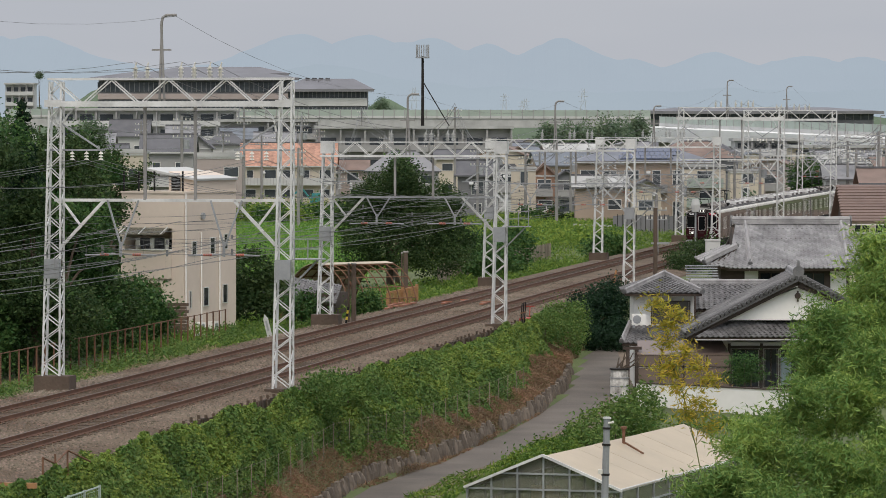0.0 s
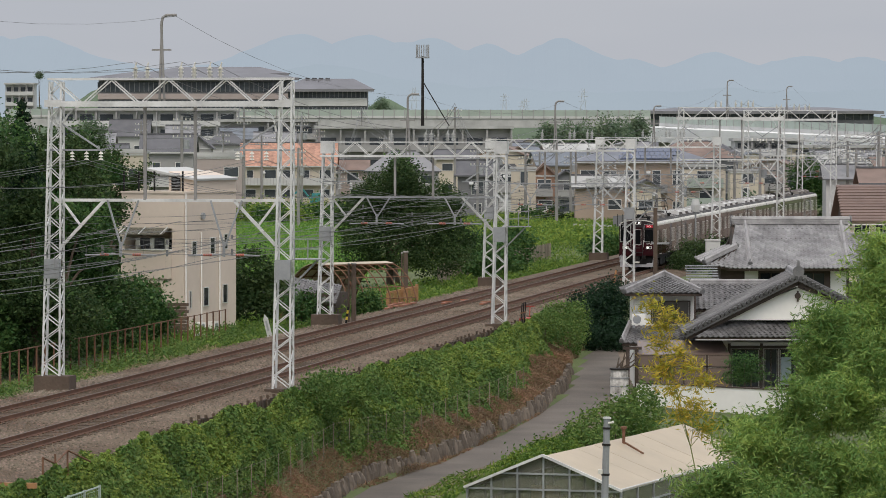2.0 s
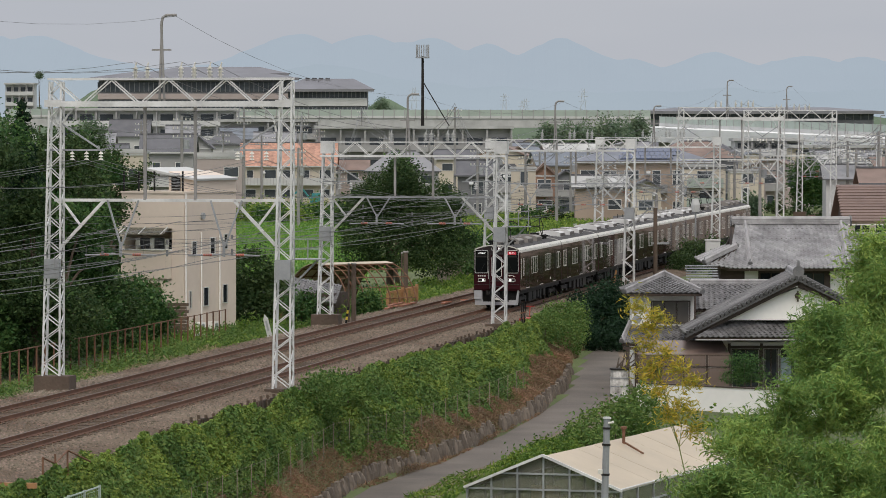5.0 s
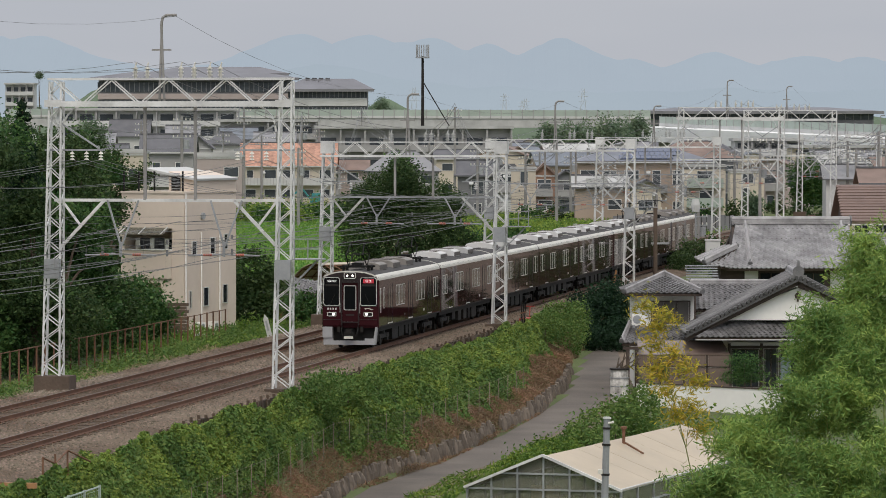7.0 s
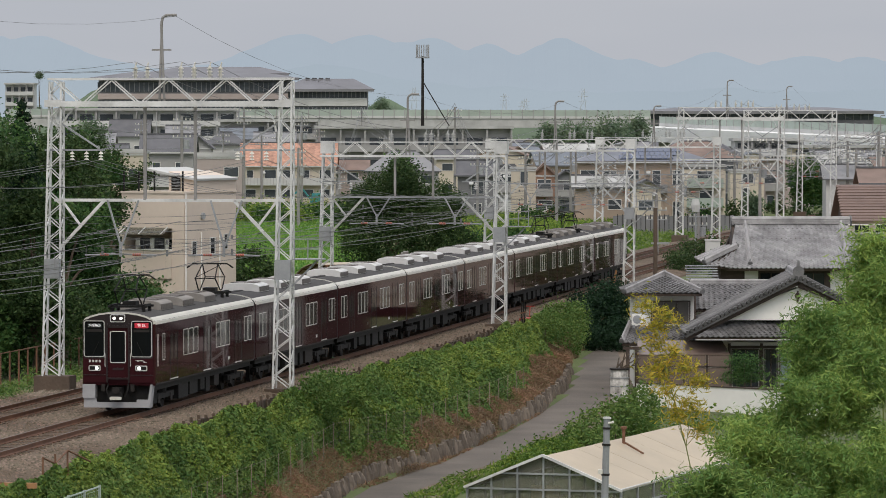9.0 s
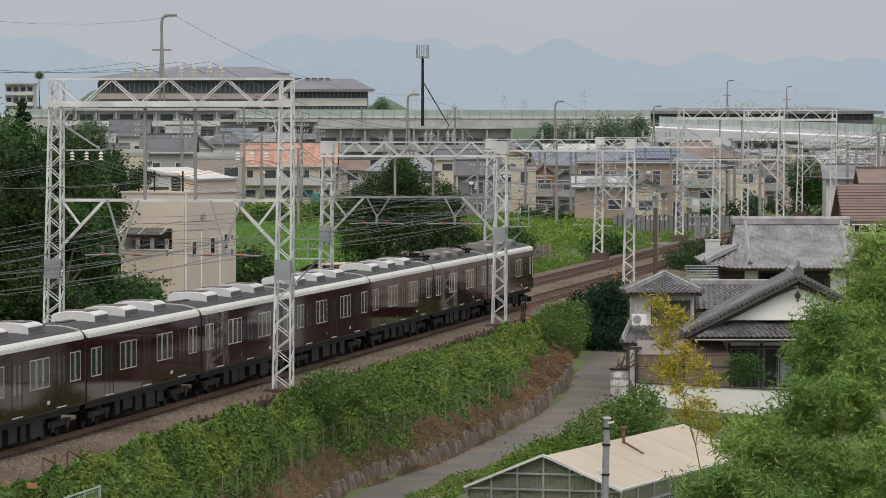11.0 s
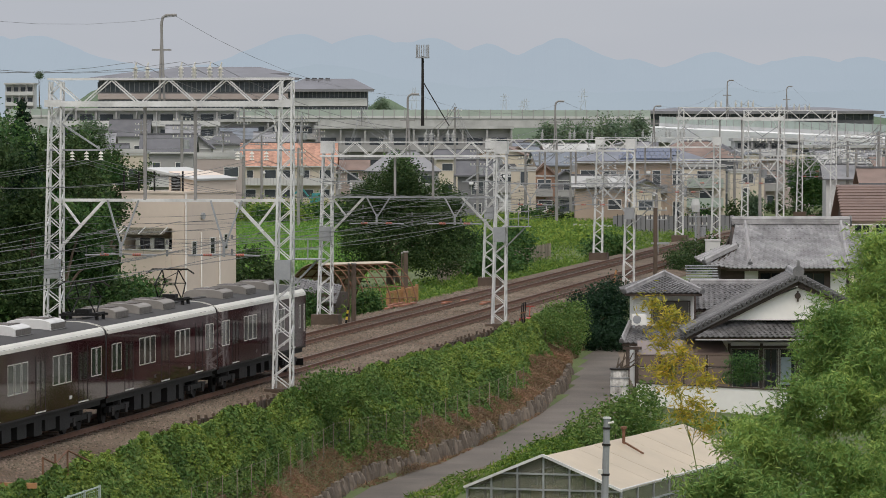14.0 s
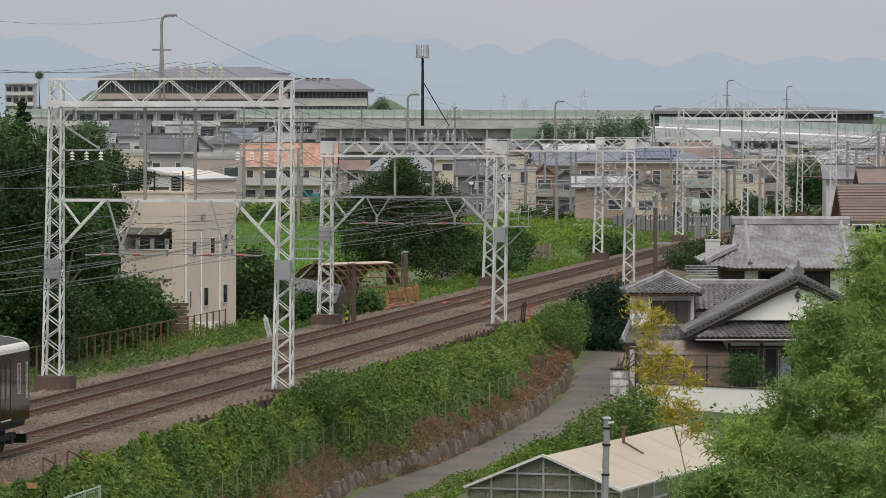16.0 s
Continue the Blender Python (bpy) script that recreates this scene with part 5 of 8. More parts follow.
# ---------------------------------------------------------------- greenhouse and steel pole
def greenhouse():
    th = thing("greenhouse", pose(3.5, 155, 0, 0, 0, -18.8), "greenhouse with beige plastic sheet roof and glazed gable", "greenhouse")
    hw, ln, ze, zr, zb = 2.8, 18.0, -2.02, -0.89, -4.45
    for sg, nm in ((-1, "roof_sheet"), (1, "roof_sheet")):
        n = 9
        for k in range(n):
            y0, y1 = ln * k / n - 0.1, ln * (k + 1) / n - 0.1
            sag = 0.004 * (k % 3)
            part(nm, Shape().slab([(sg * (hw + 0.05), y0, ze), (sg * (hw + 0.05), y1, ze - sag), (0, y1, zr - sag), (0, y0, zr)], 0.02), M["plastic_sheet"], th, "dusty beige plastic sheet")
        part("eave_rail", Shape().beam((sg * hw, -0.12, ze), (sg * hw, ln, ze), 0.08), M["steel_white"], th)
        part("gable_rail", Shape().beam((sg * (hw + 0.08), -0.14, ze - 0.02), (0, -0.14, zr + 0.03), 0.09), M["steel_white"], th, "pale aluminium edge rail")
        for k in range(10):
            part("side_post", Shape().box(sg * hw - 0.04, sg * hw + 0.04, ln * k / 9 - 0.04, ln * k / 9 + 0.04, zb, ze), M["galv"], th)
        part("side_glazing", Shape().box(sg * hw - 0.01, sg * hw + 0.01, 0, ln, zb, ze), M["film"], th, "cloudy plastic film")
        for zz in (-2.6, -3.2):
            part("side_rail", Shape().box(sg * (hw + 0.03) - 0.02, sg * (hw + 0.03) + 0.02, 0, ln, zz - 0.03, zz + 0.03), M["galv"], th)
    part("gable_glazing", Shape().prism([(-hw, zb), (hw, zb), (hw, ze), (0, zr), (-hw, ze)], "y", 0, 0.012), M["film"], th, "cloudy plastic film")
    part("back_glazing", Shape().prism([(-hw, zb), (hw, zb), (hw, ze), (0, zr), (-hw, ze)], "y", ln, ln + 0.012), M["film"], th)
    for x in (-2.8, -1.9, -0.95, 0.0, 0.95, 1.9, 2.8):
        top = ze + (zr - ze) * (1 - abs(x) / hw)
        part("gable_post", Shape().box(x - 0.03, x + 0.03, -0.06, -0.01, zb, top), M["galv"], th)
    for zz, w in ((ze - 0.05, 2.8), (ze + 0.5, 1.55), (-2.8, 2.8)):
        part("gable_rail_inner", Shape().box(-w, w, -0.08, -0.02, zz - 0.03, zz + 0.03), M["galv"], th)
    part("sacking", Shape().box(-0.55, -0.1, 0.3, 0.5, -3.6, -1.95).box(-0.02, 0.45, 0.3, 0.5, -3.6, -1.95), M["straw"], th, "straw-coloured sheets hung inside")
    part("vent_pipe", Shape().tube((0.35, 8.6, -1.2), (0.35, 8.6, -0.5), 0.06).tube((0.35, 8.6, -0.5), (0.35, 8.6, -0.4), 0.12).beam((0.5, 8.3, -0.98), (1.3, 7.9, -1.32), 0.06), M["rust"], th)
    pole = thing("steel_pole", pose(5.33, 149, -4.4, 0, 1.6, 0), "grey steel pole with bands and a small lamp", "pole")
    top = 0.79 + 4.4
    part("shaft", Shape().tube((0, 0, 0), (0, 0, top), 0.13, 14, 0.11), M["galv"], pole)
    part("cap", Shape().tube((0, 0, top), (0, 0, top + 0.06), 0.14, 14), M["steel_white"], pole)
    for z in (top - 0.35, top - 0.9, top - 1.9):
        part("band", Shape().tube((0, 0, z), (0, 0, z + 0.07), 0.145, 14), M["under_grey"], pole)
    part("fitting", Shape().box(-0.25, -0.1, -0.14, 0.02, top - 1.85, top - 1.7).tube((0.05, -0.1, top - 0.15), (0.22, -0.14, top - 0.1), 0.04), M["ivory"], pole)


greenhouse()


# ---------------------------------------------------------------- beige house beyond the fence
def beige_house():
    th = thing("house", pose(-14.51, 250, -1, 0, 0, -25), "beige rendered three-storey house with balcony and roof deck", "house")
    w, d = 3.95, 6.3
    z = lambda q: q + 1
    zb0, zb1, zo, zt = z(2.08), z(3.66), z(4.89), z(6.85)
    for q in ((-w, 0, 2.0, d, 0, zt), (-1.45, 0, 0, 2.0, 0, zb0), (-w, 0, 0.0, 2.0, zo, zt), (-0.75, 0, 0, 2.0, zb0, zo), (-w, -w + 0.15, 0, 2.0, zb0 - 0.25, zo)):
        part("wall", Shape().box(*q), M["beige"], th)
    part("balcony_parapet", Shape().box(-w, -0.75, -0.1, 0.08, zb0, zb1).box(-w, -0.75, 0, 2.0, zb0 - 0.25, zb0), M["beige"], th)
    part("parapet_cap", Shape().box(-w - 0.03, -0.72, -0.13, 0.11, zb1, zb1 + 0.06), M["white_wall"], th)
    part("awning", Shape().slab([(-w + 0.1, -0.9, zo - 0.32), (-0.85, -0.9, zo - 0.32), (-0.85, 0.0, zo + 0.05), (-w + 0.1, 0.0, zo + 0.05)], 0.03), M["film"], th, "clear corrugated awning")
    for x in (-w + 0.3, -2.4, -1.0):
        part("awning_rib", Shape().beam((x, -0.9, zo - 0.3), (x, 0, zo + 0.08), 0.05), M["steel_white"], th)
    window(th, -2.3, 2.0, zb0 + 1.35, 1.9, 1.6, "alu", 2)
    laundry = thing("laundry", th.matrix_basis @ pose(-2.1, 0.6, zb1 + 0.65), "dark and white washing on a balcony line", "laundry")
    part("line", Shape().tube((-1.3, 0, 0.02), (1.0, 0, 0.02), 0.015, 5), M["galv"], laundry)
    for k in range(7):
        part("garment", Shape().prism([(-0.13, 0), (0.13, 0), (0.15, -0.25), (0.1, -0.62), (-0.1, -0.6), (-0.15, -0.25)], "y", -0.03, 0.03), M["cloth_dark"] if k % 3 else M["white_wall"], laundry, at=pose(-1.15 + k * 0.31, 0, 0, 0, 0, 15 * (k % 3) - 10))
    part("roof_deck", Shape().box(-w - 0.05, 0.05, -0.05, d, zt, zt + 0.12), M["beige"], th)
    # stair house on the roof
    zp = z(8.09)
    part("stair_house", Shape().prism([(-1.7, zt + 0.1), (0, zt + 0.1), (0, zp - 0.45), (-1.7, zp)], "y", 1.4, d), M["beige"], th)
    part("stair_roof", Shape().slab([(0.15, 1.15, zp - 0.42), (0.15, d, zp - 0.42), (-3.2, d, zp + 0.2), (-3.2, 1.15, zp + 0.2)], 0.12), M["t_white"], th)
    part("louvre", Shape().box(-1.5, -0.95, 1.34, 1.4, zt + 0.15, zp - 0.3), M["under"], th)
    for k in range(6):
        part("louvre_slat", Shape().box(-1.5, -0.95, 1.31, 1.36, zt + 0.22 + k * 0.17, zt + 0.27 + k * 0.17), M["galv"], th)
    for x in (-w + 0.1, -2.9, -1.9, -0.1):
        part("roof_post", Shape().box(x - 0.04, x + 0.04, 0.05, 0.13, zt, zt + 1.25), M["under"], th)
    part("roof_rail", Shape().box(-w, 0, 0.06, 0.11, zt + 0.95, zt + 1.0), M["under_grey"], th)
    # side wall fittings
    for yy, zz, ww, hh in ((1.2, zb1 + 0.1, 0.5, 0.7), (3.4, zb1 + 0.2, 0.55, 0.85), (5.0, zb1 + 0.4, 0.4, 0.8), (2.6, 2.0, 0.55, 1.0), (4.9, 2.1, 0.5, 1.0), (0.7, 1.9, 0.18, 0.9)):
        window(th, 0, yy, zz, ww, hh, "alu", 1, "x")
    part("vent", Shape().tube((0, 2.2, zb1 + 1.9), (0.12, 2.2, zb1 + 1.9), 0.2, 12), M["galv"], th)
    for yy in (0.15, 2.0, 4.2):
        part("downpipe", Shape().tube((0.06, yy, 0), (0.06, yy, zt - (0 if yy < 1 else 2.2)), 0.045, 6), M["white_wall"], th)
    for k in range(2):
        ac = thing("air_conditioner", th.matrix_basis @ pose(0.5, 1.0 + k * 1.6, 0), "white outdoor air conditioner beside the house", "air conditioner")
        part("case", Shape().box(-0.15, 0.15, -0.38, 0.38, 0.05, 0.62), M["white_wall"], ac)
        part("grille", Shape().tube((0.15, 0.08, 0.34), (0.17, 0.08, 0.34), 0.2, 12), M["galv"], ac)
    lw = thing("block_wall", pose(-14.86, 246, -1, 0, 0, -10), "low dark brick-patterned garden wall", "wall")
    for r in range(10):
        for c in range(3):
            part("block", Shape().box(-0.75 + c * 0.5 + (r % 2) * 0.12, -0.27 + c * 0.5 + (r % 2) * 0.12, 0, 0.15, r * 0.19, r * 0.19 + 0.17), M["stone_brown"], lw)
    part("apron", Shape().box(0.4, 2.2, -3.2, 0.5, -0.06, 0.03), M["concrete"], th, "concrete apron before the house")


beige_house()


# ---------------------------------------------------------------- town beyond the line
WALLS = ["t_white", "t_cream", "t_grey", "t_tan", "t_brown", "t_rose", "t_slate"]
ROOFS = ["r_grey", "r_dark", "r_blue", "r_brown", "r_pale"]


def town_house(px0, px1, top, eave, y, wall, roof, kind="gable", seed=0, label="", storeys=2, balcony=False, turn=0.0, wins=None):
    """A house from its bearing and height at distance y: walls, roof, windows in rows."""
    k = y / 7911
    x0, x1 = (px0 - 784) * k, (px1 - 784) * k
    zt, ze = 10.45 - (top - 229) * k, 10.45 - (eave - 229) * k
    w, h = x1 - x0, ze + 1.05
    d = max(5.0, min(11.0, w * 0.8))
    rng = random.Random(seed * 7 + int(px0))
    th = thing("house", pose((x0 + x1) / 2, y + d / 2, -1.05, 0, 0, turn), label or "%s house with %s roof" % ({"t_white": "white walled", "t_cream": "cream walled", "t_grey": "grey walled", "t_tan": "tan walled", "t_brown": "brown brick", "t_rose": "pinkish grey", "t_slate": "dark grey"}[wall], {"r_grey": "a grey tiled", "r_dark": "a dark slate", "r_blue": "a blue-grey tiled", "r_brown": "a brown tiled", "r_pale": "a flat pale", "r_orange": "an orange tiled", "r_solar": "a dark solar panelled"}[roof]), "house", "houses of the town")
    a, f, b = w / 2, -d / 2, d / 2
    part("wall", Shape().box(-a, a, f, b, 0, h), M[wall], th)
    o, t = 0.45, zt - ze
    if kind == "gable":        # ridge across the view
        part("roof_slope", Shape().slab([(-a - o, f - o, h - 0.1), (a + o, f - o, h - 0.1), (a + o, 0, h + t), (-a - o, 0, h + t)], 0.18), M[roof], th)
        part("roof_slope", Shape().slab([(-a - o, b + o, h - 0.1), (a + o, b + o, h - 0.1), (a + o, 0, h + t), (-a - o, 0, h + t)], 0.18), M[roof], th)
        part("gable_wall", Shape().prism([(f, h), (b, h), (0, h + t - 0.2)], "x", -a + 0.02, a - 0.02), M[wall], th)
        part("ridge", Shape().beam((-a - o, 0, h + t + 0.05), (a + o, 0, h + t + 0.05), 0.25, 0.18), M["r_dark"], th)
    elif kind == "front":      # gable towards the view
        for s in (-1, 1):
            part("roof", Shape().slab([(s * (a + o), f - o, h - 0.1), (s * (a + o), b + o, h - 0.1), (0, b + o, h + t), (0, f - o, h + t)], 0.2), M[roof], th)
        part("gable_wall", Shape().prism([(-a, h), (a, h), (0, h + t - 0.2)], "y", f + 0.01, b - 0.02), M[wall], th)
    elif kind == "hip":
        r = max(0.1, a - d / 2 * 0.8)
        sh = Shape()
        sh.add([(-a - o, f - o, h - 0.05), (a + o, f - o, h - 0.05), (a + o, b + o, h - 0.05), (-a - o, b + o, h - 0.05), (-r, 0, h + t), (r, 0, h + t)], [(0, 1, 5, 4), (1, 2, 5), (2, 3, 4, 5), (3, 0, 4), (0, 3, 2, 1)])
        part("roof", sh, M[roof], th)
        part("ridge", Shape().beam((-r, 0, h + t + 0.04), (r, 0, h + t + 0.04), 0.25, 0.16), M["r_dark"], th)
    else:
        part("roof", Shape().box(-a - 0.15, a + 0.15, f - 0.15, b + 0.15, h, h + 0.25), M[roof], th)
        part("parapet", Shape().box(-a, a, f, f + 0.15, h + 0.25, h + max(0.35, t)), M[roof], th)
    part("eave_line", Shape().box(-a - o, a + o, f - o - 0.06, f - o, h - 0.28, h - 0.1) if kind in ("gable", "hip") else Shape().box(-a - 0.05, a + 0.05, f - 0.1, f - 0.02, h - 0.2, h - 0.05), M["t_white"] if rng.random() < 0.5 else M["r_dark"], th)
    cols = wins or max(1, int(w / 2.6))
    fl = h / storeys
    for r in range(storeys):
        for c in range(cols):
            if rng.random() < 0.12:
                continue
            ww = rng.choice((0.9, 1.5, 1.7)) if w / cols > 2.2 else 0.8
            cx = -a + w * (c + 0.5) / cols + rng.uniform(-0.2, 0.2)
            hh = 1.1 if rng.random() < 0.65 else 1.7
            zc = fl * r + (fl * 0.55 if hh < 1.5 else fl * 0.46)
            g = Shape().box(cx - ww / 2, cx + ww / 2, f - 0.05, f - 0.01, zc - hh / 2, zc + hh / 2)
            wd = part("window", Shape().box(cx - ww / 2 - 0.07, cx + ww / 2 + 0.07, f - 0.035, f, zc - hh / 2 - 0.07, zc + hh / 2 + 0.07), M["alu"], th)
            part("pane", g, M["t_glass"], wd)
    if balcony:
        for r in range(1, storeys):
            part("balcony", Shape().box(-a + 0.3, a - 0.3, f - 1.0, f, fl * r - 0.12, fl * r).box(-a + 0.3, a - 0.3, f - 1.0, f - 0.92, fl * r, fl * r + 1.0), M["t_white"] if balcony is True else M[balcony], th, "balcony with solid front")
            for q in range(int(w / 0.5)):
                xx = -a + 0.4 + q * 0.5
                if q < 18 and balcony is True:
                    part("baluster", Shape().box(xx, xx + 0.06, f - 1.03, f - 0.99, fl * r, fl * r + 1.0), M["t_grey"], th)
    elif rng.random() < 0.6:
        cx = rng.uniform(-a * 0.5, a * 0.5)
        part("balcony", Shape().box(cx - 1.3, cx + 1.3, f - 0.8, f, fl - 0.1, fl).box(cx - 1.3, cx + 1.3, f - 0.8, f - 0.74, fl, fl + 0.95), M[rng.choice(("t_white", "t_grey", "t_tan"))], th)
    if rng.random() < 0.5:
        dx = rng.uniform(-a * 0.8, a * 0.8)
        part("antenna", Shape().tube((dx, 0, h), (dx, 0, zt + 1.05 + 1.6), 0.035, 5).beam((dx - 0.5, 0, zt + 2.5), (dx + 0.5, 0, zt + 2.5), 0.04).beam((dx - 0.35, 0, zt + 2.2), (dx + 0.35, 0, zt + 2.2), 0.04), M["galv"], th)
    if rng.random() < 0.35:
        dx = rng.uniform(-a * 0.8, a * 0.8)
        part("dish", Shape().tube((dx, f - 0.3, h * 0.8), (dx, f - 0.42, h * 0.82), 0.3, 10), M["t_white"], th)
    return th


# houses that can be told apart
NEAR = [
    (165, 258, 264, 272, 455, "t_cream", "r_pale", "flat", "low cream building with a flat overhanging roof", 2, False),
    (252, 342, 238, 268, 560, "t_grey", "r_dark", "gable", "", 2, False), (345, 428, 270, 278, 545, "t_rose", "r_pale", "flat", "plain pinkish grey flat-roofed house", 2, False),
    (192, 250, 214, 236, 780, "t_white", "r_dark", "front", "", 2, False), (150, 200, 235, 252, 700, "t_grey", "r_grey", "gable", "", 2, False),
    (196, 262, 212, 240, 770, "t_white", "r_dark", "gable", "", 2, False), (330, 374, 240, 262, 660, "t_grey", "r_dark", "front", "", 2, False), (366, 432, 234, 255, 720, "t_white", "r_dark", "hip", "", 2, False), (296, 350, 222, 246, 790, "t_cream", "r_grey", "gable", "", 2, False), (392, 452, 226, 246, 800, "t_white", "r_blue", "gable", "", 2, False), (452, 520, 234, 252, 790, "t_grey", "r_grey", "gable", "", 2, False),
    (428, 592, 253, 293, 690, "t_cream", "r_orange", "gable", "cream house with orange tiled roof and white balconies", 2, True),
    (650, 776, 268, 302, 640, "t_grey", "r_grey", "hip", "", 2, False), (598, 650, 283, 300, 700, "t_rose", "r_brown", "gable", "", 2, False),
    (810, 878, 284, 309, 560, "t_slate", "r_dark", "gable", "dark grey house with a black ribbed roof", 2, False), (876, 912, 290, 296, 590, "t_white", "r_dark", "flat", "", 2, False),
    (905, 948, 296, 300, 570, "t_cream", "r_pale", "flat", "cream modern flat-roofed house", 3, False), (944, 982, 288, 310, 590, "t_brown", "r_brown", "front", "brown brick house with a steep gable", 2, False),
    (980, 1022, 300, 318, 610, "t_slate", "r_dark", "front", "", 2, False), (1022, 1258, 262, 285, 545, "t_tan", "r_solar", "hip", "broad tan house with solar panels on a hipped roof", 2, False),
    (1018, 1108, 311, 330, 528, "t_tan", "r_pale", "gable", "low tan house with a pale tiled roof", 1, False),
    (1118, 1170, 317, 331, 524, "t_cream", "r_dark", "front", "small cream house with a dark roof", 1, False),
    (1210, 1284, 292, 296, 532, "t_cream", "r_pale", "flat", "apartment house with grey-green balconies", 3, "barrier"), (1292, 1352, 300, 304, 590, "t_cream", "r_pale", "flat", "", 3, False),
    (1352, 1402, 285, 300, 680, "t_white", "r_grey", "gable", "", 2, False), (1462, 1530, 292, 315, 520, "t_white", "r_grey", "gable", "", 2, False),
    (1528, 1600, 298, 322, 400, "t_tan", "r_orange2", "gable", "house with a faded brown tiled roof", 2, False),
]
for n, (a, b, t, e, y, wl, rf, kd, lb, st, bal) in enumerate(NEAR):
    town_house(a, b, t, e, y, wl, rf, kd, n, lb or "", st, bal) if rf != "r_orange2" else town_house(a, b, t, e, y, wl, "r_brown", kd, n, lb, st, bal)


def solar():
    th = thing("solar_panel", pose(0, 0, 0), "blue-black solar panels on a house roof", "solar panel")
    k = 545 / 7911
    ze, zt = 10.45 - 56 * k, 10.45 - 33 * k
    for r in range(3):
        for c in range(10):
            x = (1096 + r * 7 + c * 9.6 - 784) * k
            y = 545.2 + r * 1.55
            z = ze + (y - 544.5) / 6 * (zt - ze) + 0.12
            part("panel", Shape().slab([(x, y, z), (x + 0.62, y, z), (x + 0.62, y + 1.4, z + 0.37), (x, y + 1.4, z + 0.37)], 0.05), M["solar"], th)


solar()


# rows of houses farther off
def far_rows():
    rng = random.Random(77)
    n = 0
    for y, gap in ((640, 4), (720, 3), (800, 2), (890, 2), (990, 1), (1100, 1), (1230, 1)):
        k = y / 7911
        px = -30 + rng.uniform(0, 30)
        while px < 1600:
            w = rng.uniform(6.5, 12) / k
            h = rng.uniform(5.2, 7.5)
            e = 229 + (11.5 - h) / k
            if not (y < 800 and ((400 < px + w and px < 660) or (y < 700 and 790 < px + w and px < 1130))):
                kd = rng.choice(("gable", "gable", "hip", "front", "flat"))
                rise = rng.uniform(1.2, 2.4) if kd != "flat" else 0.4
                town_house(px, px + w, e - rise / k, e, y + rng.uniform(-20, 20), rng.choice(WALLS[:4] + WALLS[:3] + WALLS), rng.choice(ROOFS), kd, 100 + n, "", 2, False, rng.uniform(-12, 12))
                n += 1
            px += w + rng.uniform(0, 4) * gap


far_rows()


def slab_block(px0, px1, top, y, floors, label, wall="t_white", bays=None, name="apartment_block"):
    """Long apartment block with balconies and windows."""
    k = y / 7911
    x0, x1 = (px0 - 784) * k, (px1 - 784) * k
    zt = 10.45 - (top - 229) * k
    th = thing(name, pose((x0 + x1) / 2, y, -1.05), label, "apartment block")
    w, h, a = x1 - x0, zt + 1.05, (x1 - x0) / 2
    part("wall", Shape().box(-a, a, 0, 10, 0, h), M[wall], th)
    part("roof", Shape().box(-a - 0.4, a + 0.4, -1.4, 10.4, h, h + 0.5), M["r_pale"], th)
    fl = h / floors
    n = bays or max(4, int(w / 3.8))
    for f in range(floors):
        part("balcony", Shape().box(-a, a, -1.3, 0, f * fl - 0.15, f * fl).box(-a, a, -1.3, -1.2, f * fl, f * fl + 1.0), M[wall], th)
        for c in range(n):
            cx = -a + w * (c + 0.5) / n
            ww = w / n * 0.32
            part("window", Shape().box(cx - ww, cx + ww, -0.08, -0.01, f * fl + 0.3, f * fl + min(2.3, fl - 0.4)), M["t_glass"], th)
            part("divider", Shape().box(cx + w / n / 2 - 0.15, cx + w / n / 2 + 0.15, -1.2, 0, f * fl, f * fl + fl - 0.1), M["t_grey"], th)
    return th


slab_block(100, 420, 196, 900, 5, "long pale apartment block with balconies", "t_white")
slab_block(560, 905, 228, 780, 3, "grey apartment block with projecting eaves", "t_grey")
slab_block(390, 560, 216, 860, 4, "plain grey-white apartment block with balconies", "t_grey")
slab_block(1300, 1420, 250, 800, 4, "white apartment block below the viaduct", "t_white")
slab_block(1400, 1580, 262, 760, 4, "pale apartment block below the viaduct", "t_cream")
slab_block(10, 60, 150, 1350, 8, "white tower block behind trees", "t_white")


def viaduct():
    def run(a, b, depth, wall_m, label, bar, steps, panel_h):
        """A raised road between two plan points: deck, girder, noise barrier in panels."""
        th = thing("viaduct", pose(0, 0, 0), label, "viaduct", kind="structure")
        a, b = Vector(a), Vector(b)
        part("girder", Shape().beam(a - Vector((0, 0, depth / 2)), b - Vector((0, 0, depth / 2)), 12, depth), M[wall_m], th)
        part("parapet", Shape().beam(a + Vector((0, -6.1, 0.35)), b + Vector((0, -6.1, 0.35)), 0.3, 0.7), M["t_white"], th)
        for i in range(steps):
            p, q = a.lerp(b, i / steps), a.lerp(b, (i + 0.96) / steps)
            up = Vector((0, -6.1, 0.7 + panel_h / 2))
            part("barrier_panel", Shape().beam(p + up, q + up, 0.15, panel_h), M[bar], th)
            part("barrier_post", Shape().box(p.x - 0.12, p.x + 0.12, p.y - 6.4, p.y - 6.2, p.z, p.z + 0.8 + panel_h), M["t_grey"], th)
        for i in range(1, steps, 5):
            p = a.lerp(b, i / steps)
            part("pier", Shape().box(p.x - 1.2, p.x + 1.2, p.y - 2, p.y + 2, -1.2, p.z - depth), M["t_grey"], th)
    run((-125.55, 1300, 13.9), (60.14, 1300, 13.41), 2.6, "r_pale", "long grey motorway viaduct with pale green noise barriers", "barrier", 60, 1.8)
    run((46.23, 960, 11.06), (82.23, 760, 8.82), 3.0, "viaduct_white", "white motorway viaduct with grey-green noise barrier", "barrier", 34, 1.4)


viaduct()


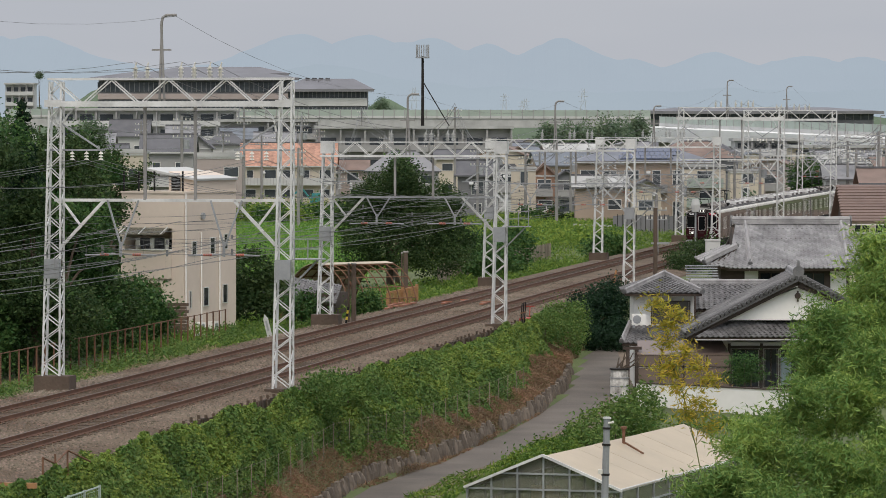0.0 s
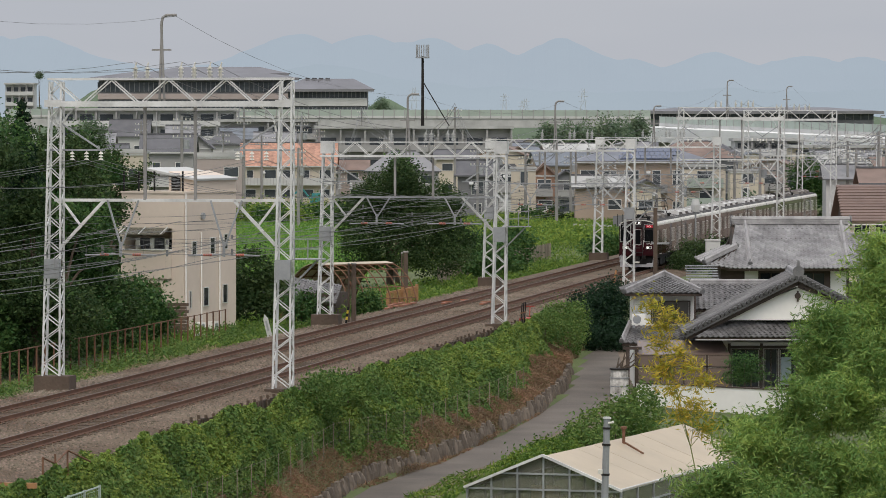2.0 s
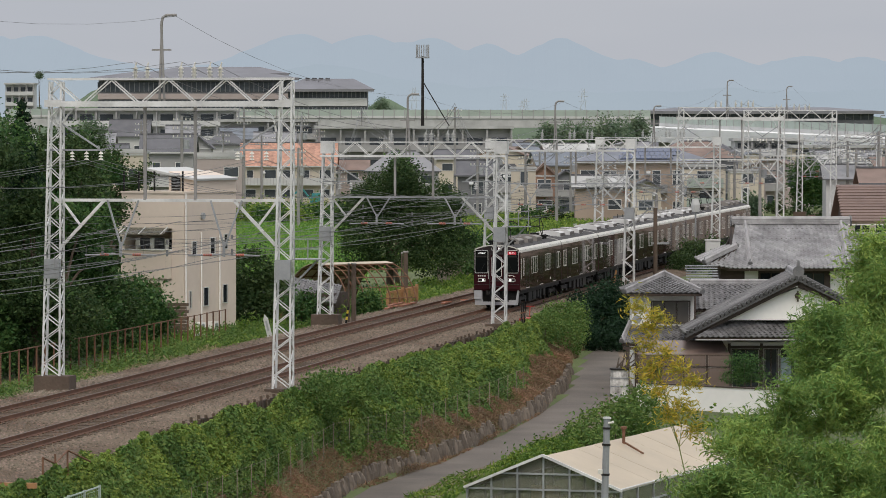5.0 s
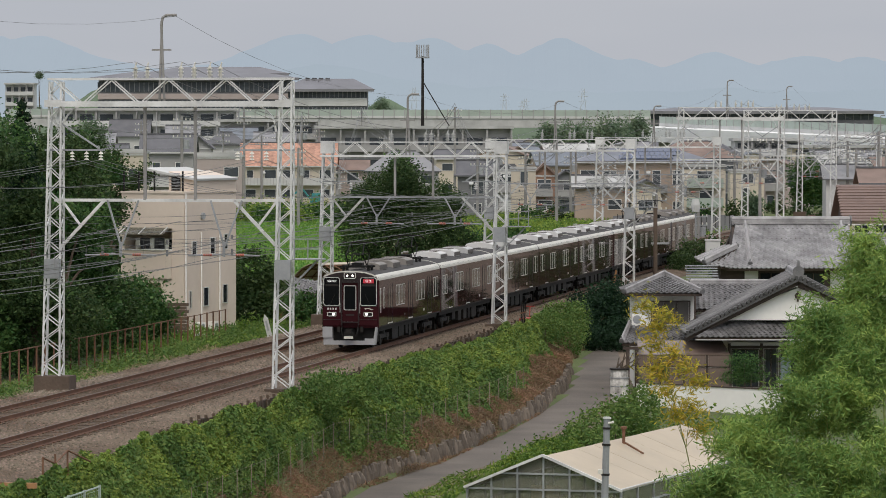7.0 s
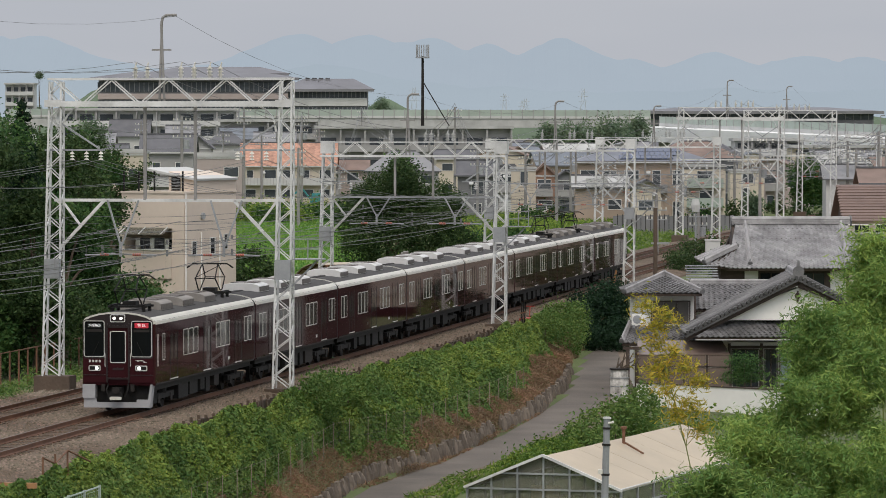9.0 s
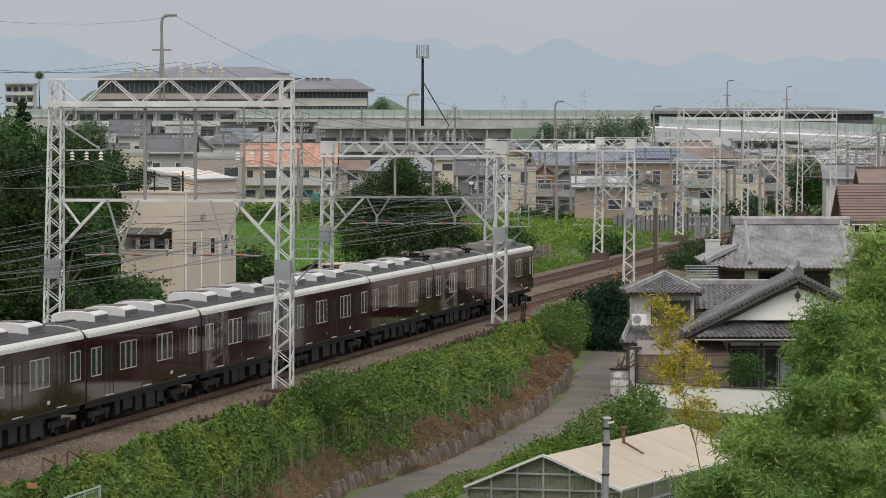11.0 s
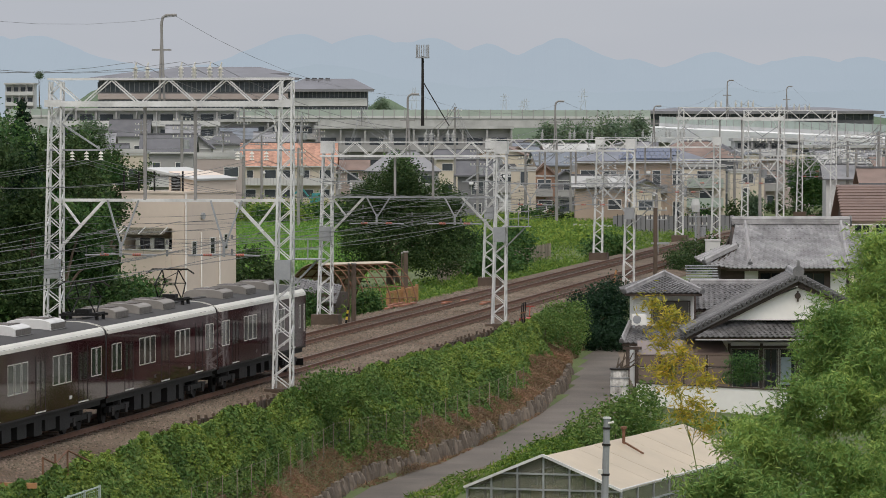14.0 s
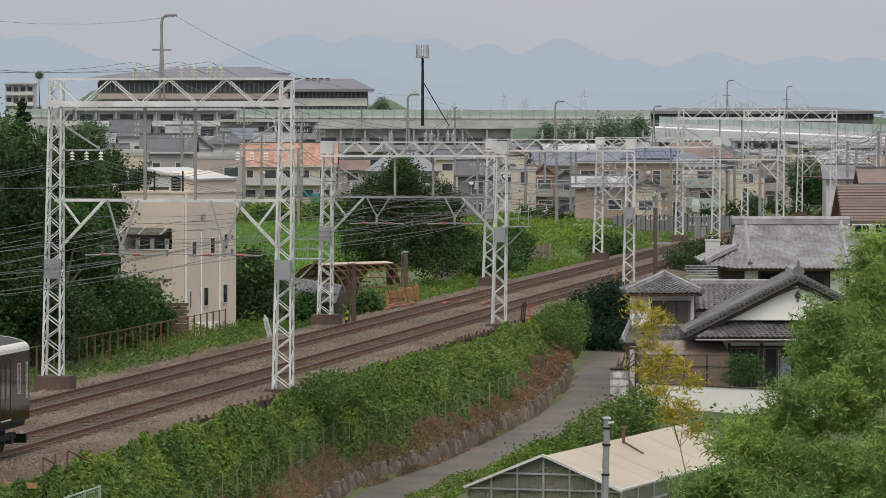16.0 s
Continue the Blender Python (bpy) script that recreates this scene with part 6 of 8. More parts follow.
def arena():
    """Large institute with broad dark eaves and bands of windows."""
    def tier(px0, px1, top, eave, bands, y, label, n):
        k = y / 7911
        x0, x1 = (px0 - 784) * k, (px1 - 784) * k
        zt, ze = 10.45 - (top - 229) * k, 10.45 - (eave - 229) * k
        th = thing("institute_building", pose((x0 + x1) / 2, y, -1.05), label, "building")
        a, d = (x1 - x0) / 2, 30
        h = ze + 1.05
        part("wall", Shape().box(-a * 0.96, a * 0.96, 0, d, 0, h), M["t_slate"], th)
        r = a * 0.62
        part("roof", Shape().add([(-a - 2, -2.5, h), (a + 2, -2.5, h), (a + 2, d + 2, h), (-a - 2, d + 2, h), (-r, d * 0.4, h + zt - ze), (r, d * 0.4, h + zt - ze)], [(0, 1, 5, 4), (1, 2, 5), (2, 3, 4, 5), (3, 0, 4), (0, 3, 2, 1)]), M["r_slate"], th, "broad dark hipped roof")
        part("fascia", Shape().box(-a - 2, a + 2, -2.6, -2.4, h - 0.9, h), M["t_slate"], th)
        for p0, p1, m in bands:
            z0, z1 = 11.5 - (p1 - 229) * k, 11.5 - (p0 - 229) * k
            part("band", Shape().box(-a * 0.97, a * 0.97, -0.6 if m == "t_white" else -0.3, 0, z0, z1), M[m], th)
            if m == "t_glass":
                for i in range(n):
                    x = -a * 0.96 + 2 * a * 0.96 * (i + 0.5) / n
                    part("mullion", Shape().box(x - 0.14, x + 0.14, -0.45, 0, z0, z1), M["t_slate"], th)
        return th
    tier(168, 520, 126, 138, [(146, 163, "t_glass"), (166, 176, "t_rose"), (178, 192, "t_glass")], 1560, "broad institute building with dark eaves and glass bands", 40)
    tier(268, 502, 118, 130, [(133, 140, "t_glass")], 1575, "upper storey of an institute with a dark hipped roof", 24)
    tier(508, 652, 139, 158, [(161, 173, "t_glass"), (174, 188, "t_white"), (190, 197, "t_glass")], 1520, "round-cornered institute wing with a white band", 18)
    for i in range(4):
        k = 1500 / 7911
        ob = thing("roof_vent", pose((540 + i * 12 - 784) * k, 1530, 10.45 - (146 - 229) * k), "small dark roof vent on the institute", "roof vent")
        part("case", Shape().box(-0.7, 0.7, -0.5, 0.5, 0, 1.6), M["t_slate"], ob)
        part("hood", Shape().box(-0.85, 0.85, -0.6, 0.6, 1.6, 1.8), M["r_dark"], ob)
    tier(1128, 1552, 190, 197, [(199, 212, "t_glass"), (213, 222, "t_slate")], 1420, "long low dark building behind the viaduct", 30)


arena()


def mast():
    y = 930
    k = y / 7911
    th = thing("phone_mast", pose((748 - 784) * k, y, -1), "dark steel telephone mast with a ring of antennas", "mast")
    top = 10.45 - (100 - 229) * k + 1
    part("pole", Shape().tube((0, 0, 0), (0, 0, top), 0.42, 10, 0.26), M["under_grey"], th)
    part("platform", Shape().tube((0, 0, top - 0.4), (0, 0, top - 0.1), 1.5, 12), M["galv"], th)
    part("brace", Shape().tube((0.2, 0, top - 5.5), (5.6, 0, 12.0), 0.12, 6), M["under_grey"], th)
    for i in range(8):
        a = i * math.pi / 4 + 0.2
        part("antenna", Shape().box(1.3 * math.cos(a) - 0.11, 1.3 * math.cos(a) + 0.11, 1.3 * math.sin(a) - 0.08, 1.3 * math.sin(a) + 0.08, top - 0.1, top + 2.4), M["galv"], th)


mast()


def pylon(px, top, y):
    k = y / 7911
    h = 11.45 - (top - 229) * k
    th = thing("pylon", pose((px - 784) * k, y, -1), "distant grey lattice power pylon", "pylon", "power pylons")
    sh = Shape()
    for s in (-1, 1):
        sh.beam((s * h * 0.09, 0, 0), (s * h * 0.02, 0, h), 0.35)
    for i in range(6):
        w0, w1 = h * (0.09 - 0.07 * i / 6), h * (0.09 - 0.07 * (i + 1) / 6)
        sh.beam((-w0, 0, h * i / 6), (w1, 0, h * (i + 1) / 6), 0.22).beam((w0, 0, h * i / 6), (-w1, 0, h * (i + 1) / 6), 0.22)
    part("tower", sh, M["pylon"], th)
    for z in (0.78, 0.86, 0.94):
        part("cross_arm", Shape().beam((-h * 0.09, 0, h * z), (h * 0.09, 0, h * z), 0.3), M["pylon"], th)


for a in ((1032, 157, 3000), (893, 166, 3200), (930, 175, 3300), (924, 178, 3400), (733, 155, 3000)):
    pylon(*a)


def utility_pole(px, base, top, y, seed):
    k = y / 7911
    x = (px - 784) * k
    h = 11.45 - (top - 229) * k
    th = thing("utility_pole", pose(x, y, -1.0), "concrete utility pole with cross arms and insulators", "utility pole", "utility poles")
    rng = random.Random(seed)
    part("pole", Shape().tube((0, 0, 0), (0, 0, h), 0.2, 8, 0.13), M["galv_pole"], th)
    for j in range(rng.choice((2, 3))):
        z = h - 0.5 - j * 0.8
        part("cross_arm", Shape().box(-0.9, 0.9, -0.15, -0.07, z - 0.05, z + 0.05), M["galv"], th)
        for q in (-0.8, -0.4, 0.4, 0.8):
            part("insulator", Shape().tube((q, -0.11, z + 0.05), (q, -0.11, z + 0.25), 0.06, 6), M["ivory"], th)
    if rng.random() < 0.4:
        part("transformer", Shape().tube((0.42, 0, h - 3.2), (0.42, 0, h - 2.3), 0.3, 10), M["galv"], th)
    return (x, y, h - 1)


PLIST = [(432, 190, 560), (534, 205, 600), (528, 262, 520), (640, 195, 820), (805, 190, 560), (880, 250, 590), (930, 262, 560), (985, 250, 520), (1010, 262, 600), (322, 205, 430), (463, 240, 640), (1065, 300, 640), (1162, 345, 380), (1345, 262, 480), (1500, 250, 520), (1480, 245, 560), (1555, 232, 470), (1530, 280, 600), (1410, 270, 600), (160, 235, 430), (720, 300, 640), (1130, 300, 560), (1236, 360, 430), (1205, 300, 520), (600, 300, 660), (250, 215, 640), (345, 225, 700), (395, 235, 600), (490, 232, 760), (565, 228, 700), (680, 240, 720), (760, 236, 680), (845, 262, 540), (955, 270, 640), (1040, 262, 580), (1090, 255, 660), (1180, 270, 600), (1255, 262, 640), (1300, 268, 560), (1375, 262, 540), (1440, 258, 620), (1515, 262, 440), (1568, 240, 500)]
TIPS = [utility_pole(px, 0, top, y, 400 + i) for i, (px, top, y) in enumerate(PLIST)]


def street_wires():
    th = thing("street_wires", pose(0, 0, 0), "black overhead wires between utility poles", "wires", kind="stuff")
    order = sorted(TIPS)
    sh = Shape()
    for (x0, y0, z0), (x1, y1, z1) in zip(order, order[1:]):
        if abs(y0 - y1) > 260:
            continue
        for dz in (0.0, 0.5, -1.2):
            a, b = Vector((x0, y0, z0 + dz)), Vector((x1, y1, z1 + dz))
            prev = a
            for i in range(1, 7):
                q = i / 6
                c = a.lerp(b, q) - Vector((0, 0, 4 * q * (1 - q) * 0.7))
                sh.tube(prev, c, 0.028, 4)
                prev = c
    part("wire", sh, M["wire"], th)["kind"] = "stuff"


street_wires()

# van parked before the houses
def van():
    y = 572
    th = thing("van", pose(12.51, y, -0.95, 0, 0, 8), "white van parked before the houses", "car")
    o = [(-0.86, 0.35), (0.86, 0.35), (0.88, 1.0), (0.74, 1.85), (-0.74, 1.85), (-0.88, 1.0)]
    part("body", loft_y([(0, scaled2(o, 0.96)), (0.25, o), (3.9, o), (4.1, scaled2(o, 0.96))]), M["t_white"], th)
    part("windscreen", Shape().prism([(-0.72, 1.05), (0.72, 1.05), (0.62, 1.7), (-0.62, 1.7)], "y", -0.03, 0.1), M["t_glass"], th)
    for s in (-1, 1):
        part("headlight", Shape().box(s * 0.68 - 0.13, s * 0.68 + 0.13, -0.05, 0.05, 0.72, 0.9), M["alu"], th)
        for yy in (0.7, 3.3):
            part("wheel", Shape().tube((s * 0.72, yy, 0.32), (s * 0.9, yy, 0.32), 0.32, 14), M["under"], th)
    part("bumper", Shape().box(-0.82, 0.82, -0.08, 0.05, 0.38, 0.6), M["galv"], th)


def scaled2(o, k):
    return [(x * k, 1.1 + (z - 1.1) * k) for x, z in o]


def loft_y(secs):
    sh = Shape()
    n = len(secs[0][1])
    for y, o in secs:
        sh.v += [(x, y, z) for x, z in o]
    for i in range(len(secs) - 1):
        sh.f += [(i * n + j, i * n + (j + 1) % n, (i + 1) * n + (j + 1) % n, (i + 1) * n + j) for j in range(n)]
    sh.f += [tuple(range(n)), tuple(range((len(secs) - 1) * n, len(secs) * n))]
    return sh


van()
strip("road", M["concrete"], [((8.3, 560, -0.93), (24.04, 560, -0.93)), ((8.39, 582, -0.93), (24.29, 582, -0.93))], "pale street before the houses", "road")
gr = thing("guard_rail", pose(0, 0, 0), "white guard rail along the far street", "guard rail")
part("rail", Shape().beam((14.6, 500, -0.35), (19.03, 492, -0.35), 0.1, 0.45), M["t_white"], gr)
for i in range(5):
    xx = lerp(14.6, 19.03, i / 4)
    part("post", Shape().box(xx - 0.06, xx + 0.06, 498, 498.1, -1.1, -0.2), M["t_grey"], gr)


# hazy mountains along the horizon
def mountains(name, y, peaks, base, material, seed):
    sh = Shape()
    k = y / 7911
    n = 260
    for i in range(n + 1):
        px = -700 + 2970 * i / n
        h = base
        for c, t, w in peaks:
            d = abs(px - c) / w
            h = max(h, base + (t - base) * (1 / (1 + d * d * 1.4)) if t > base else h)
        h += 6 * noise.noise(Vector((px * 0.011, seed, 0))) + 2.6 * noise.noise(Vector((px * 0.05, seed, 1)))
        x = (px - 784) * k
        for q, dy in ((0, 0), (0.5, 60), (1, 200)):
            sh.v.append((x, y + dy, lerp(-2, 10.45 + h * k, q) + (4 * noise.noise(Vector((px * 0.03, q * 5, seed))) if 0 < q < 1 else 0)))
    sh.f = [(i * 3 + j, i * 3 + 3 + j, i * 3 + 4 + j, i * 3 + 1 + j) for i in range(n) for j in range(2)]
    tagged(part(name, sh, M[material]), "hazy blue-grey mountain ridge on the horizon", "mountains", kind="structure")


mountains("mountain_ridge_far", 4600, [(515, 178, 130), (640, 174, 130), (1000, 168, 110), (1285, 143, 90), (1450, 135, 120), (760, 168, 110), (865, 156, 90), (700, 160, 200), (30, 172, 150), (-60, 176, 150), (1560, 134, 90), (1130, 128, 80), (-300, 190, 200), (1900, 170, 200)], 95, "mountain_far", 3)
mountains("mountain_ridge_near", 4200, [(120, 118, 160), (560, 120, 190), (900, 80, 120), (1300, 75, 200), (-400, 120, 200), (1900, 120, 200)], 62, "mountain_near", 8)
mountains("wooded_hill", 2500, [(675, 60, 45), (130, 78, 60), (250, 70, 60)], 22, "hill", 12)


# ---------------------------------------------------------------- overhead line
def line_wires():
    th = thing("overhead_wires", pose(0, 0, 0), "overhead contact wires and feeders strung between the gantries", "wires", kind="stuff")
    gs = [-43.5] + GANTRY_S

    def top_of(k):
        return 12.5 if k in (0, 1, 5, 6) else 9.75

    def span(sh, s0, s1, o0, o1, z0, z1, sag, r, n=8):
        prev = None
        for i in range(n + 1):
            q = i / n
            p = track(lerp(s0, s1, q), lerp(o0, o1, q), lerp(z0, z1, q) - 4 * q * (1 - q) * sag)[0]
            if prev is not None:
                sh.tube(prev, p, r, 4)
            prev = p

    for c in (0.0, -4.4):
        contact, mess = Shape(), Shape()
        for k, (a, b) in enumerate(zip(gs, gs[1:])):
            st = 0.2 if k % 2 else -0.2
            span(contact, a, b, c + st, c - st, 5.08, 5.08, 0.0, 0.009)
            span(contact, a, b, c + st + 0.12, c - st + 0.12, 5.12, 5.12, 0.0, 0.008)
            span(mess, a, b, c + st, c - st, 5.95, 5.95, 0.5, 0.009)
            for j in range(1, 12):
                q = j / 12
                p = track(lerp(a, b, q), c + lerp(st, -st, q), 0)[0]
                zt = 5.95 - 4 * q * (1 - q) * 0.5
                mess.tube(p + Vector((0, 0, 5.09)), p + Vector((0, 0, zt)), 0.005, 3)
        part("contact_wire", contact, M["wire"], th)["kind"] = "stuff"
        part("messenger_wire", mess, M["wire"], th)["kind"] = "stuff"
    feed = Shape()
    for k, (a, b) in enumerate(zip(gs, gs[1:])):
        for o, dz in ((-6.05, -3.3), (-5.45, -3.3), (-4.85, -3.3), (2.05, -3.3), (1.45, -3.3)):
            za = top_of(k) + dz if top_of(k) > 11 else top_of(k) - 2.85
            zb = top_of(k + 1) + dz if top_of(k + 1) > 11 else top_of(k + 1) - 2.85
            span(feed, a, b, o, o, za, zb, 0.7, 0.011)
        for o in (-3.4, -1.5, -0.3):
            span(feed, a, b, o, o, top_of(k) + 0.7, top_of(k + 1) + 0.7, 0.8, 0.011)
        for o, z in ((-6.4, 6.2), (-6.2, 6.6), (-5.6, 6.9), (-3.0, 6.6), (-1.2, 6.7), (2.3, 6.3), (-5.0, 5.7), (-4.2, 6.3), (-2.4, 5.8), (0.9, 6.0), (1.6, 5.6), (-6.0, 5.5)):
            span(feed, a, b, o, o + (0.3 if k % 2 else -0.3), z, z, 0.45, 0.012)
        span(feed, a, b, -1.7, -1.7, top_of(k) + 2.55, top_of(k + 1) + 2.55, 0.9, 0.007)
    part("feeder", feed, M["wire"], th)["kind"] = "stuff"
    # cross-span wires with small insulators
    for k in range(4):
        cs = Shape()
        g = on_track(GANTRY_S[k])
        for za, zb, sag in ((6.9, 6.6, 0.9), (5.9, 5.7, 0.35), (5.5, 5.5, 0.15)):
            prev = None
            for i in range(11):
                q = i / 10
                p = g @ Vector((lerp(-6.5, 2.5, q), -0.4, lerp(za, zb, q) - 4 * q * (1 - q) * sag))
                if prev is not None:
                    cs.tube(prev, p, 0.009, 4)
                if i in (2, 5, 8):
                    cs.tube(p - Vector((0, 0, 0.08)), p + Vector((0, 0, 0.08)), 0.05, 6)
                prev = p
        part("cross_span", cs, M["wire"], th)["kind"] = "stuff"


line_wires()


# ---------------------------------------------------------------- small things beside the tracks
def sundries():
    # timber barrier and planks beside the far track
    m = on_track(115.64, -8.6, -0.55)
    b = thing("timber_barrier", m, "orange-brown timber barrier with upright slats", "barrier")
    for z in (0.15, 0.95):
        part("rail", Shape().box(-0.05, 0.05, -5.5, 5.5, z - 0.06, z + 0.06), M["wood_orange"], b)
    for i in range(24):
        part("slat", Shape().box(0.05, 0.09, -5.4 + i * 0.46, -5.28 + i * 0.46, 0.05, 1.0), M["wood_orange"], b)
    for y in (-5.5, 0.0, 5.5):
        part("post", Shape().box(-0.09, 0.09, y - 0.09, y + 0.09, -0.2, 1.1), M["wood_orange"], b)
    for i, (s, o, l) in enumerate(((102, -7.0, 4.0), (105.5, -7.35, 5.5), (106.5, -6.75, 5.0), (108.5, -4.7, 3.0), (112.6, -4.2, 2.6), (108.5, -2.3, 3.4))):
        p = thing("plank", on_track(s, o, -0.2 + 0.04 * (i % 2)), "reddish weathered plank lying on the ballast", "plank", "loose planks")
        part("board", Shape().box(-0.12, 0.12, -l / 2, l / 2, 0.0, 0.09), M["plank"], p)
        part("batten", Shape().box(-0.3, 0.3, -0.05, 0.05, 0.09, 0.14), M["plank"], p)
    # arched frame shelter and low tiled shed
    a = thing("arched_shelter", pose(-7.69, 274, -1, 0, 0, -48) @ Matrix.Scale(1.12, 4), "arched frame shelter of rusty pipes with worn beige sheet", "shelter")
    hoop = [(2.6 * math.cos(q), 2.55 * math.sin(q)) for q in [i * math.pi / 12 for i in range(13)]]
    for i in range(9):
        y = i * 0.62
        part("hoop", Shape().path([(x, y, z + 0.3) for x, z in hoop], 0.035, 5), M["rust"], a)
    for x, z in hoop[1:-1:1]:
        part("purlin", Shape().tube((x, 0, z + 0.3), (x, 5.0, z + 0.3), 0.03, 5), M["rust"], a)
    for (x0, z0), (x1, z1) in zip(hoop[5:], hoop[6:]):
        part("sheet", Shape().slab([(x0 * 1.02, -0.1, z0 + 0.36), (x1 * 1.02, -0.1, z1 + 0.36), (x1 * 1.02, 5.0, z1 + 0.36), (x0 * 1.02, 5.0, z0 + 0.36)], 0.02), M["plastic_sheet"], a, "torn beige plastic sheet")
    s = thing("shed", pose(-8.44, 266, -1, 0, 0, -15), "low shed with grey tiled roof and rusty stack of sheets", "shed")
    part("wall", Shape().box(-2.0, 2.0, 0, 3, 0, 1.7), M["dark_wood"], s)
    tiles("roof_slope", (-2.3, -0.5, 1.6), (2.3, -0.5, 1.1), (2.0, 1.8, 2.1), (-2.3, 1.8, 2.7), s, M["tile_front"])
    part("panel", Shape().box(-1.9, 0.8, -0.06, -0.01, 0.5, 1.3), M["t_cream"], s)
    for i in range(6):
        part("rusty_sheet", Shape().box(-2.0 + i * 0.4, -1.65 + i * 0.4, -0.5, -0.35, 0.1, 1.0), M["rust"], s)
    # posts beside the track
    for px, top, y, r in ((626, 468, 247, 0.14), (617, 468, 247, 0.06), (718, 447, 290, 0.16), (711, 449, 290, 0.06), (1160, 368, 318, 0.16)):
        k = y / 7911
        p = thing("concrete_post", pose((px - 784) * k, y, -0.9), "weathered concrete post beside the track", "post", "trackside posts")
        h = 11.35 - (top - 229) * k
        part("shaft", Shape().tube((0, 0, 0), (0, 0, h), r, 8, r * 0.9), M["stone_brown"], p)
        part("cap", Shape().tube((0, 0, h), (0, 0, h + 0.08), r * 1.1, 8), M["concrete"], p)
        if px == 1160:
            part("arm", Shape().box(-0.3, 1.0, -0.08, 0.0, h - 2.6, h - 2.45), M["galv"], p)
    st = thing("striped_guard", pose(-5.42, 245, -0.9, 0, 8, 0), "yellow and black striped wire guard", "wire guard")
    for i in range(9):
        part("stripe", Shape().tube((0, 0, i * 0.18), (0, 0, i * 0.18 + 0.18), 0.06, 8), M["hazard_yellow"] if i % 2 else M["under"], st)
    for px, py, y in ((1086, 502, 305),):
        k = y / 7911
        g = thing("guy_guard", pose((px - 784) * k, y, 10.45 - (py - 229) * k, 0, 12, 0), "orange guard sleeve on a guy wire", "wire guard")
        part("sleeve", Shape().tube((0, 0, 0), (0, 0, 0.95), 0.07, 8), M["wood_orange"], g)
        part("wire", Shape().tube((0, 0, 0.95), (0.9, 0, 8.0), 0.014, 4).tube((0, 0, 0), (-1.7, -20, -4.2), 0.014, 4), M["wire"], g)
    # white marker board
    mk = thing("marker_post", on_track(70.2, -8.1, -0.5) @ pose(0, 0, 0, 0, -14, 0), "white pointed marker board beside the track", "marker post")
    part("board", Shape().prism([(-0.13, 0), (0.13, 0), (0.13, 1.0), (0, 1.25), (-0.13, 1.0)], "y", -0.03, 0.03), M["t_white"], mk)
    part("mark", Shape().box(-0.05, 0.05, -0.036, -0.03, 0.35, 0.9), M["galv"], mk)
    # white equipment box and lamp-like signal beside the track
    w = thing("equipment_box", pose(20.42, 338, 1.56), "white relay box beside the track", "equipment box")
    part("case", Shape().box(-0.55, 0.55, 0, 0.6, -1.5, 0.45), M["t_white"], w)
    part("lid", Shape().box(-0.6, 0.6, -0.05, 0.65, 0.45, 0.55), M["t_white"], w)
    lp = thing("signal_back", pose(19.89, 352, -0.8), "pale oval signal housing on a slim post", "signal")
    part("post", Shape().tube((0, 0, 0), (0, 0, 5.0), 0.07, 8), M["galv"], lp)
    part("head", Shape().tube((0, 0, 4.75), (0, 0, 5.3), 0.3, 10, 0.36).tube((0, 0, 5.3), (0, 0, 5.75), 0.36, 10, 0.24), M["t_white"], lp)
    # switch frame on the right mast of the nearest gantry
    for k in (0, 1, 2):
        g = on_track(GANTRY_S[k])
        wf = thing("work_platform", g @ pose(3.2, -0.1, 5.15), "small grey steel work platform fixed to the gantry mast", "platform", "mast platforms")
        part("floor", Shape().box(0, 1.25, -0.4, 0.4, 0, 0.05), M["galv"], wf)
        for x in (0.1, 0.65, 1.2):
            part("rail_post", Shape().box(x - 0.02, x + 0.02, -0.4, -0.36, 0, 0.85), M["galv"], wf)
        for z in (0.45, 0.85):
            part("rail", Shape().box(0.05, 1.25, -0.4, -0.37, z - 0.02, z + 0.02), M["galv"], wf)
        part("brace", Shape().beam((-0.1, 0, -1.1), (1.0, 0, 0), 0.07), M["galv"], wf)
    # rusty handrail and timber at the near shoulder
    h = thing("handrail", on_track(-25.2, 3.9, -0.7), "rusty pipe handrail at the edge of the bank", "handrail")
    for y in (-1.6, 0.0, 1.6):
        part("post", Shape().tube((0, y, 0), (0, y, 1.05), 0.035, 6), M["rust"], h)
    part("rail", Shape().path([(0, -1.6, 1.05), (0, 0, 0.75), (0, 1.6, 1.05), (0.4, 3.0, 0.6)], 0.03, 6), M["rust"], h)
    hb = thing("timber", on_track(-29.17, 3.3, -0.4), "orange timber baulk at the edge of the ballast", "timber")
    part("baulk", Shape().box(-1.4, 1.0, -0.1, 0.1, 0, 0.16), M["wood_orange"], hb)
    part("strap", Shape().box(-0.2, 0.0, -0.11, 0.11, 0.155, 0.175), M["rust"], hb)
    # red tool and dark stakes near the second gantry
    rb = thing("trolley", on_track(85.67, 3.4, -0.35), "red hand trolley with white wheel beside the track", "trolley")
    part("bed", Shape().box(-0.3, 0.3, -1.0, 1.0, 0.2, 0.32), M["red"], rb)
    part("handle", Shape().path([(0, 1.0, 0.3), (0, 1.3, 0.9)], 0.03).path([(-0.25, 1.3, 0.9), (0.25, 1.3, 0.9)], 0.03), M["red"], rb)
    for y in (-0.8, 0.8):
        part("wheel", Shape().tube((-0.2, y, 0.12), (0.2, y, 0.12), 0.12, 10), M["t_white"], rb)
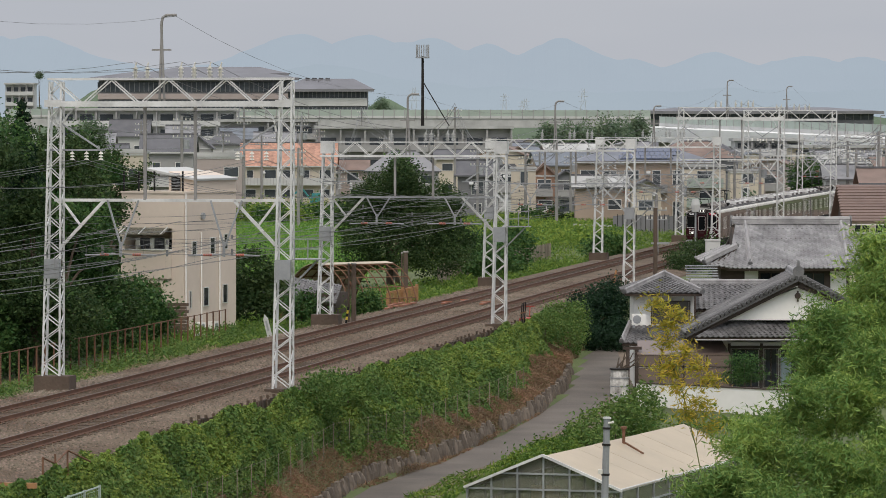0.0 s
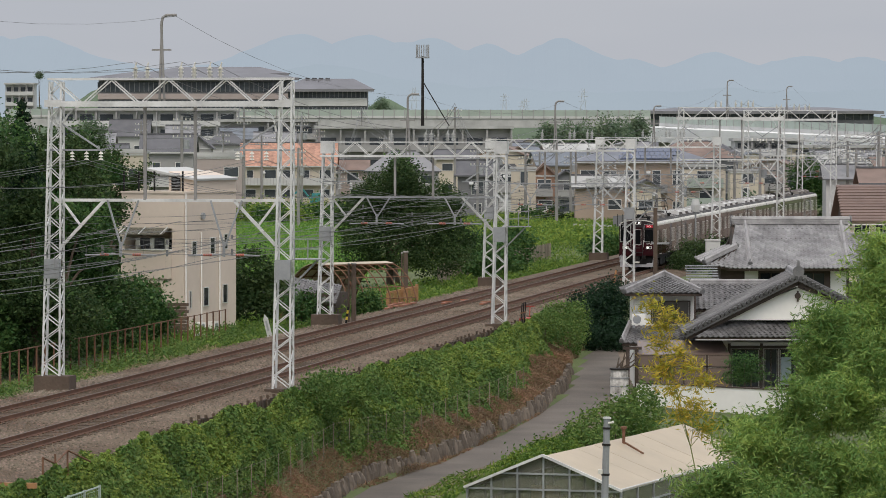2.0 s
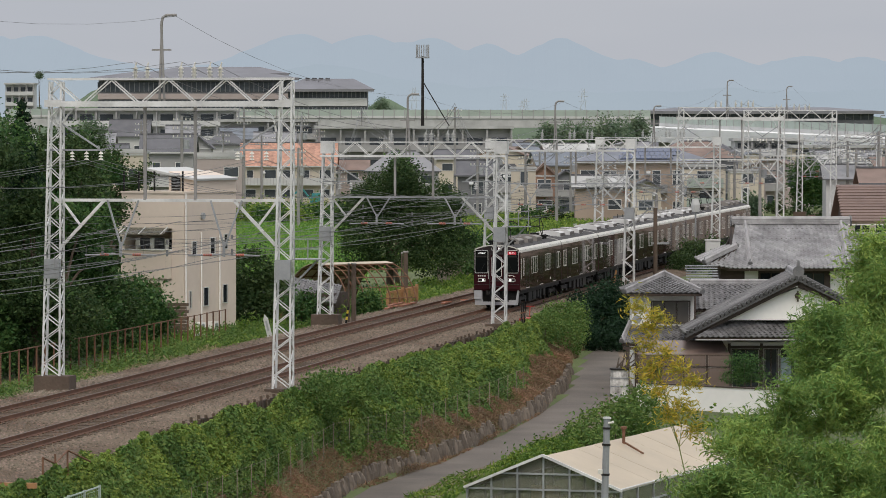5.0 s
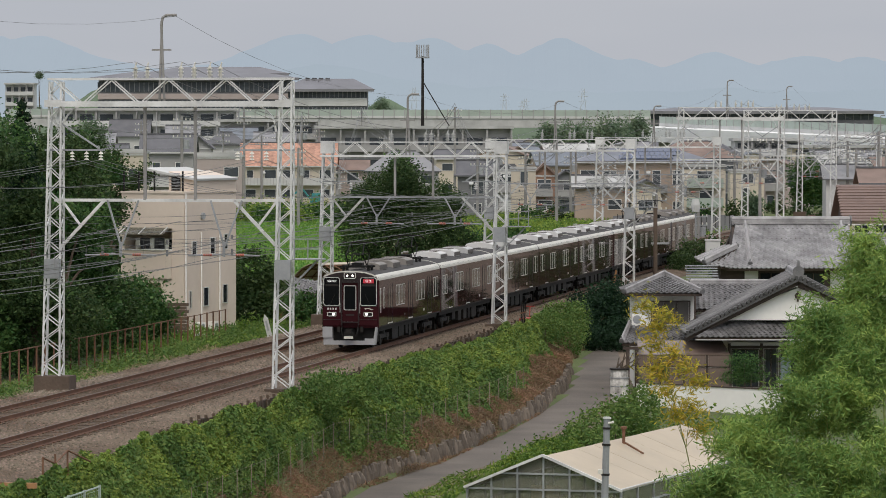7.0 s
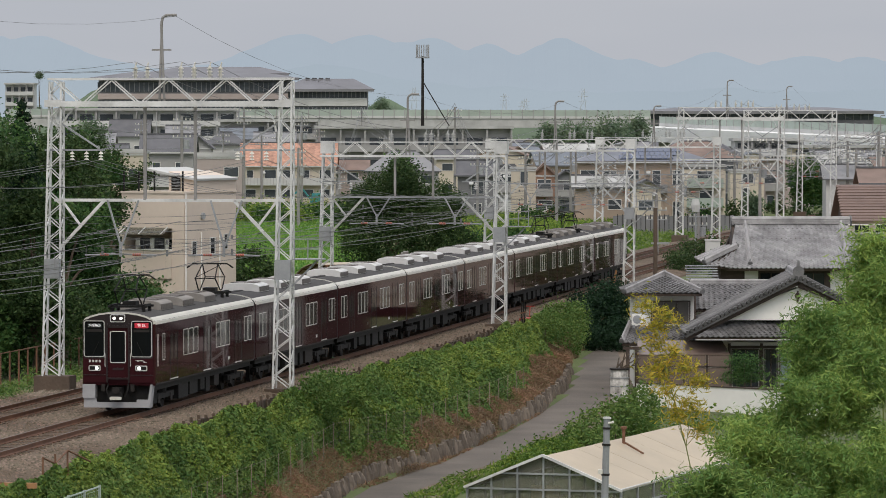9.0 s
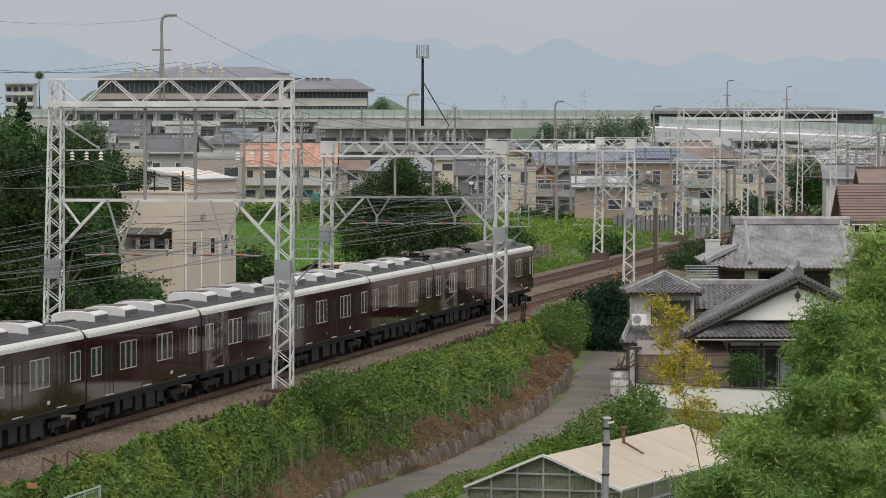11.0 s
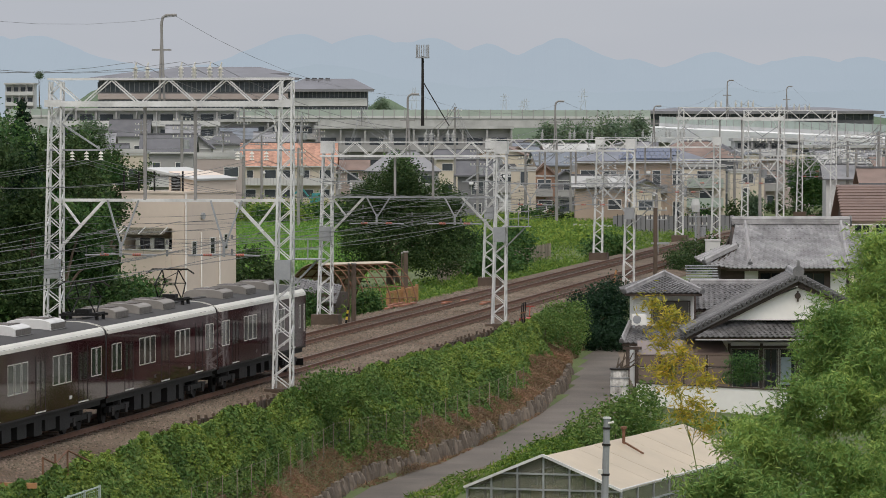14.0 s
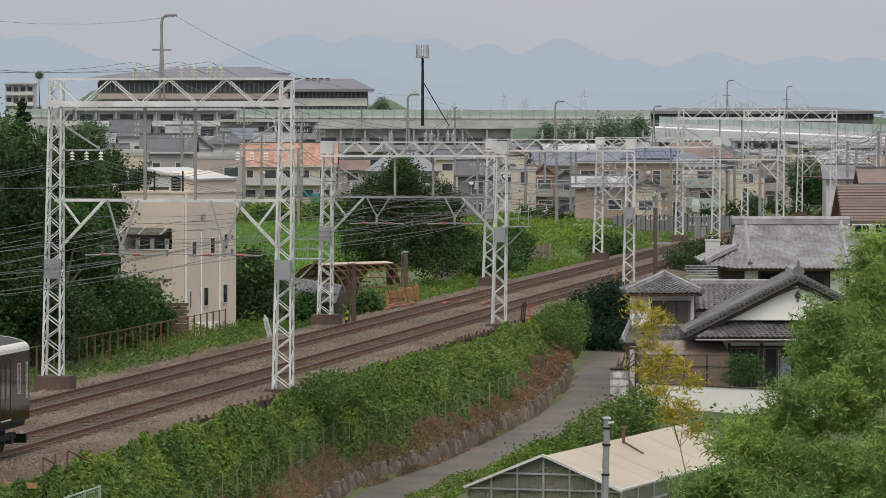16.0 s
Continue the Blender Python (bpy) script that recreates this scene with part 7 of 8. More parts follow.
    for i, px in enumerate((922, 926, 919)):
        sk = thing("stake", on_track(80.51 + i * 0.7, 3.75, -0.5), "dark thin stake in the vines", "stake", "stakes")
        part("rod", Shape().tube((0, 0, 0), (0.1, 0, 1.5), 0.035, 6), M["under"], sk)
        part("tie", Shape().tube((0.05, 0, 0.9), (0.06, 0, 0.98), 0.06, 6), M["rust"], sk)
    # digger by the orange-roofed house
    dg = thing("digger", pose(-18.12, 640, -1), "small teal digger beside the field", "excavator")
    part("cab", Shape().prism([(-1.0, 0.8), (1.0, 0.8), (0.9, 2.3), (-0.6, 2.3)], "y", 0, 1.4), M["teal"], dg)
    part("track", Shape().box(-1.3, 1.3, -0.1, 0.4, 0, 0.7), M["under"], dg)
    part("boom", Shape().path([(-0.8, 0, 1.4), (-2.0, -0.2, 2.9), (-3.2, -0.2, 2.2), (-3.4, -0.2, 1.0)], 0.16, 6), M["teal"], dg)


sundries()


# ---------------------------------------------------------------- bamboo close to the camera
SWAY = []


def bamboo(x, y, sprays, material, label, seed, n=520, leaf=0.14, size=0.5, culm=0.025):
    """An arching culm with sprays of drooping narrow leaves; sprays: (x, y, z) from the foot to the tip."""
    rng = np.random.default_rng(seed)
    z0 = -4.4
    th = thing("bamboo", pose(x, y, z0), label, "bamboo", "bamboo thicket")
    c = Shape()
    pts = [Vector((0, 0, 0))]
    zs = sorted(s[2] for s in sprays)
    top = max(sprays, key=lambda s: s[2])
    tip = Vector((top[0] - x, top[1] - y, top[2] - z0))
    k = 10
    for i in range(1, k + 1):
        q = i / k
        pts.append(Vector((tip.x * q ** 2.2, tip.y * q ** 2.2, tip.z * (1.05 * q - 0.05 * q ** 4))))
    for i, (p, q) in enumerate(zip(pts, pts[1:])):
        c.tube(p, q, culm * (1.15 - i / k), 6, culm * (1.15 - (i + 1) / k) + 0.003)
    P = []
    for s in sprays:
        e = Vector((s[0] - x, s[1] - y, s[2] - z0))
        near = min(pts, key=lambda v: abs(v.z - (e.z - 0.35)))
        c.tube(near, e, 0.008, 4, 0.003)
        # twigs
        for t in range(14):
            d = Vector((rng.normal(), rng.normal() * 0.7, rng.normal() * 0.45 + 0.1)).normalized() * size * rng.uniform(0.5, 1.15)
            a = e - d * 0.25
            b = e + d - Vector((0, 0, 0.25 * size * rng.random()))
            c.tube(a, b, 0.004, 3, 0.002)
            m = n // 14
            q = rng.random(m) ** 0.7
            P.append(np.array(a) + (np.array(b) - np.array(a)) * q[:, None] + rng.normal(size=(m, 3)) * (0.05 + 0.05 * size))
    part("culm", c, M["culm"], th)
    leaves("foliage", np.concatenate(P), leaf, material, th, aspect=0.17, seed=seed, droop=0.55)
    SWAY.append((th, seed))
    return th


def thicket():
    k = lambda px, py, y: ((px - 784) * y / 7911, y, 10.45 - (py - 229) * y / 7911)
    plan = [
        (1440, [(1435, 560), (1425, 590), (1460, 600), (1450, 640)], 71), (1500, [(1490, 560), (1470, 575), (1510, 600), (1500, 660)], 72),
        (1555, [(1560, 455), (1550, 500), (1565, 540), (1545, 575), (1560, 610)], 73), (1600, [(1600, 470), (1590, 550), (1580, 620), (1570, 680)], 74),
        (1400, [(1385, 700), (1400, 730), (1430, 700), (1365, 740)], 69), (1470, [(1465, 690), (1480, 730), (1450, 760), (1500, 700)], 70),
        (1530, [(1530, 640), (1550, 700), (1520, 740), (1560, 770)], 70), (1330, [(1320, 770), (1350, 790), (1300, 790), (1340, 830)], 68),
        (1420, [(1400, 800), (1430, 830), (1390, 860), (1460, 810)], 68), (1500, [(1490, 800), (1520, 830), (1480, 870), (1540, 850)], 68),
        (1290, [(1275, 845), (1245, 868), (1310, 860), (1340, 880), (1290, 890)], 67), (1580, [(1570, 800), (1580, 860), (1560, 900), (1540, 890)], 67),
        (1400, [(1380, 910), (1440, 890), (1420, 920), (1350, 910)], 66), (1600, [(1548, 432), (1535, 470), (1565, 500), (1528, 520), (1540, 560), (1515, 590)], 73.5), (1560, [(1505, 625), (1535, 600), (1480, 620), (1550, 660), (1515, 690)], 72.5), (1470, [(1420, 660), (1405, 625), (1470, 650), (1440, 680)], 75),
    ]
    for i, (fx, sp, y) in enumerate(plan):
        pts = [k(a + (26 if a < 1450 and b < 710 else 0), b, y + 0.3 * math.sin(j * 2 + i)) for j, (a, b) in enumerate(sp)]
        bamboo((fx - 784) * y / 7911 + 0.3, y + 0.3, pts, M["bamboo"] if i % 2 else M["bamboo_dark"], "leafy green bamboo with drooping narrow leaves", 300 + i, 1350, 0.125, 0.55)
    yel = [(1165, 540), (1185, 575), (1205, 560), (1180, 610), (1215, 625), (1195, 655), (1240, 648), (1258, 672), (1205, 690), (1180, 650), (1245, 720), (1262, 760), (1215, 735)]
    y = 69.0
    bamboo((1330 - 784) * y / 7911, y, [k(a - 18, b, y + 0.15 * math.sin(j * 3)) for j, (a, b) in enumerate(yel)], M["bamboo_yellow"], "yellow withering bamboo stem with drooping leaves", 330, 230, 0.115, 0.3, 0.018)


thicket()


# ---------------------------------------------------------------- train
CAR, SPEED = 19.0, 24.3


def car_rows(i):
    rows = []
    for k in range(0, 33):
        t = k * 0.5
        s = SPEED * (9 - t) + CAR * i + CAR / 2
        a, b = track(s - 6.5)[0], track(s + 6.5)[0]
        c = (a + b) / 2
        rows.append((t, pose(c.x, c.y, 0, 0, 0, -math.degrees(math.atan2(b.x - a.x, b.y - a.y)))))
    return rows


ROOF_ARC = [(1.375, 3.28), (1.36, 3.38), (1.28, 3.47), (1.1, 3.56), (0.75, 3.65), (0.4, 3.69), (0.0, 3.70)]


def loft(sections):
    """Skin over closed outlines with equal point counts: (y, [(x, z)...])."""
    sh = Shape()
    n = len(sections[0][1])
    for y, o in sections:
        sh.v += [(x, y, z) for x, z in o]
    for i in range(len(sections) - 1):
        sh.f += [(i * n + j, i * n + (j + 1) % n, (i + 1) * n + (j + 1) % n, (i + 1) * n + j) for j in range(n)]
    sh.f += [tuple(range(n)), tuple(range((len(sections) - 1) * n, len(sections) * n))]
    return sh


def scaled(o, kx, zc, kz):
    return [(x * kx, zc + (z - zc) * kz) for x, z in o]


def side_window(parent, sx, y, w, n, z0=1.88, z1=2.88):
    """A group of n narrow sashes with aluminium frames."""
    p = w / n
    for k in range(n):
        a, b = y - w / 2 + k * p + 0.06, y - w / 2 + (k + 1) * p - 0.06
        x0, x1 = sx * 1.372, sx * 1.386
        f = Shape().ring("x", x0, x1, a, b, z0, z1, 0.032)
        fr = part("window_frame", f, M["alu"], parent)
        x2 = sx * 1.379
        part("pane", Shape().box(min(x0, x2), max(x0, x2), a + 0.04, b - 0.04, z0 + 0.04, z1 - 0.04), M["glass_train"], fr)


def side_door(parent, sx, y, w=1.3):
    x = sx * 1.372
    gap = Shape()
    for yy in (y - w / 2 - 0.02, y + w / 2 - 0.02):
        gap.box(min(x, sx * 1.381), max(x, sx * 1.381), yy - 0.015, yy + 0.055, 1.13, 3.0)
    gap.box(min(x, sx * 1.381), max(x, sx * 1.381), y - 0.012, y + 0.012, 1.13, 3.0)
    d = part("door", gap, M["under"], parent)
    part("door_sill", Shape().box(min(x, sx * 1.4), max(x, sx * 1.4), y - w / 2, y + w / 2, 1.1, 1.14), M["alu"], d)
    for k in (-1, 1):
        c = y + k * w / 4
        part("pane", Shape().box(min(x, sx * 1.379), max(x, sx * 1.379), c - 0.19, c + 0.19, 1.85, 2.8), M["glass_train"], d)


def bogie(parent, y):
    b = part("bogie_frame", Shape().box(-1.15, -0.98, y - 1.6, y + 1.6, 0.42, 0.62).box(0.98, 1.15, y - 1.6, y + 1.6, 0.42, 0.62).box(-1.0, 1.0, y - 0.3, y + 0.3, 0.45, 0.8), M["under"], parent)
    for yy in (-1.05, 1.05):
        for sx in (-1, 1):
            w = Shape().tube((sx * 0.68, y + yy, 0.43), (sx * 0.82, y + yy, 0.43), 0.43, 18).tube((sx * 0.82, y + yy, 0.43), (sx * 0.9, y + yy, 0.43), 0.15, 10)
            part("wheel", w, M["under"], b)
            part("axle_box", Shape().box(sx * 1.08 - 0.1, sx * 1.08 + 0.1, y + yy - 0.17, y + yy + 0.17, 0.28, 0.58), M["under_grey"], b)
    for sx in (-1, 1):
        part("air_spring", Shape().tube((sx * 0.95, y, 0.6), (sx * 0.95, y, 0.92), 0.26, 12), M["under"], b)


def pantograph(parent, y):
    b = Shape()
    for q in (-0.55, 0.55):
        b.box(-0.75, 0.75, y + q - 0.05, y + q + 0.05, 3.82, 3.9)
    for x in (-0.6, 0.6):
        b.box(x - 0.05, x + 0.05, y - 0.6, y + 0.6, 3.86, 3.94)
        for q in (-0.5, 0.5):
            b.tube((x, y + q, 3.6), (x, y + q, 3.84), 0.07, 8)
    b.box(-0.25, 0.25, y - 0.3, y + 0.3, 3.9, 4.05)
    pg = part("pantograph", b, M["under"], parent)
    for x in (-0.45, 0.45):
        for q in (-1, 1):
            part("arm", Shape().path([(x, y + q * 0.15, 3.95), (x * 0.9, y + q * 0.95, 4.45), (x * 0.7, y, 5.0)], 0.027, 6), M["under"], pg)
    for q in (-1, 1):
        part("tie_bar", Shape().tube((-0.42, y + q * 0.95, 4.45), (0.42, y + q * 0.95, 4.45), 0.02, 5), M["under"], pg)
    part("brace", Shape().tube((-0.45, y - 0.95, 4.45), (0.45, y, 4.98), 0.015, 5), M["under"], pg)
    part("shoe", Shape().path([(-0.95, y, 4.85), (-0.7, y, 5.02), (0.7, y, 5.02), (0.95, y, 4.85)], 0.035, 6), M["under_grey"], pg)


def flat_text(name, body, size, m, parent, at):
    cu = bpy.data.curves.new(name, "FONT")
    cu.body, cu.size, cu.align_x, cu.align_y, cu.extrude = body, size, "CENTER", "CENTER", 0.002
    tmp = new(name, cu)
    me = bpy.data.meshes.new_from_object(tmp)
    bpy.data.objects.remove(tmp)
    me.materials.clear()
    me.materials.append(m)
    ob = new(name, me)
    ob.parent, ob.matrix_basis = parent, at
    return ob


def rounded(x0, x1, z0, z1, r):
    """Outline of a rectangle with rounded corners."""
    return [(cx + r * math.cos(q), cz + r * math.sin(q)) for cx, cz, k in ((x1 - r, z1 - r, 0), (x0 + r, z1 - r, 1), (x0 + r, z0 + r, 2), (x1 - r, z0 + r, 3)) for q in [math.pi / 2 * (k + j / 4) for j in range(5)]]


def bezel(x0, x1, z0, z1, r, t, ya, yb):
    """A thin rounded frame facing -y."""
    o, i = rounded(x0, x1, z0, z1, r), rounded(x0 + t, x1 - t, z0 + t, z1 - t, max(0.01, r - t))
    n = len(o)
    sh = Shape()
    sh.v = [(x, y, z) for y in (ya, yb) for ring in (o, i) for x, z in ring]
    for j in range(n):
        k = (j + 1) % n
        sh.f += [(j, k, n + k, n + j), (2 * n + j, 3 * n + j, 3 * n + k, 2 * n + k), (j, 2 * n + j, 2 * n + k, k), (n + j, n + k, 3 * n + k, 3 * n + j)]
    return sh


def cab(car, lit):
    """The driver's end, at the car's -y end; built facing -y."""
    y = -9.30
    front = part("cab_front", Shape().prism(rounded(-1.315, 1.315, 1.12, 3.3, 0.06), "y", y - 0.02, y + 0.04), M["maroon"], car)
    brow = [(x * 0.945, z - 0.05) for x, z in ROOF_ARC] + [(-x * 0.945, z - 0.05) for x, z in reversed(ROOF_ARC[:-1])] + [(-1.3, 3.18), (1.3, 3.18)]
    part("brow", Shape().prism(brow, "y", y - 0.023, y + 0.06), M["maroon_dark"], front, "near-black panel over the windscreens")

    def framed(nm, x0, x1, z0, z1, r, t, parent=front):
        w = part(nm, bezel(x0, x1, z0, z1, r, t, y - 0.05, y - 0.018), M["alu"], parent)
        part("pane", Shape().prism(rounded(x0 + t * 0.8, x1 - t * 0.8, z0 + t * 0.8, z1 - t * 0.8, max(0.01, r - t)), "y", y - 0.036, y - 0.02), M["glass_cab"], w)
        return w

    for sx in (-1, 1):
        part("black_surround", Shape().prism(rounded(sx * 0.88 - 0.43, sx * 0.88 + 0.43, 2.0, 3.44, 0.1), "y", y - 0.027, y - 0.016), M["maroon_dark"], front)
    wl = framed("windscreen", -1.285, -0.50, 2.06, 3.40, 0.1, 0.026)
    wr = framed("windscreen", 0.50, 1.285, 2.06, 3.40, 0.1, 0.026)
    dr = part("end_door", Shape().box(-0.38, 0.38, y - 0.03, y, 1.16, 3.22), M["maroon"], front)
    framed("door_window", -0.30, 0.30, 1.84, 3.02, 0.07, 0.03, dr)
    for x in (-0.41, 0.41):
        part("door_post", Shape().box(x - 0.03, x + 0.03, y - 0.075, y, 1.12, 3.3), M["maroon_dark"], front)
    part("door_head", Shape().box(-0.44, 0.44, y - 0.08, y, 3.14, 3.22), M["maroon_dark"], front)
    part("door_plate", Shape().box(-0.2, 0.2, y - 0.045, y - 0.03, 1.58, 1.66), M["maroon_dark"], dr)
    part("door_step", Shape().box(-0.38, 0.38, y - 0.1, y, 1.24, 1.3), M["maroon_dark"], dr)
    for sx in (-1, 1):
        part("waist_line", Shape().box(min(sx * 0.45, sx * 1.31), max(sx * 0.45, sx * 1.31), y - 0.032, y, 1.38, 1.41), M["maroon_dark"], front)
        part("handrail", Shape().path([(sx * 0.48, y - 0.06, 1.7), (sx * 0.48, y - 0.06, 2.2)], 0.014, 5), M["alu"], front)
    lb = part("lamp_box", Shape().prism(rounded(-0.27, 0.27, 3.36, 3.62, 0.05), "y", y - 0.08, y + 0.05), M["maroon_dark"], front)
    part("lamp_rim", bezel(-0.285, 0.285, 3.345, 3.635, 0.06, 0.028, y - 0.095, y - 0.06), M["alu"], lb)
    for x in (-0.13, 0.13):
        part("lamp", Shape().tube((x, y - 0.08, 3.49), (x, y - 0.1, 3.49), 0.05, 12), M["lamp_on"] if lit else M["alu"], lb, "lit headlamp" if lit else "")
    for sx in (-1, 1):
        c = sx * 0.88
        h = part("headlight", bezel(c - 0.22, c + 0.22, 1.55, 1.75, 0.04, 0.03, y - 0.06, y - 0.01), M["alu"], front, "aluminium headlight bezel")
        part("recess", Shape().box(c - 0.195, c + 0.195, y - 0.045, y - 0.02, 1.575, 1.725), M["under"], h)
        part("lamp", Shape().tube((c - sx * 0.08, y - 0.05, 1.65), (c - sx * 0.08, y - 0.066, 1.65), 0.062, 12), M["lamp_on"] if lit else M["tail"], h)
    # car number and emblem as plain shapes
    for k in range(4):
        part("number_bar", Shape().box(-1.1 + k * 0.125, -1.03 + k * 0.125, y - 0.032, y - 0.02, 1.86, 1.95), M["ac_pale"], front)
    for q in ([(0.66, 1.94), (0.98, 1.95), (0.92, 1.92), (0.8, 1.915), (0.76, 1.87), (0.72, 1.88), (0.74, 1.915)], [(0.94, 1.9), (1.0, 1.93), (1.0, 1.89), (1.14, 1.875), (0.98, 1.86)]):
        part("emblem", Shape().prism(q, "y", y - 0.034, y - 0.02), M["alu"], front, "silver emblem shape")
    # destination and service boxes behind the glass
    sg = part("destination_sign", Shape().box(-1.14, -0.62, y - 0.041, y - 0.034, 3.13, 3.31), M["under"], wl)
    flat_text("sign_text", "大阪梅田", 0.115, M["sign_white"], sg, pose(-0.88, y - 0.045, 3.22, 90, 0, 0))
    sr = part("service_sign", Shape().box(0.63, 1.15, y - 0.041, y - 0.034, 3.13, 3.32), M["sign_red"], wr, "red lit service sign")
    flat_text("sign_text", "特 急", 0.135, M["sign_white"], sr, pose(0.89, y - 0.045, 3.225, 90, 0, 0))
    for sx in (-1, 1):
        part("wiper", Shape().beam((sx * 0.98, y - 0.06, 2.08), (sx * 0.72, y - 0.06, 2.62), 0.02), M["under"], front)
        part("sun_blind", Shape().box(sx * 0.89 - 0.3, sx * 0.89 + 0.3, y - 0.0395, y - 0.0375, 2.98, 3.08), M["under_grey"], wl if sx < 0 else wr)
    # coupler, skirt and plough
    cp = part("coupler", Shape().box(-0.17, 0.17, y - 0.35, y + 0.6, 0.68, 0.95).box(-0.24, 0.24, y - 0.4, y - 0.3, 0.58, 0.8), M["under"], car)
    part("coupler_plate", Shape().prism(rounded(-0.22, 0.22, 0.5, 0.62, 0.04), "y", y - 0.45, y - 0.4), M["ivory"], cp, "white plate under the coupler")
    part("coupler_head", Shape().tube((0, y - 0.32, 0.85), (0, y - 0.46, 0.85), 0.13, 10), M["under_grey"], cp)
    for sx in (-1, 1):
        part("hose", Shape().path([(sx * 0.38, y + 0.05, 1.08), (sx * 0.4, y - 0.18, 0.85), (sx * 0.3, y - 0.22, 0.6)], 0.03), M["under"], cp)
        part("lug", Shape().box(sx * 0.55 - 0.07, sx * 0.55 + 0.07, y - 0.08, y + 0.1, 0.8, 1.05), M["under_grey"], cp)
    part("bulkhead", Shape().box(-1.15, 1.15, y + 0.25, y + 1.4, 0.3, 1.08), M["under"], car)
    sk = Shape().box(-1.27, 1.22, y - 0.12, y - 0.05, 0.2, 0.4).box(-1.27, -0.8, y - 0.11, y - 0.04, 0.4, 0.54).box(0.72, 1.22, y - 0.11, y - 0.04, 0.4, 0.5)
    sk.prism([(1.1, 0.2), (1.22, 0.2), (1.31, 1.05), (1.23, 1.05)], "y", y - 0.1, y + 0.3)
    part("skirt", sk, M["skirt_grey"], car, "light grey skirt and rail guard")
    part("jumper_box", Shape().prism(rounded(-1.31, -0.84, 0.54, 1.05, 0.04), "y", y - 0.16, y + 0.25), M["skirt_grey"], car, "blue-grey equipment box")


def train_car(i):
    c = thing("train_car", pose(0, 0, 0), "polished maroon commuter train car with ivory roof edge" if i not in (0, 7) else ("leading maroon train car with lit headlights" if i == 0 else "last maroon train car with dark cab"), "train car", "cars of the train")
    e0, e1 = (-9.27 if i == 0 else -9.36), (9.27 if i == 7 else 9.36)
    half = [(1.345, 1.0), (1.375, 1.08), (1.375, 3.28)]
    body_o = half + [(-x, z) for x, z in reversed(half)]
    nose = [(e0, scaled(body_o, 0.962, 2.2, 0.985)), (e0 + 0.05, scaled(body_o, 0.985, 2.2, 0.995)), (e0 + 0.14, body_o)] if i == 0 else [(e0, body_o)]
    tail = [(e1 - 0.14, body_o), (e1 - 0.05, scaled(body_o, 0.985, 2.2, 0.995)), (e1, scaled(body_o, 0.962, 2.2, 0.985))] if i == 7 else [(e1, body_o)]
    secs = nose + tail
    body = part("body", loft(secs), M["maroon"], c)
    arc = ROOF_ARC + [(-x, z) for x, z in reversed(ROOF_ARC[:-1])]
    part("roof", loft([(e0 + 0.02, scaled(arc, 0.95, 3.28, 0.96)), (e0 + 0.14, arc), (e1 - 0.14, arc), (e1 - 0.02, scaled(arc, 0.95, 3.28, 0.96))]), M["roof_grey"], c, "dark grey canvas roof")
    for sx in (-1, 1):
        o = [(sx * 1.382, 3.25), (sx * 1.372, 3.36), (sx * 1.30, 3.47), (sx * 1.22, 3.525), (sx * 1.2, 3.50), (sx * 1.34, 3.25)]
        part("cantrail", loft([(e0 + 0.06, scaled(o, 0.975, 3.25, 0.97)), (e0 + 0.16, o), (e1 - 0.16, o), (e1 - 0.06, scaled(o, 0.975, 3.25, 0.97))]), M["ivory"], c, "ivory painted roof edge")
    # ivory band over each end
    for y in (e0 - 0.012, e1 - 0.02):
        inner = [(x * 0.935, z - 0.085) for x, z in arc]
        outer = [(x * 0.97, z + 0.01) for x, z in arc]
        sh = Shape()
        n = len(arc)
        sh.v = [(x, yy, z) for yy in (y, y + 0.032) for ring in (outer, inner) for x, z in ring]
        for q in (0, 2 * n):
            sh.f += [(q + j, q + j + 1, q + n + j + 1, q + n + j) for j in range(n - 1)]
        sh.f += [(j, j + 1, 2 * n + j + 1, 2 * n + j) for j in range(n - 1)]
        part("end_band", sh, M["ivory"], c)
    first, last = i == 0, i == 7
    for sx in (-1, 1):
        for y in (-6.0, 0.0, 6.0):
            side_door(body, sx, y)
        for y in (-3.0, 3.0):
            side_window(body, sx, y, 2.75, 3)
        for y, use in ((-7.95, not first), (7.95, not last)):
            if use:
                side_window(body, sx, y, 1.6, 2)
        if first or last:
            k = -1 if first else 1
            side_window(body, sx, k * 7.75, 0.5, 1)
            side_window(body, sx, k * 8.75, 0.32, 1, 1.7, 2.88)
        part("sill_band", Shape().box(min(sx * 1.37, sx * 1.383), max(sx * 1.37, sx * 1.383), e0 + 0.16, e1 - 0.16, 1.01, 1.07), M["under_grey"], body)
        for y in (-1.75, 4.2):
            part("side_plate", Shape().box(min(sx * 1.37, sx * 1.381), max(sx * 1.37, sx * 1.381), y - 0.18, y + 0.18, 1.3, 1.42), M["alu"] if y > 0 else M["maroon_dark"], body)
    for y in ((-4.6, -0.7, 3.3) if i in (0, 6) else ((-4.7, 0.0, 4.8))):
        ac = [(0.78 * math.sin(q), 3.66 + 0.22 + 0.15 * math.cos(q)) for q in [math.pi / 2 * (1 - k / 4) for k in range(9)]]
        ac = [(0.8, 3.6)] + ac + [(-0.8, 3.6)]
        a = part("air_conditioner", loft([(y - 1.05, scaled(ac, 0.98, 3.6, 0.97)), (y - 1.02, ac), (y + 1.02, ac), (y + 1.05, scaled(ac, 0.98, 3.6, 0.97))]), M["ac_grey"] if i in (0, 6, 7) else M["ac_pale"], c)
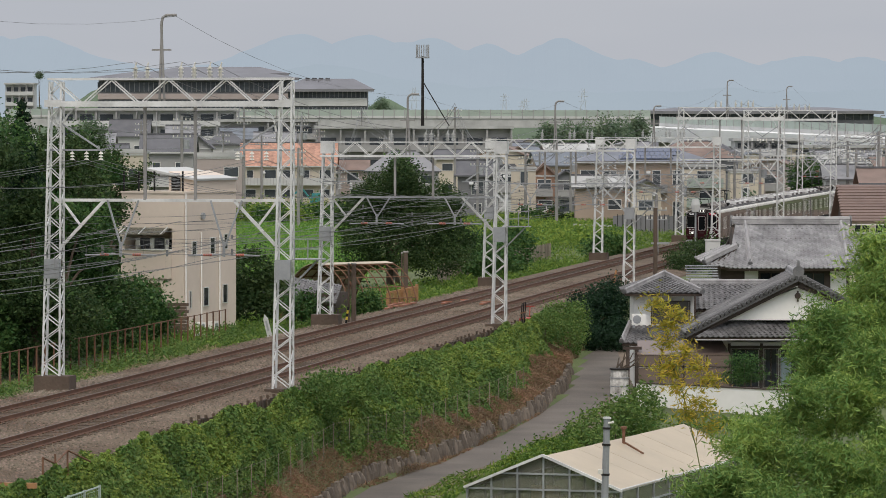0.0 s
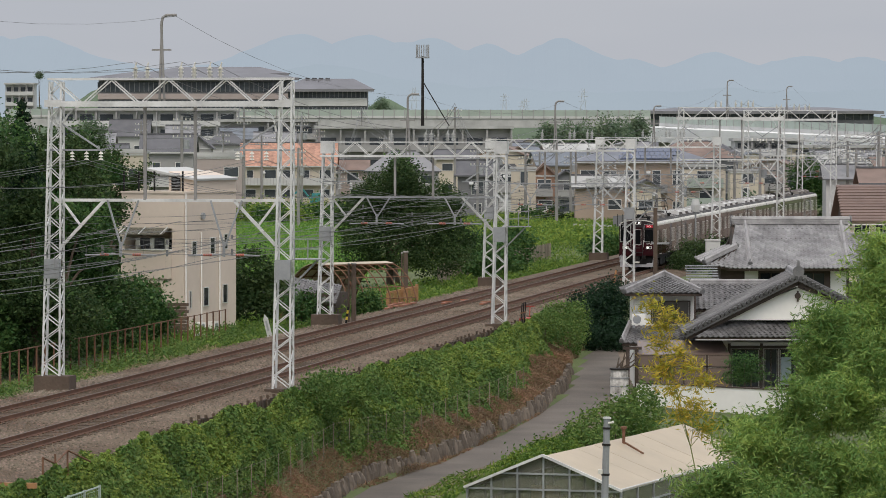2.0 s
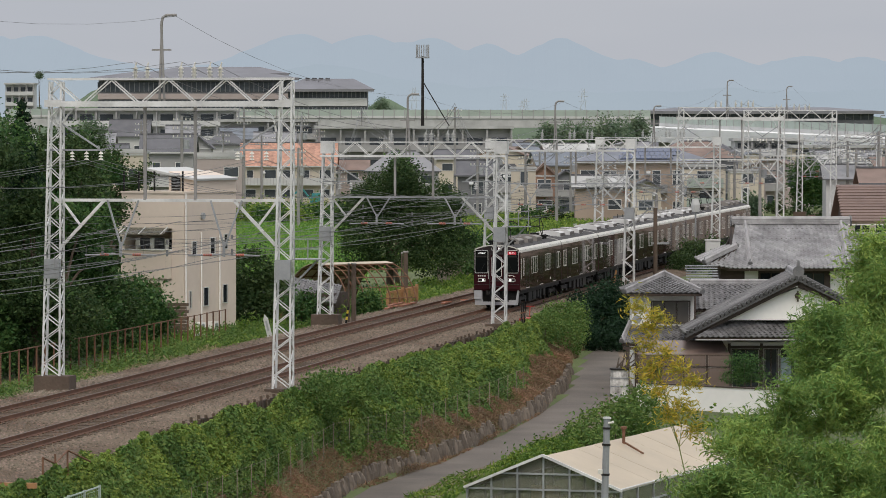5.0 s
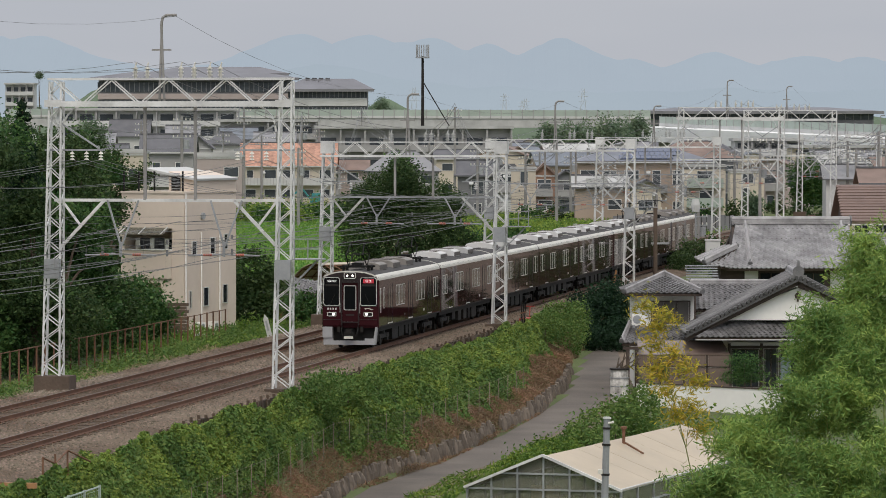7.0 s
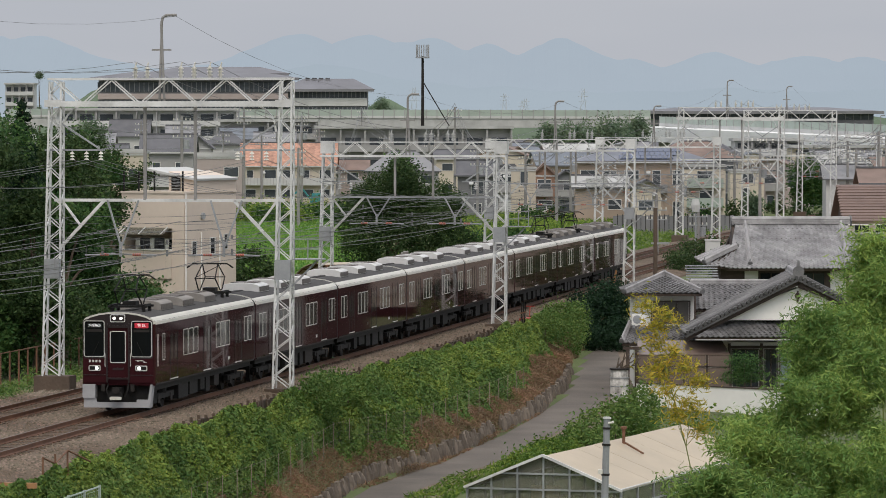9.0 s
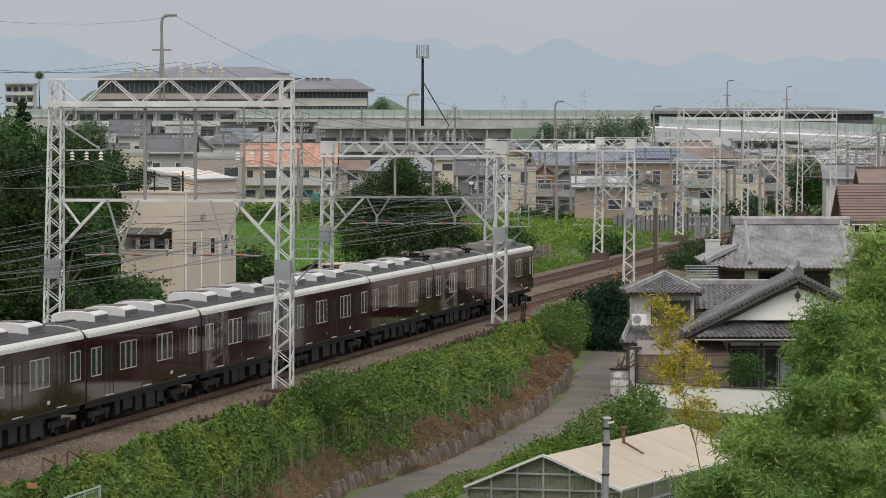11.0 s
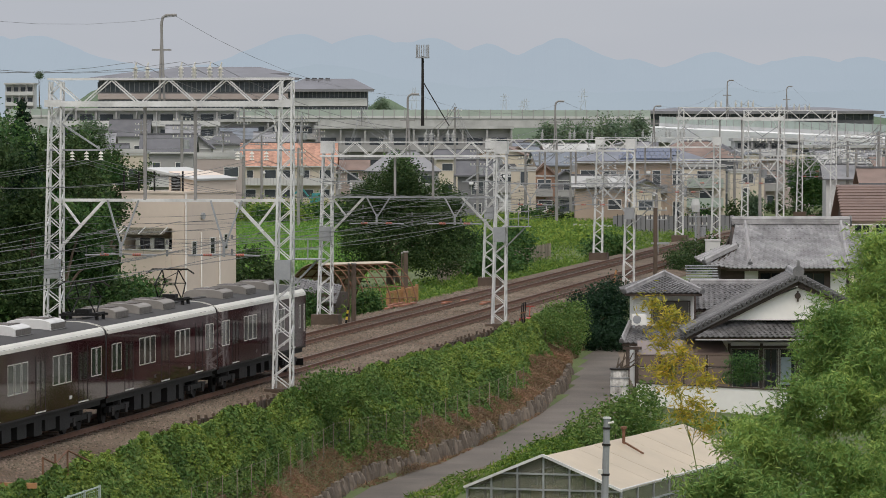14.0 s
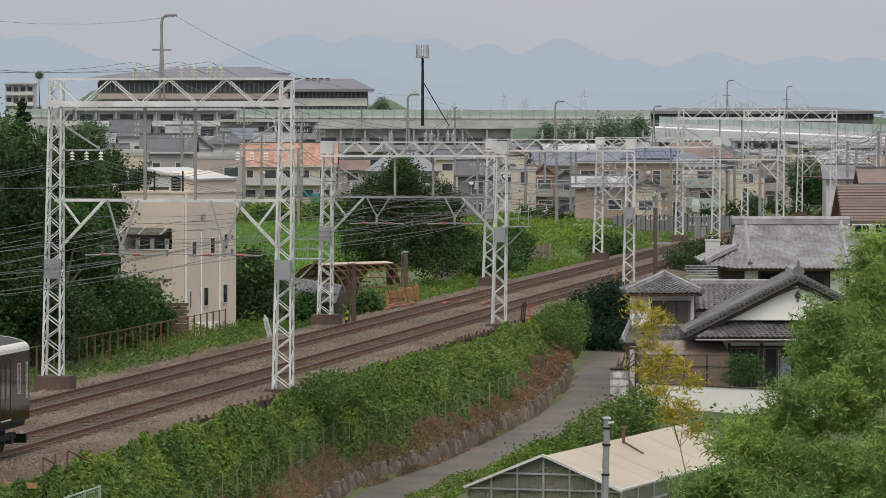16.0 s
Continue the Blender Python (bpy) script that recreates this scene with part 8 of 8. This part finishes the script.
        for sx in (-1, 1):
            part("grille", Shape().box(min(sx * 0.79, sx * 0.812), max(sx * 0.79, sx * 0.812), y - 0.98, y + 0.98, 3.66, 3.86), M["ac_mesh"], a, "dusty brown side grille")
        for q in (-0.55, 0.0, 0.55):
            part("top_grille", Shape().box(-0.5, 0.5, y + q - 0.2, y + q + 0.2, 4.005, 4.035), M["ac_mesh"], a)
        part("base", Shape().box(-0.85, 0.85, y - 1.08, y + 1.08, 3.56, 3.64), M["roof_grey"], a)
    if i in (0, 6):
        pantograph(c, -7.2)
        pantograph(c, 7.1)
    part("roof_duct", Shape().box(-0.12, 0.12, e0 + 1.5, e1 - 0.6, 3.66, 3.74), M["roof_grey"], c)
    for y in (-6.6, 6.6):
        bogie(c, y)
    rng = random.Random(70 + i)
    y = -4.4
    while y < 4.0:
        w = rng.uniform(0.7, 1.8)
        for sx in (-1, 1):
            part("underfloor_box", Shape().box(min(sx * 0.55, sx * 1.2), max(sx * 0.55, sx * 1.2), y, y + w, rng.uniform(0.22, 0.4), 1.0), M["under_grey"] if rng.random() < 0.22 else M["under"], c)
        y += w + rng.uniform(0.15, 1.1)
    part("underframe", Shape().box(-1.25, 1.25, e0 + 0.3, e1 - 0.3, 0.8, 1.02), M["under"], c)
    if not first:
        # gangway drawn full width; its black also paints the shade between cars
        part("gangway", Shape().prism([(x * 0.99, z - 0.02) for x, z in arc] + [(-1.355, 1.05), (1.355, 1.05)], "y", e0 - 0.24, e0 - 0.04), M["under"], c, "black rubber gangway, full width to paint the shaded gap between cars")
        part("coupling", Shape().box(-0.12, 0.12, e0 - 0.24, e0 + 0.3, 0.55, 0.85), M["under"], c)
    if first:
        cab(c, True)
    if last:
        part("end_door", Shape().box(-0.4, 0.4, e1 - 0.01, e1 + 0.03, 1.0, 3.1), M["maroon"], c)
        part("end_window", Shape().box(-1.2, -0.5, e1 - 0.01, e1 + 0.02, 1.9, 3.15).box(0.5, 1.2, e1 - 0.01, e1 + 0.02, 1.9, 3.15), M["glass"], c)
        part("tail_skirt", Shape().box(-1.25, 1.25, e1 - 0.1, e1 - 0.03, 0.2, 0.5), M["under"], c)
        part("roof_lamp", Shape().tube((0.0, e1 - 1.5, 3.66), (0.0, e1 - 1.5, 4.0), 0.14, 10), M["under_grey"], c)
    return c


CARS = [train_car(i) for i in range(8)]


def sway_rows(th, seed):
    """Slow swaying about the foot, in the wind."""
    base = th.matrix_basis.copy()
    rows = []
    q = random.Random(seed)
    a, b, c, d = (q.uniform(0, 6.28) for _ in range(4))
    amp = 0.55 if seed != 330 else 0.75
    for k in range(0, 33):
        t = k * 0.5
        rx = amp * (0.5 * math.sin(1.1 * t + a) + 0.3 * math.sin(2.3 * t + b))
        ry = amp * (0.75 * math.sin(0.55 * t + c * 0.25) + 0.35 * math.sin(1.7 * t + d))
        rows.append((t, base @ pose(0, 0, 0, rx, ry, 0)))
    return rows


def motions():
    for i, c in enumerate(CARS):
        walk(c, car_rows(i))
    for th, seed in SWAY:
        walk(th, sway_rows(th, seed))


motions()
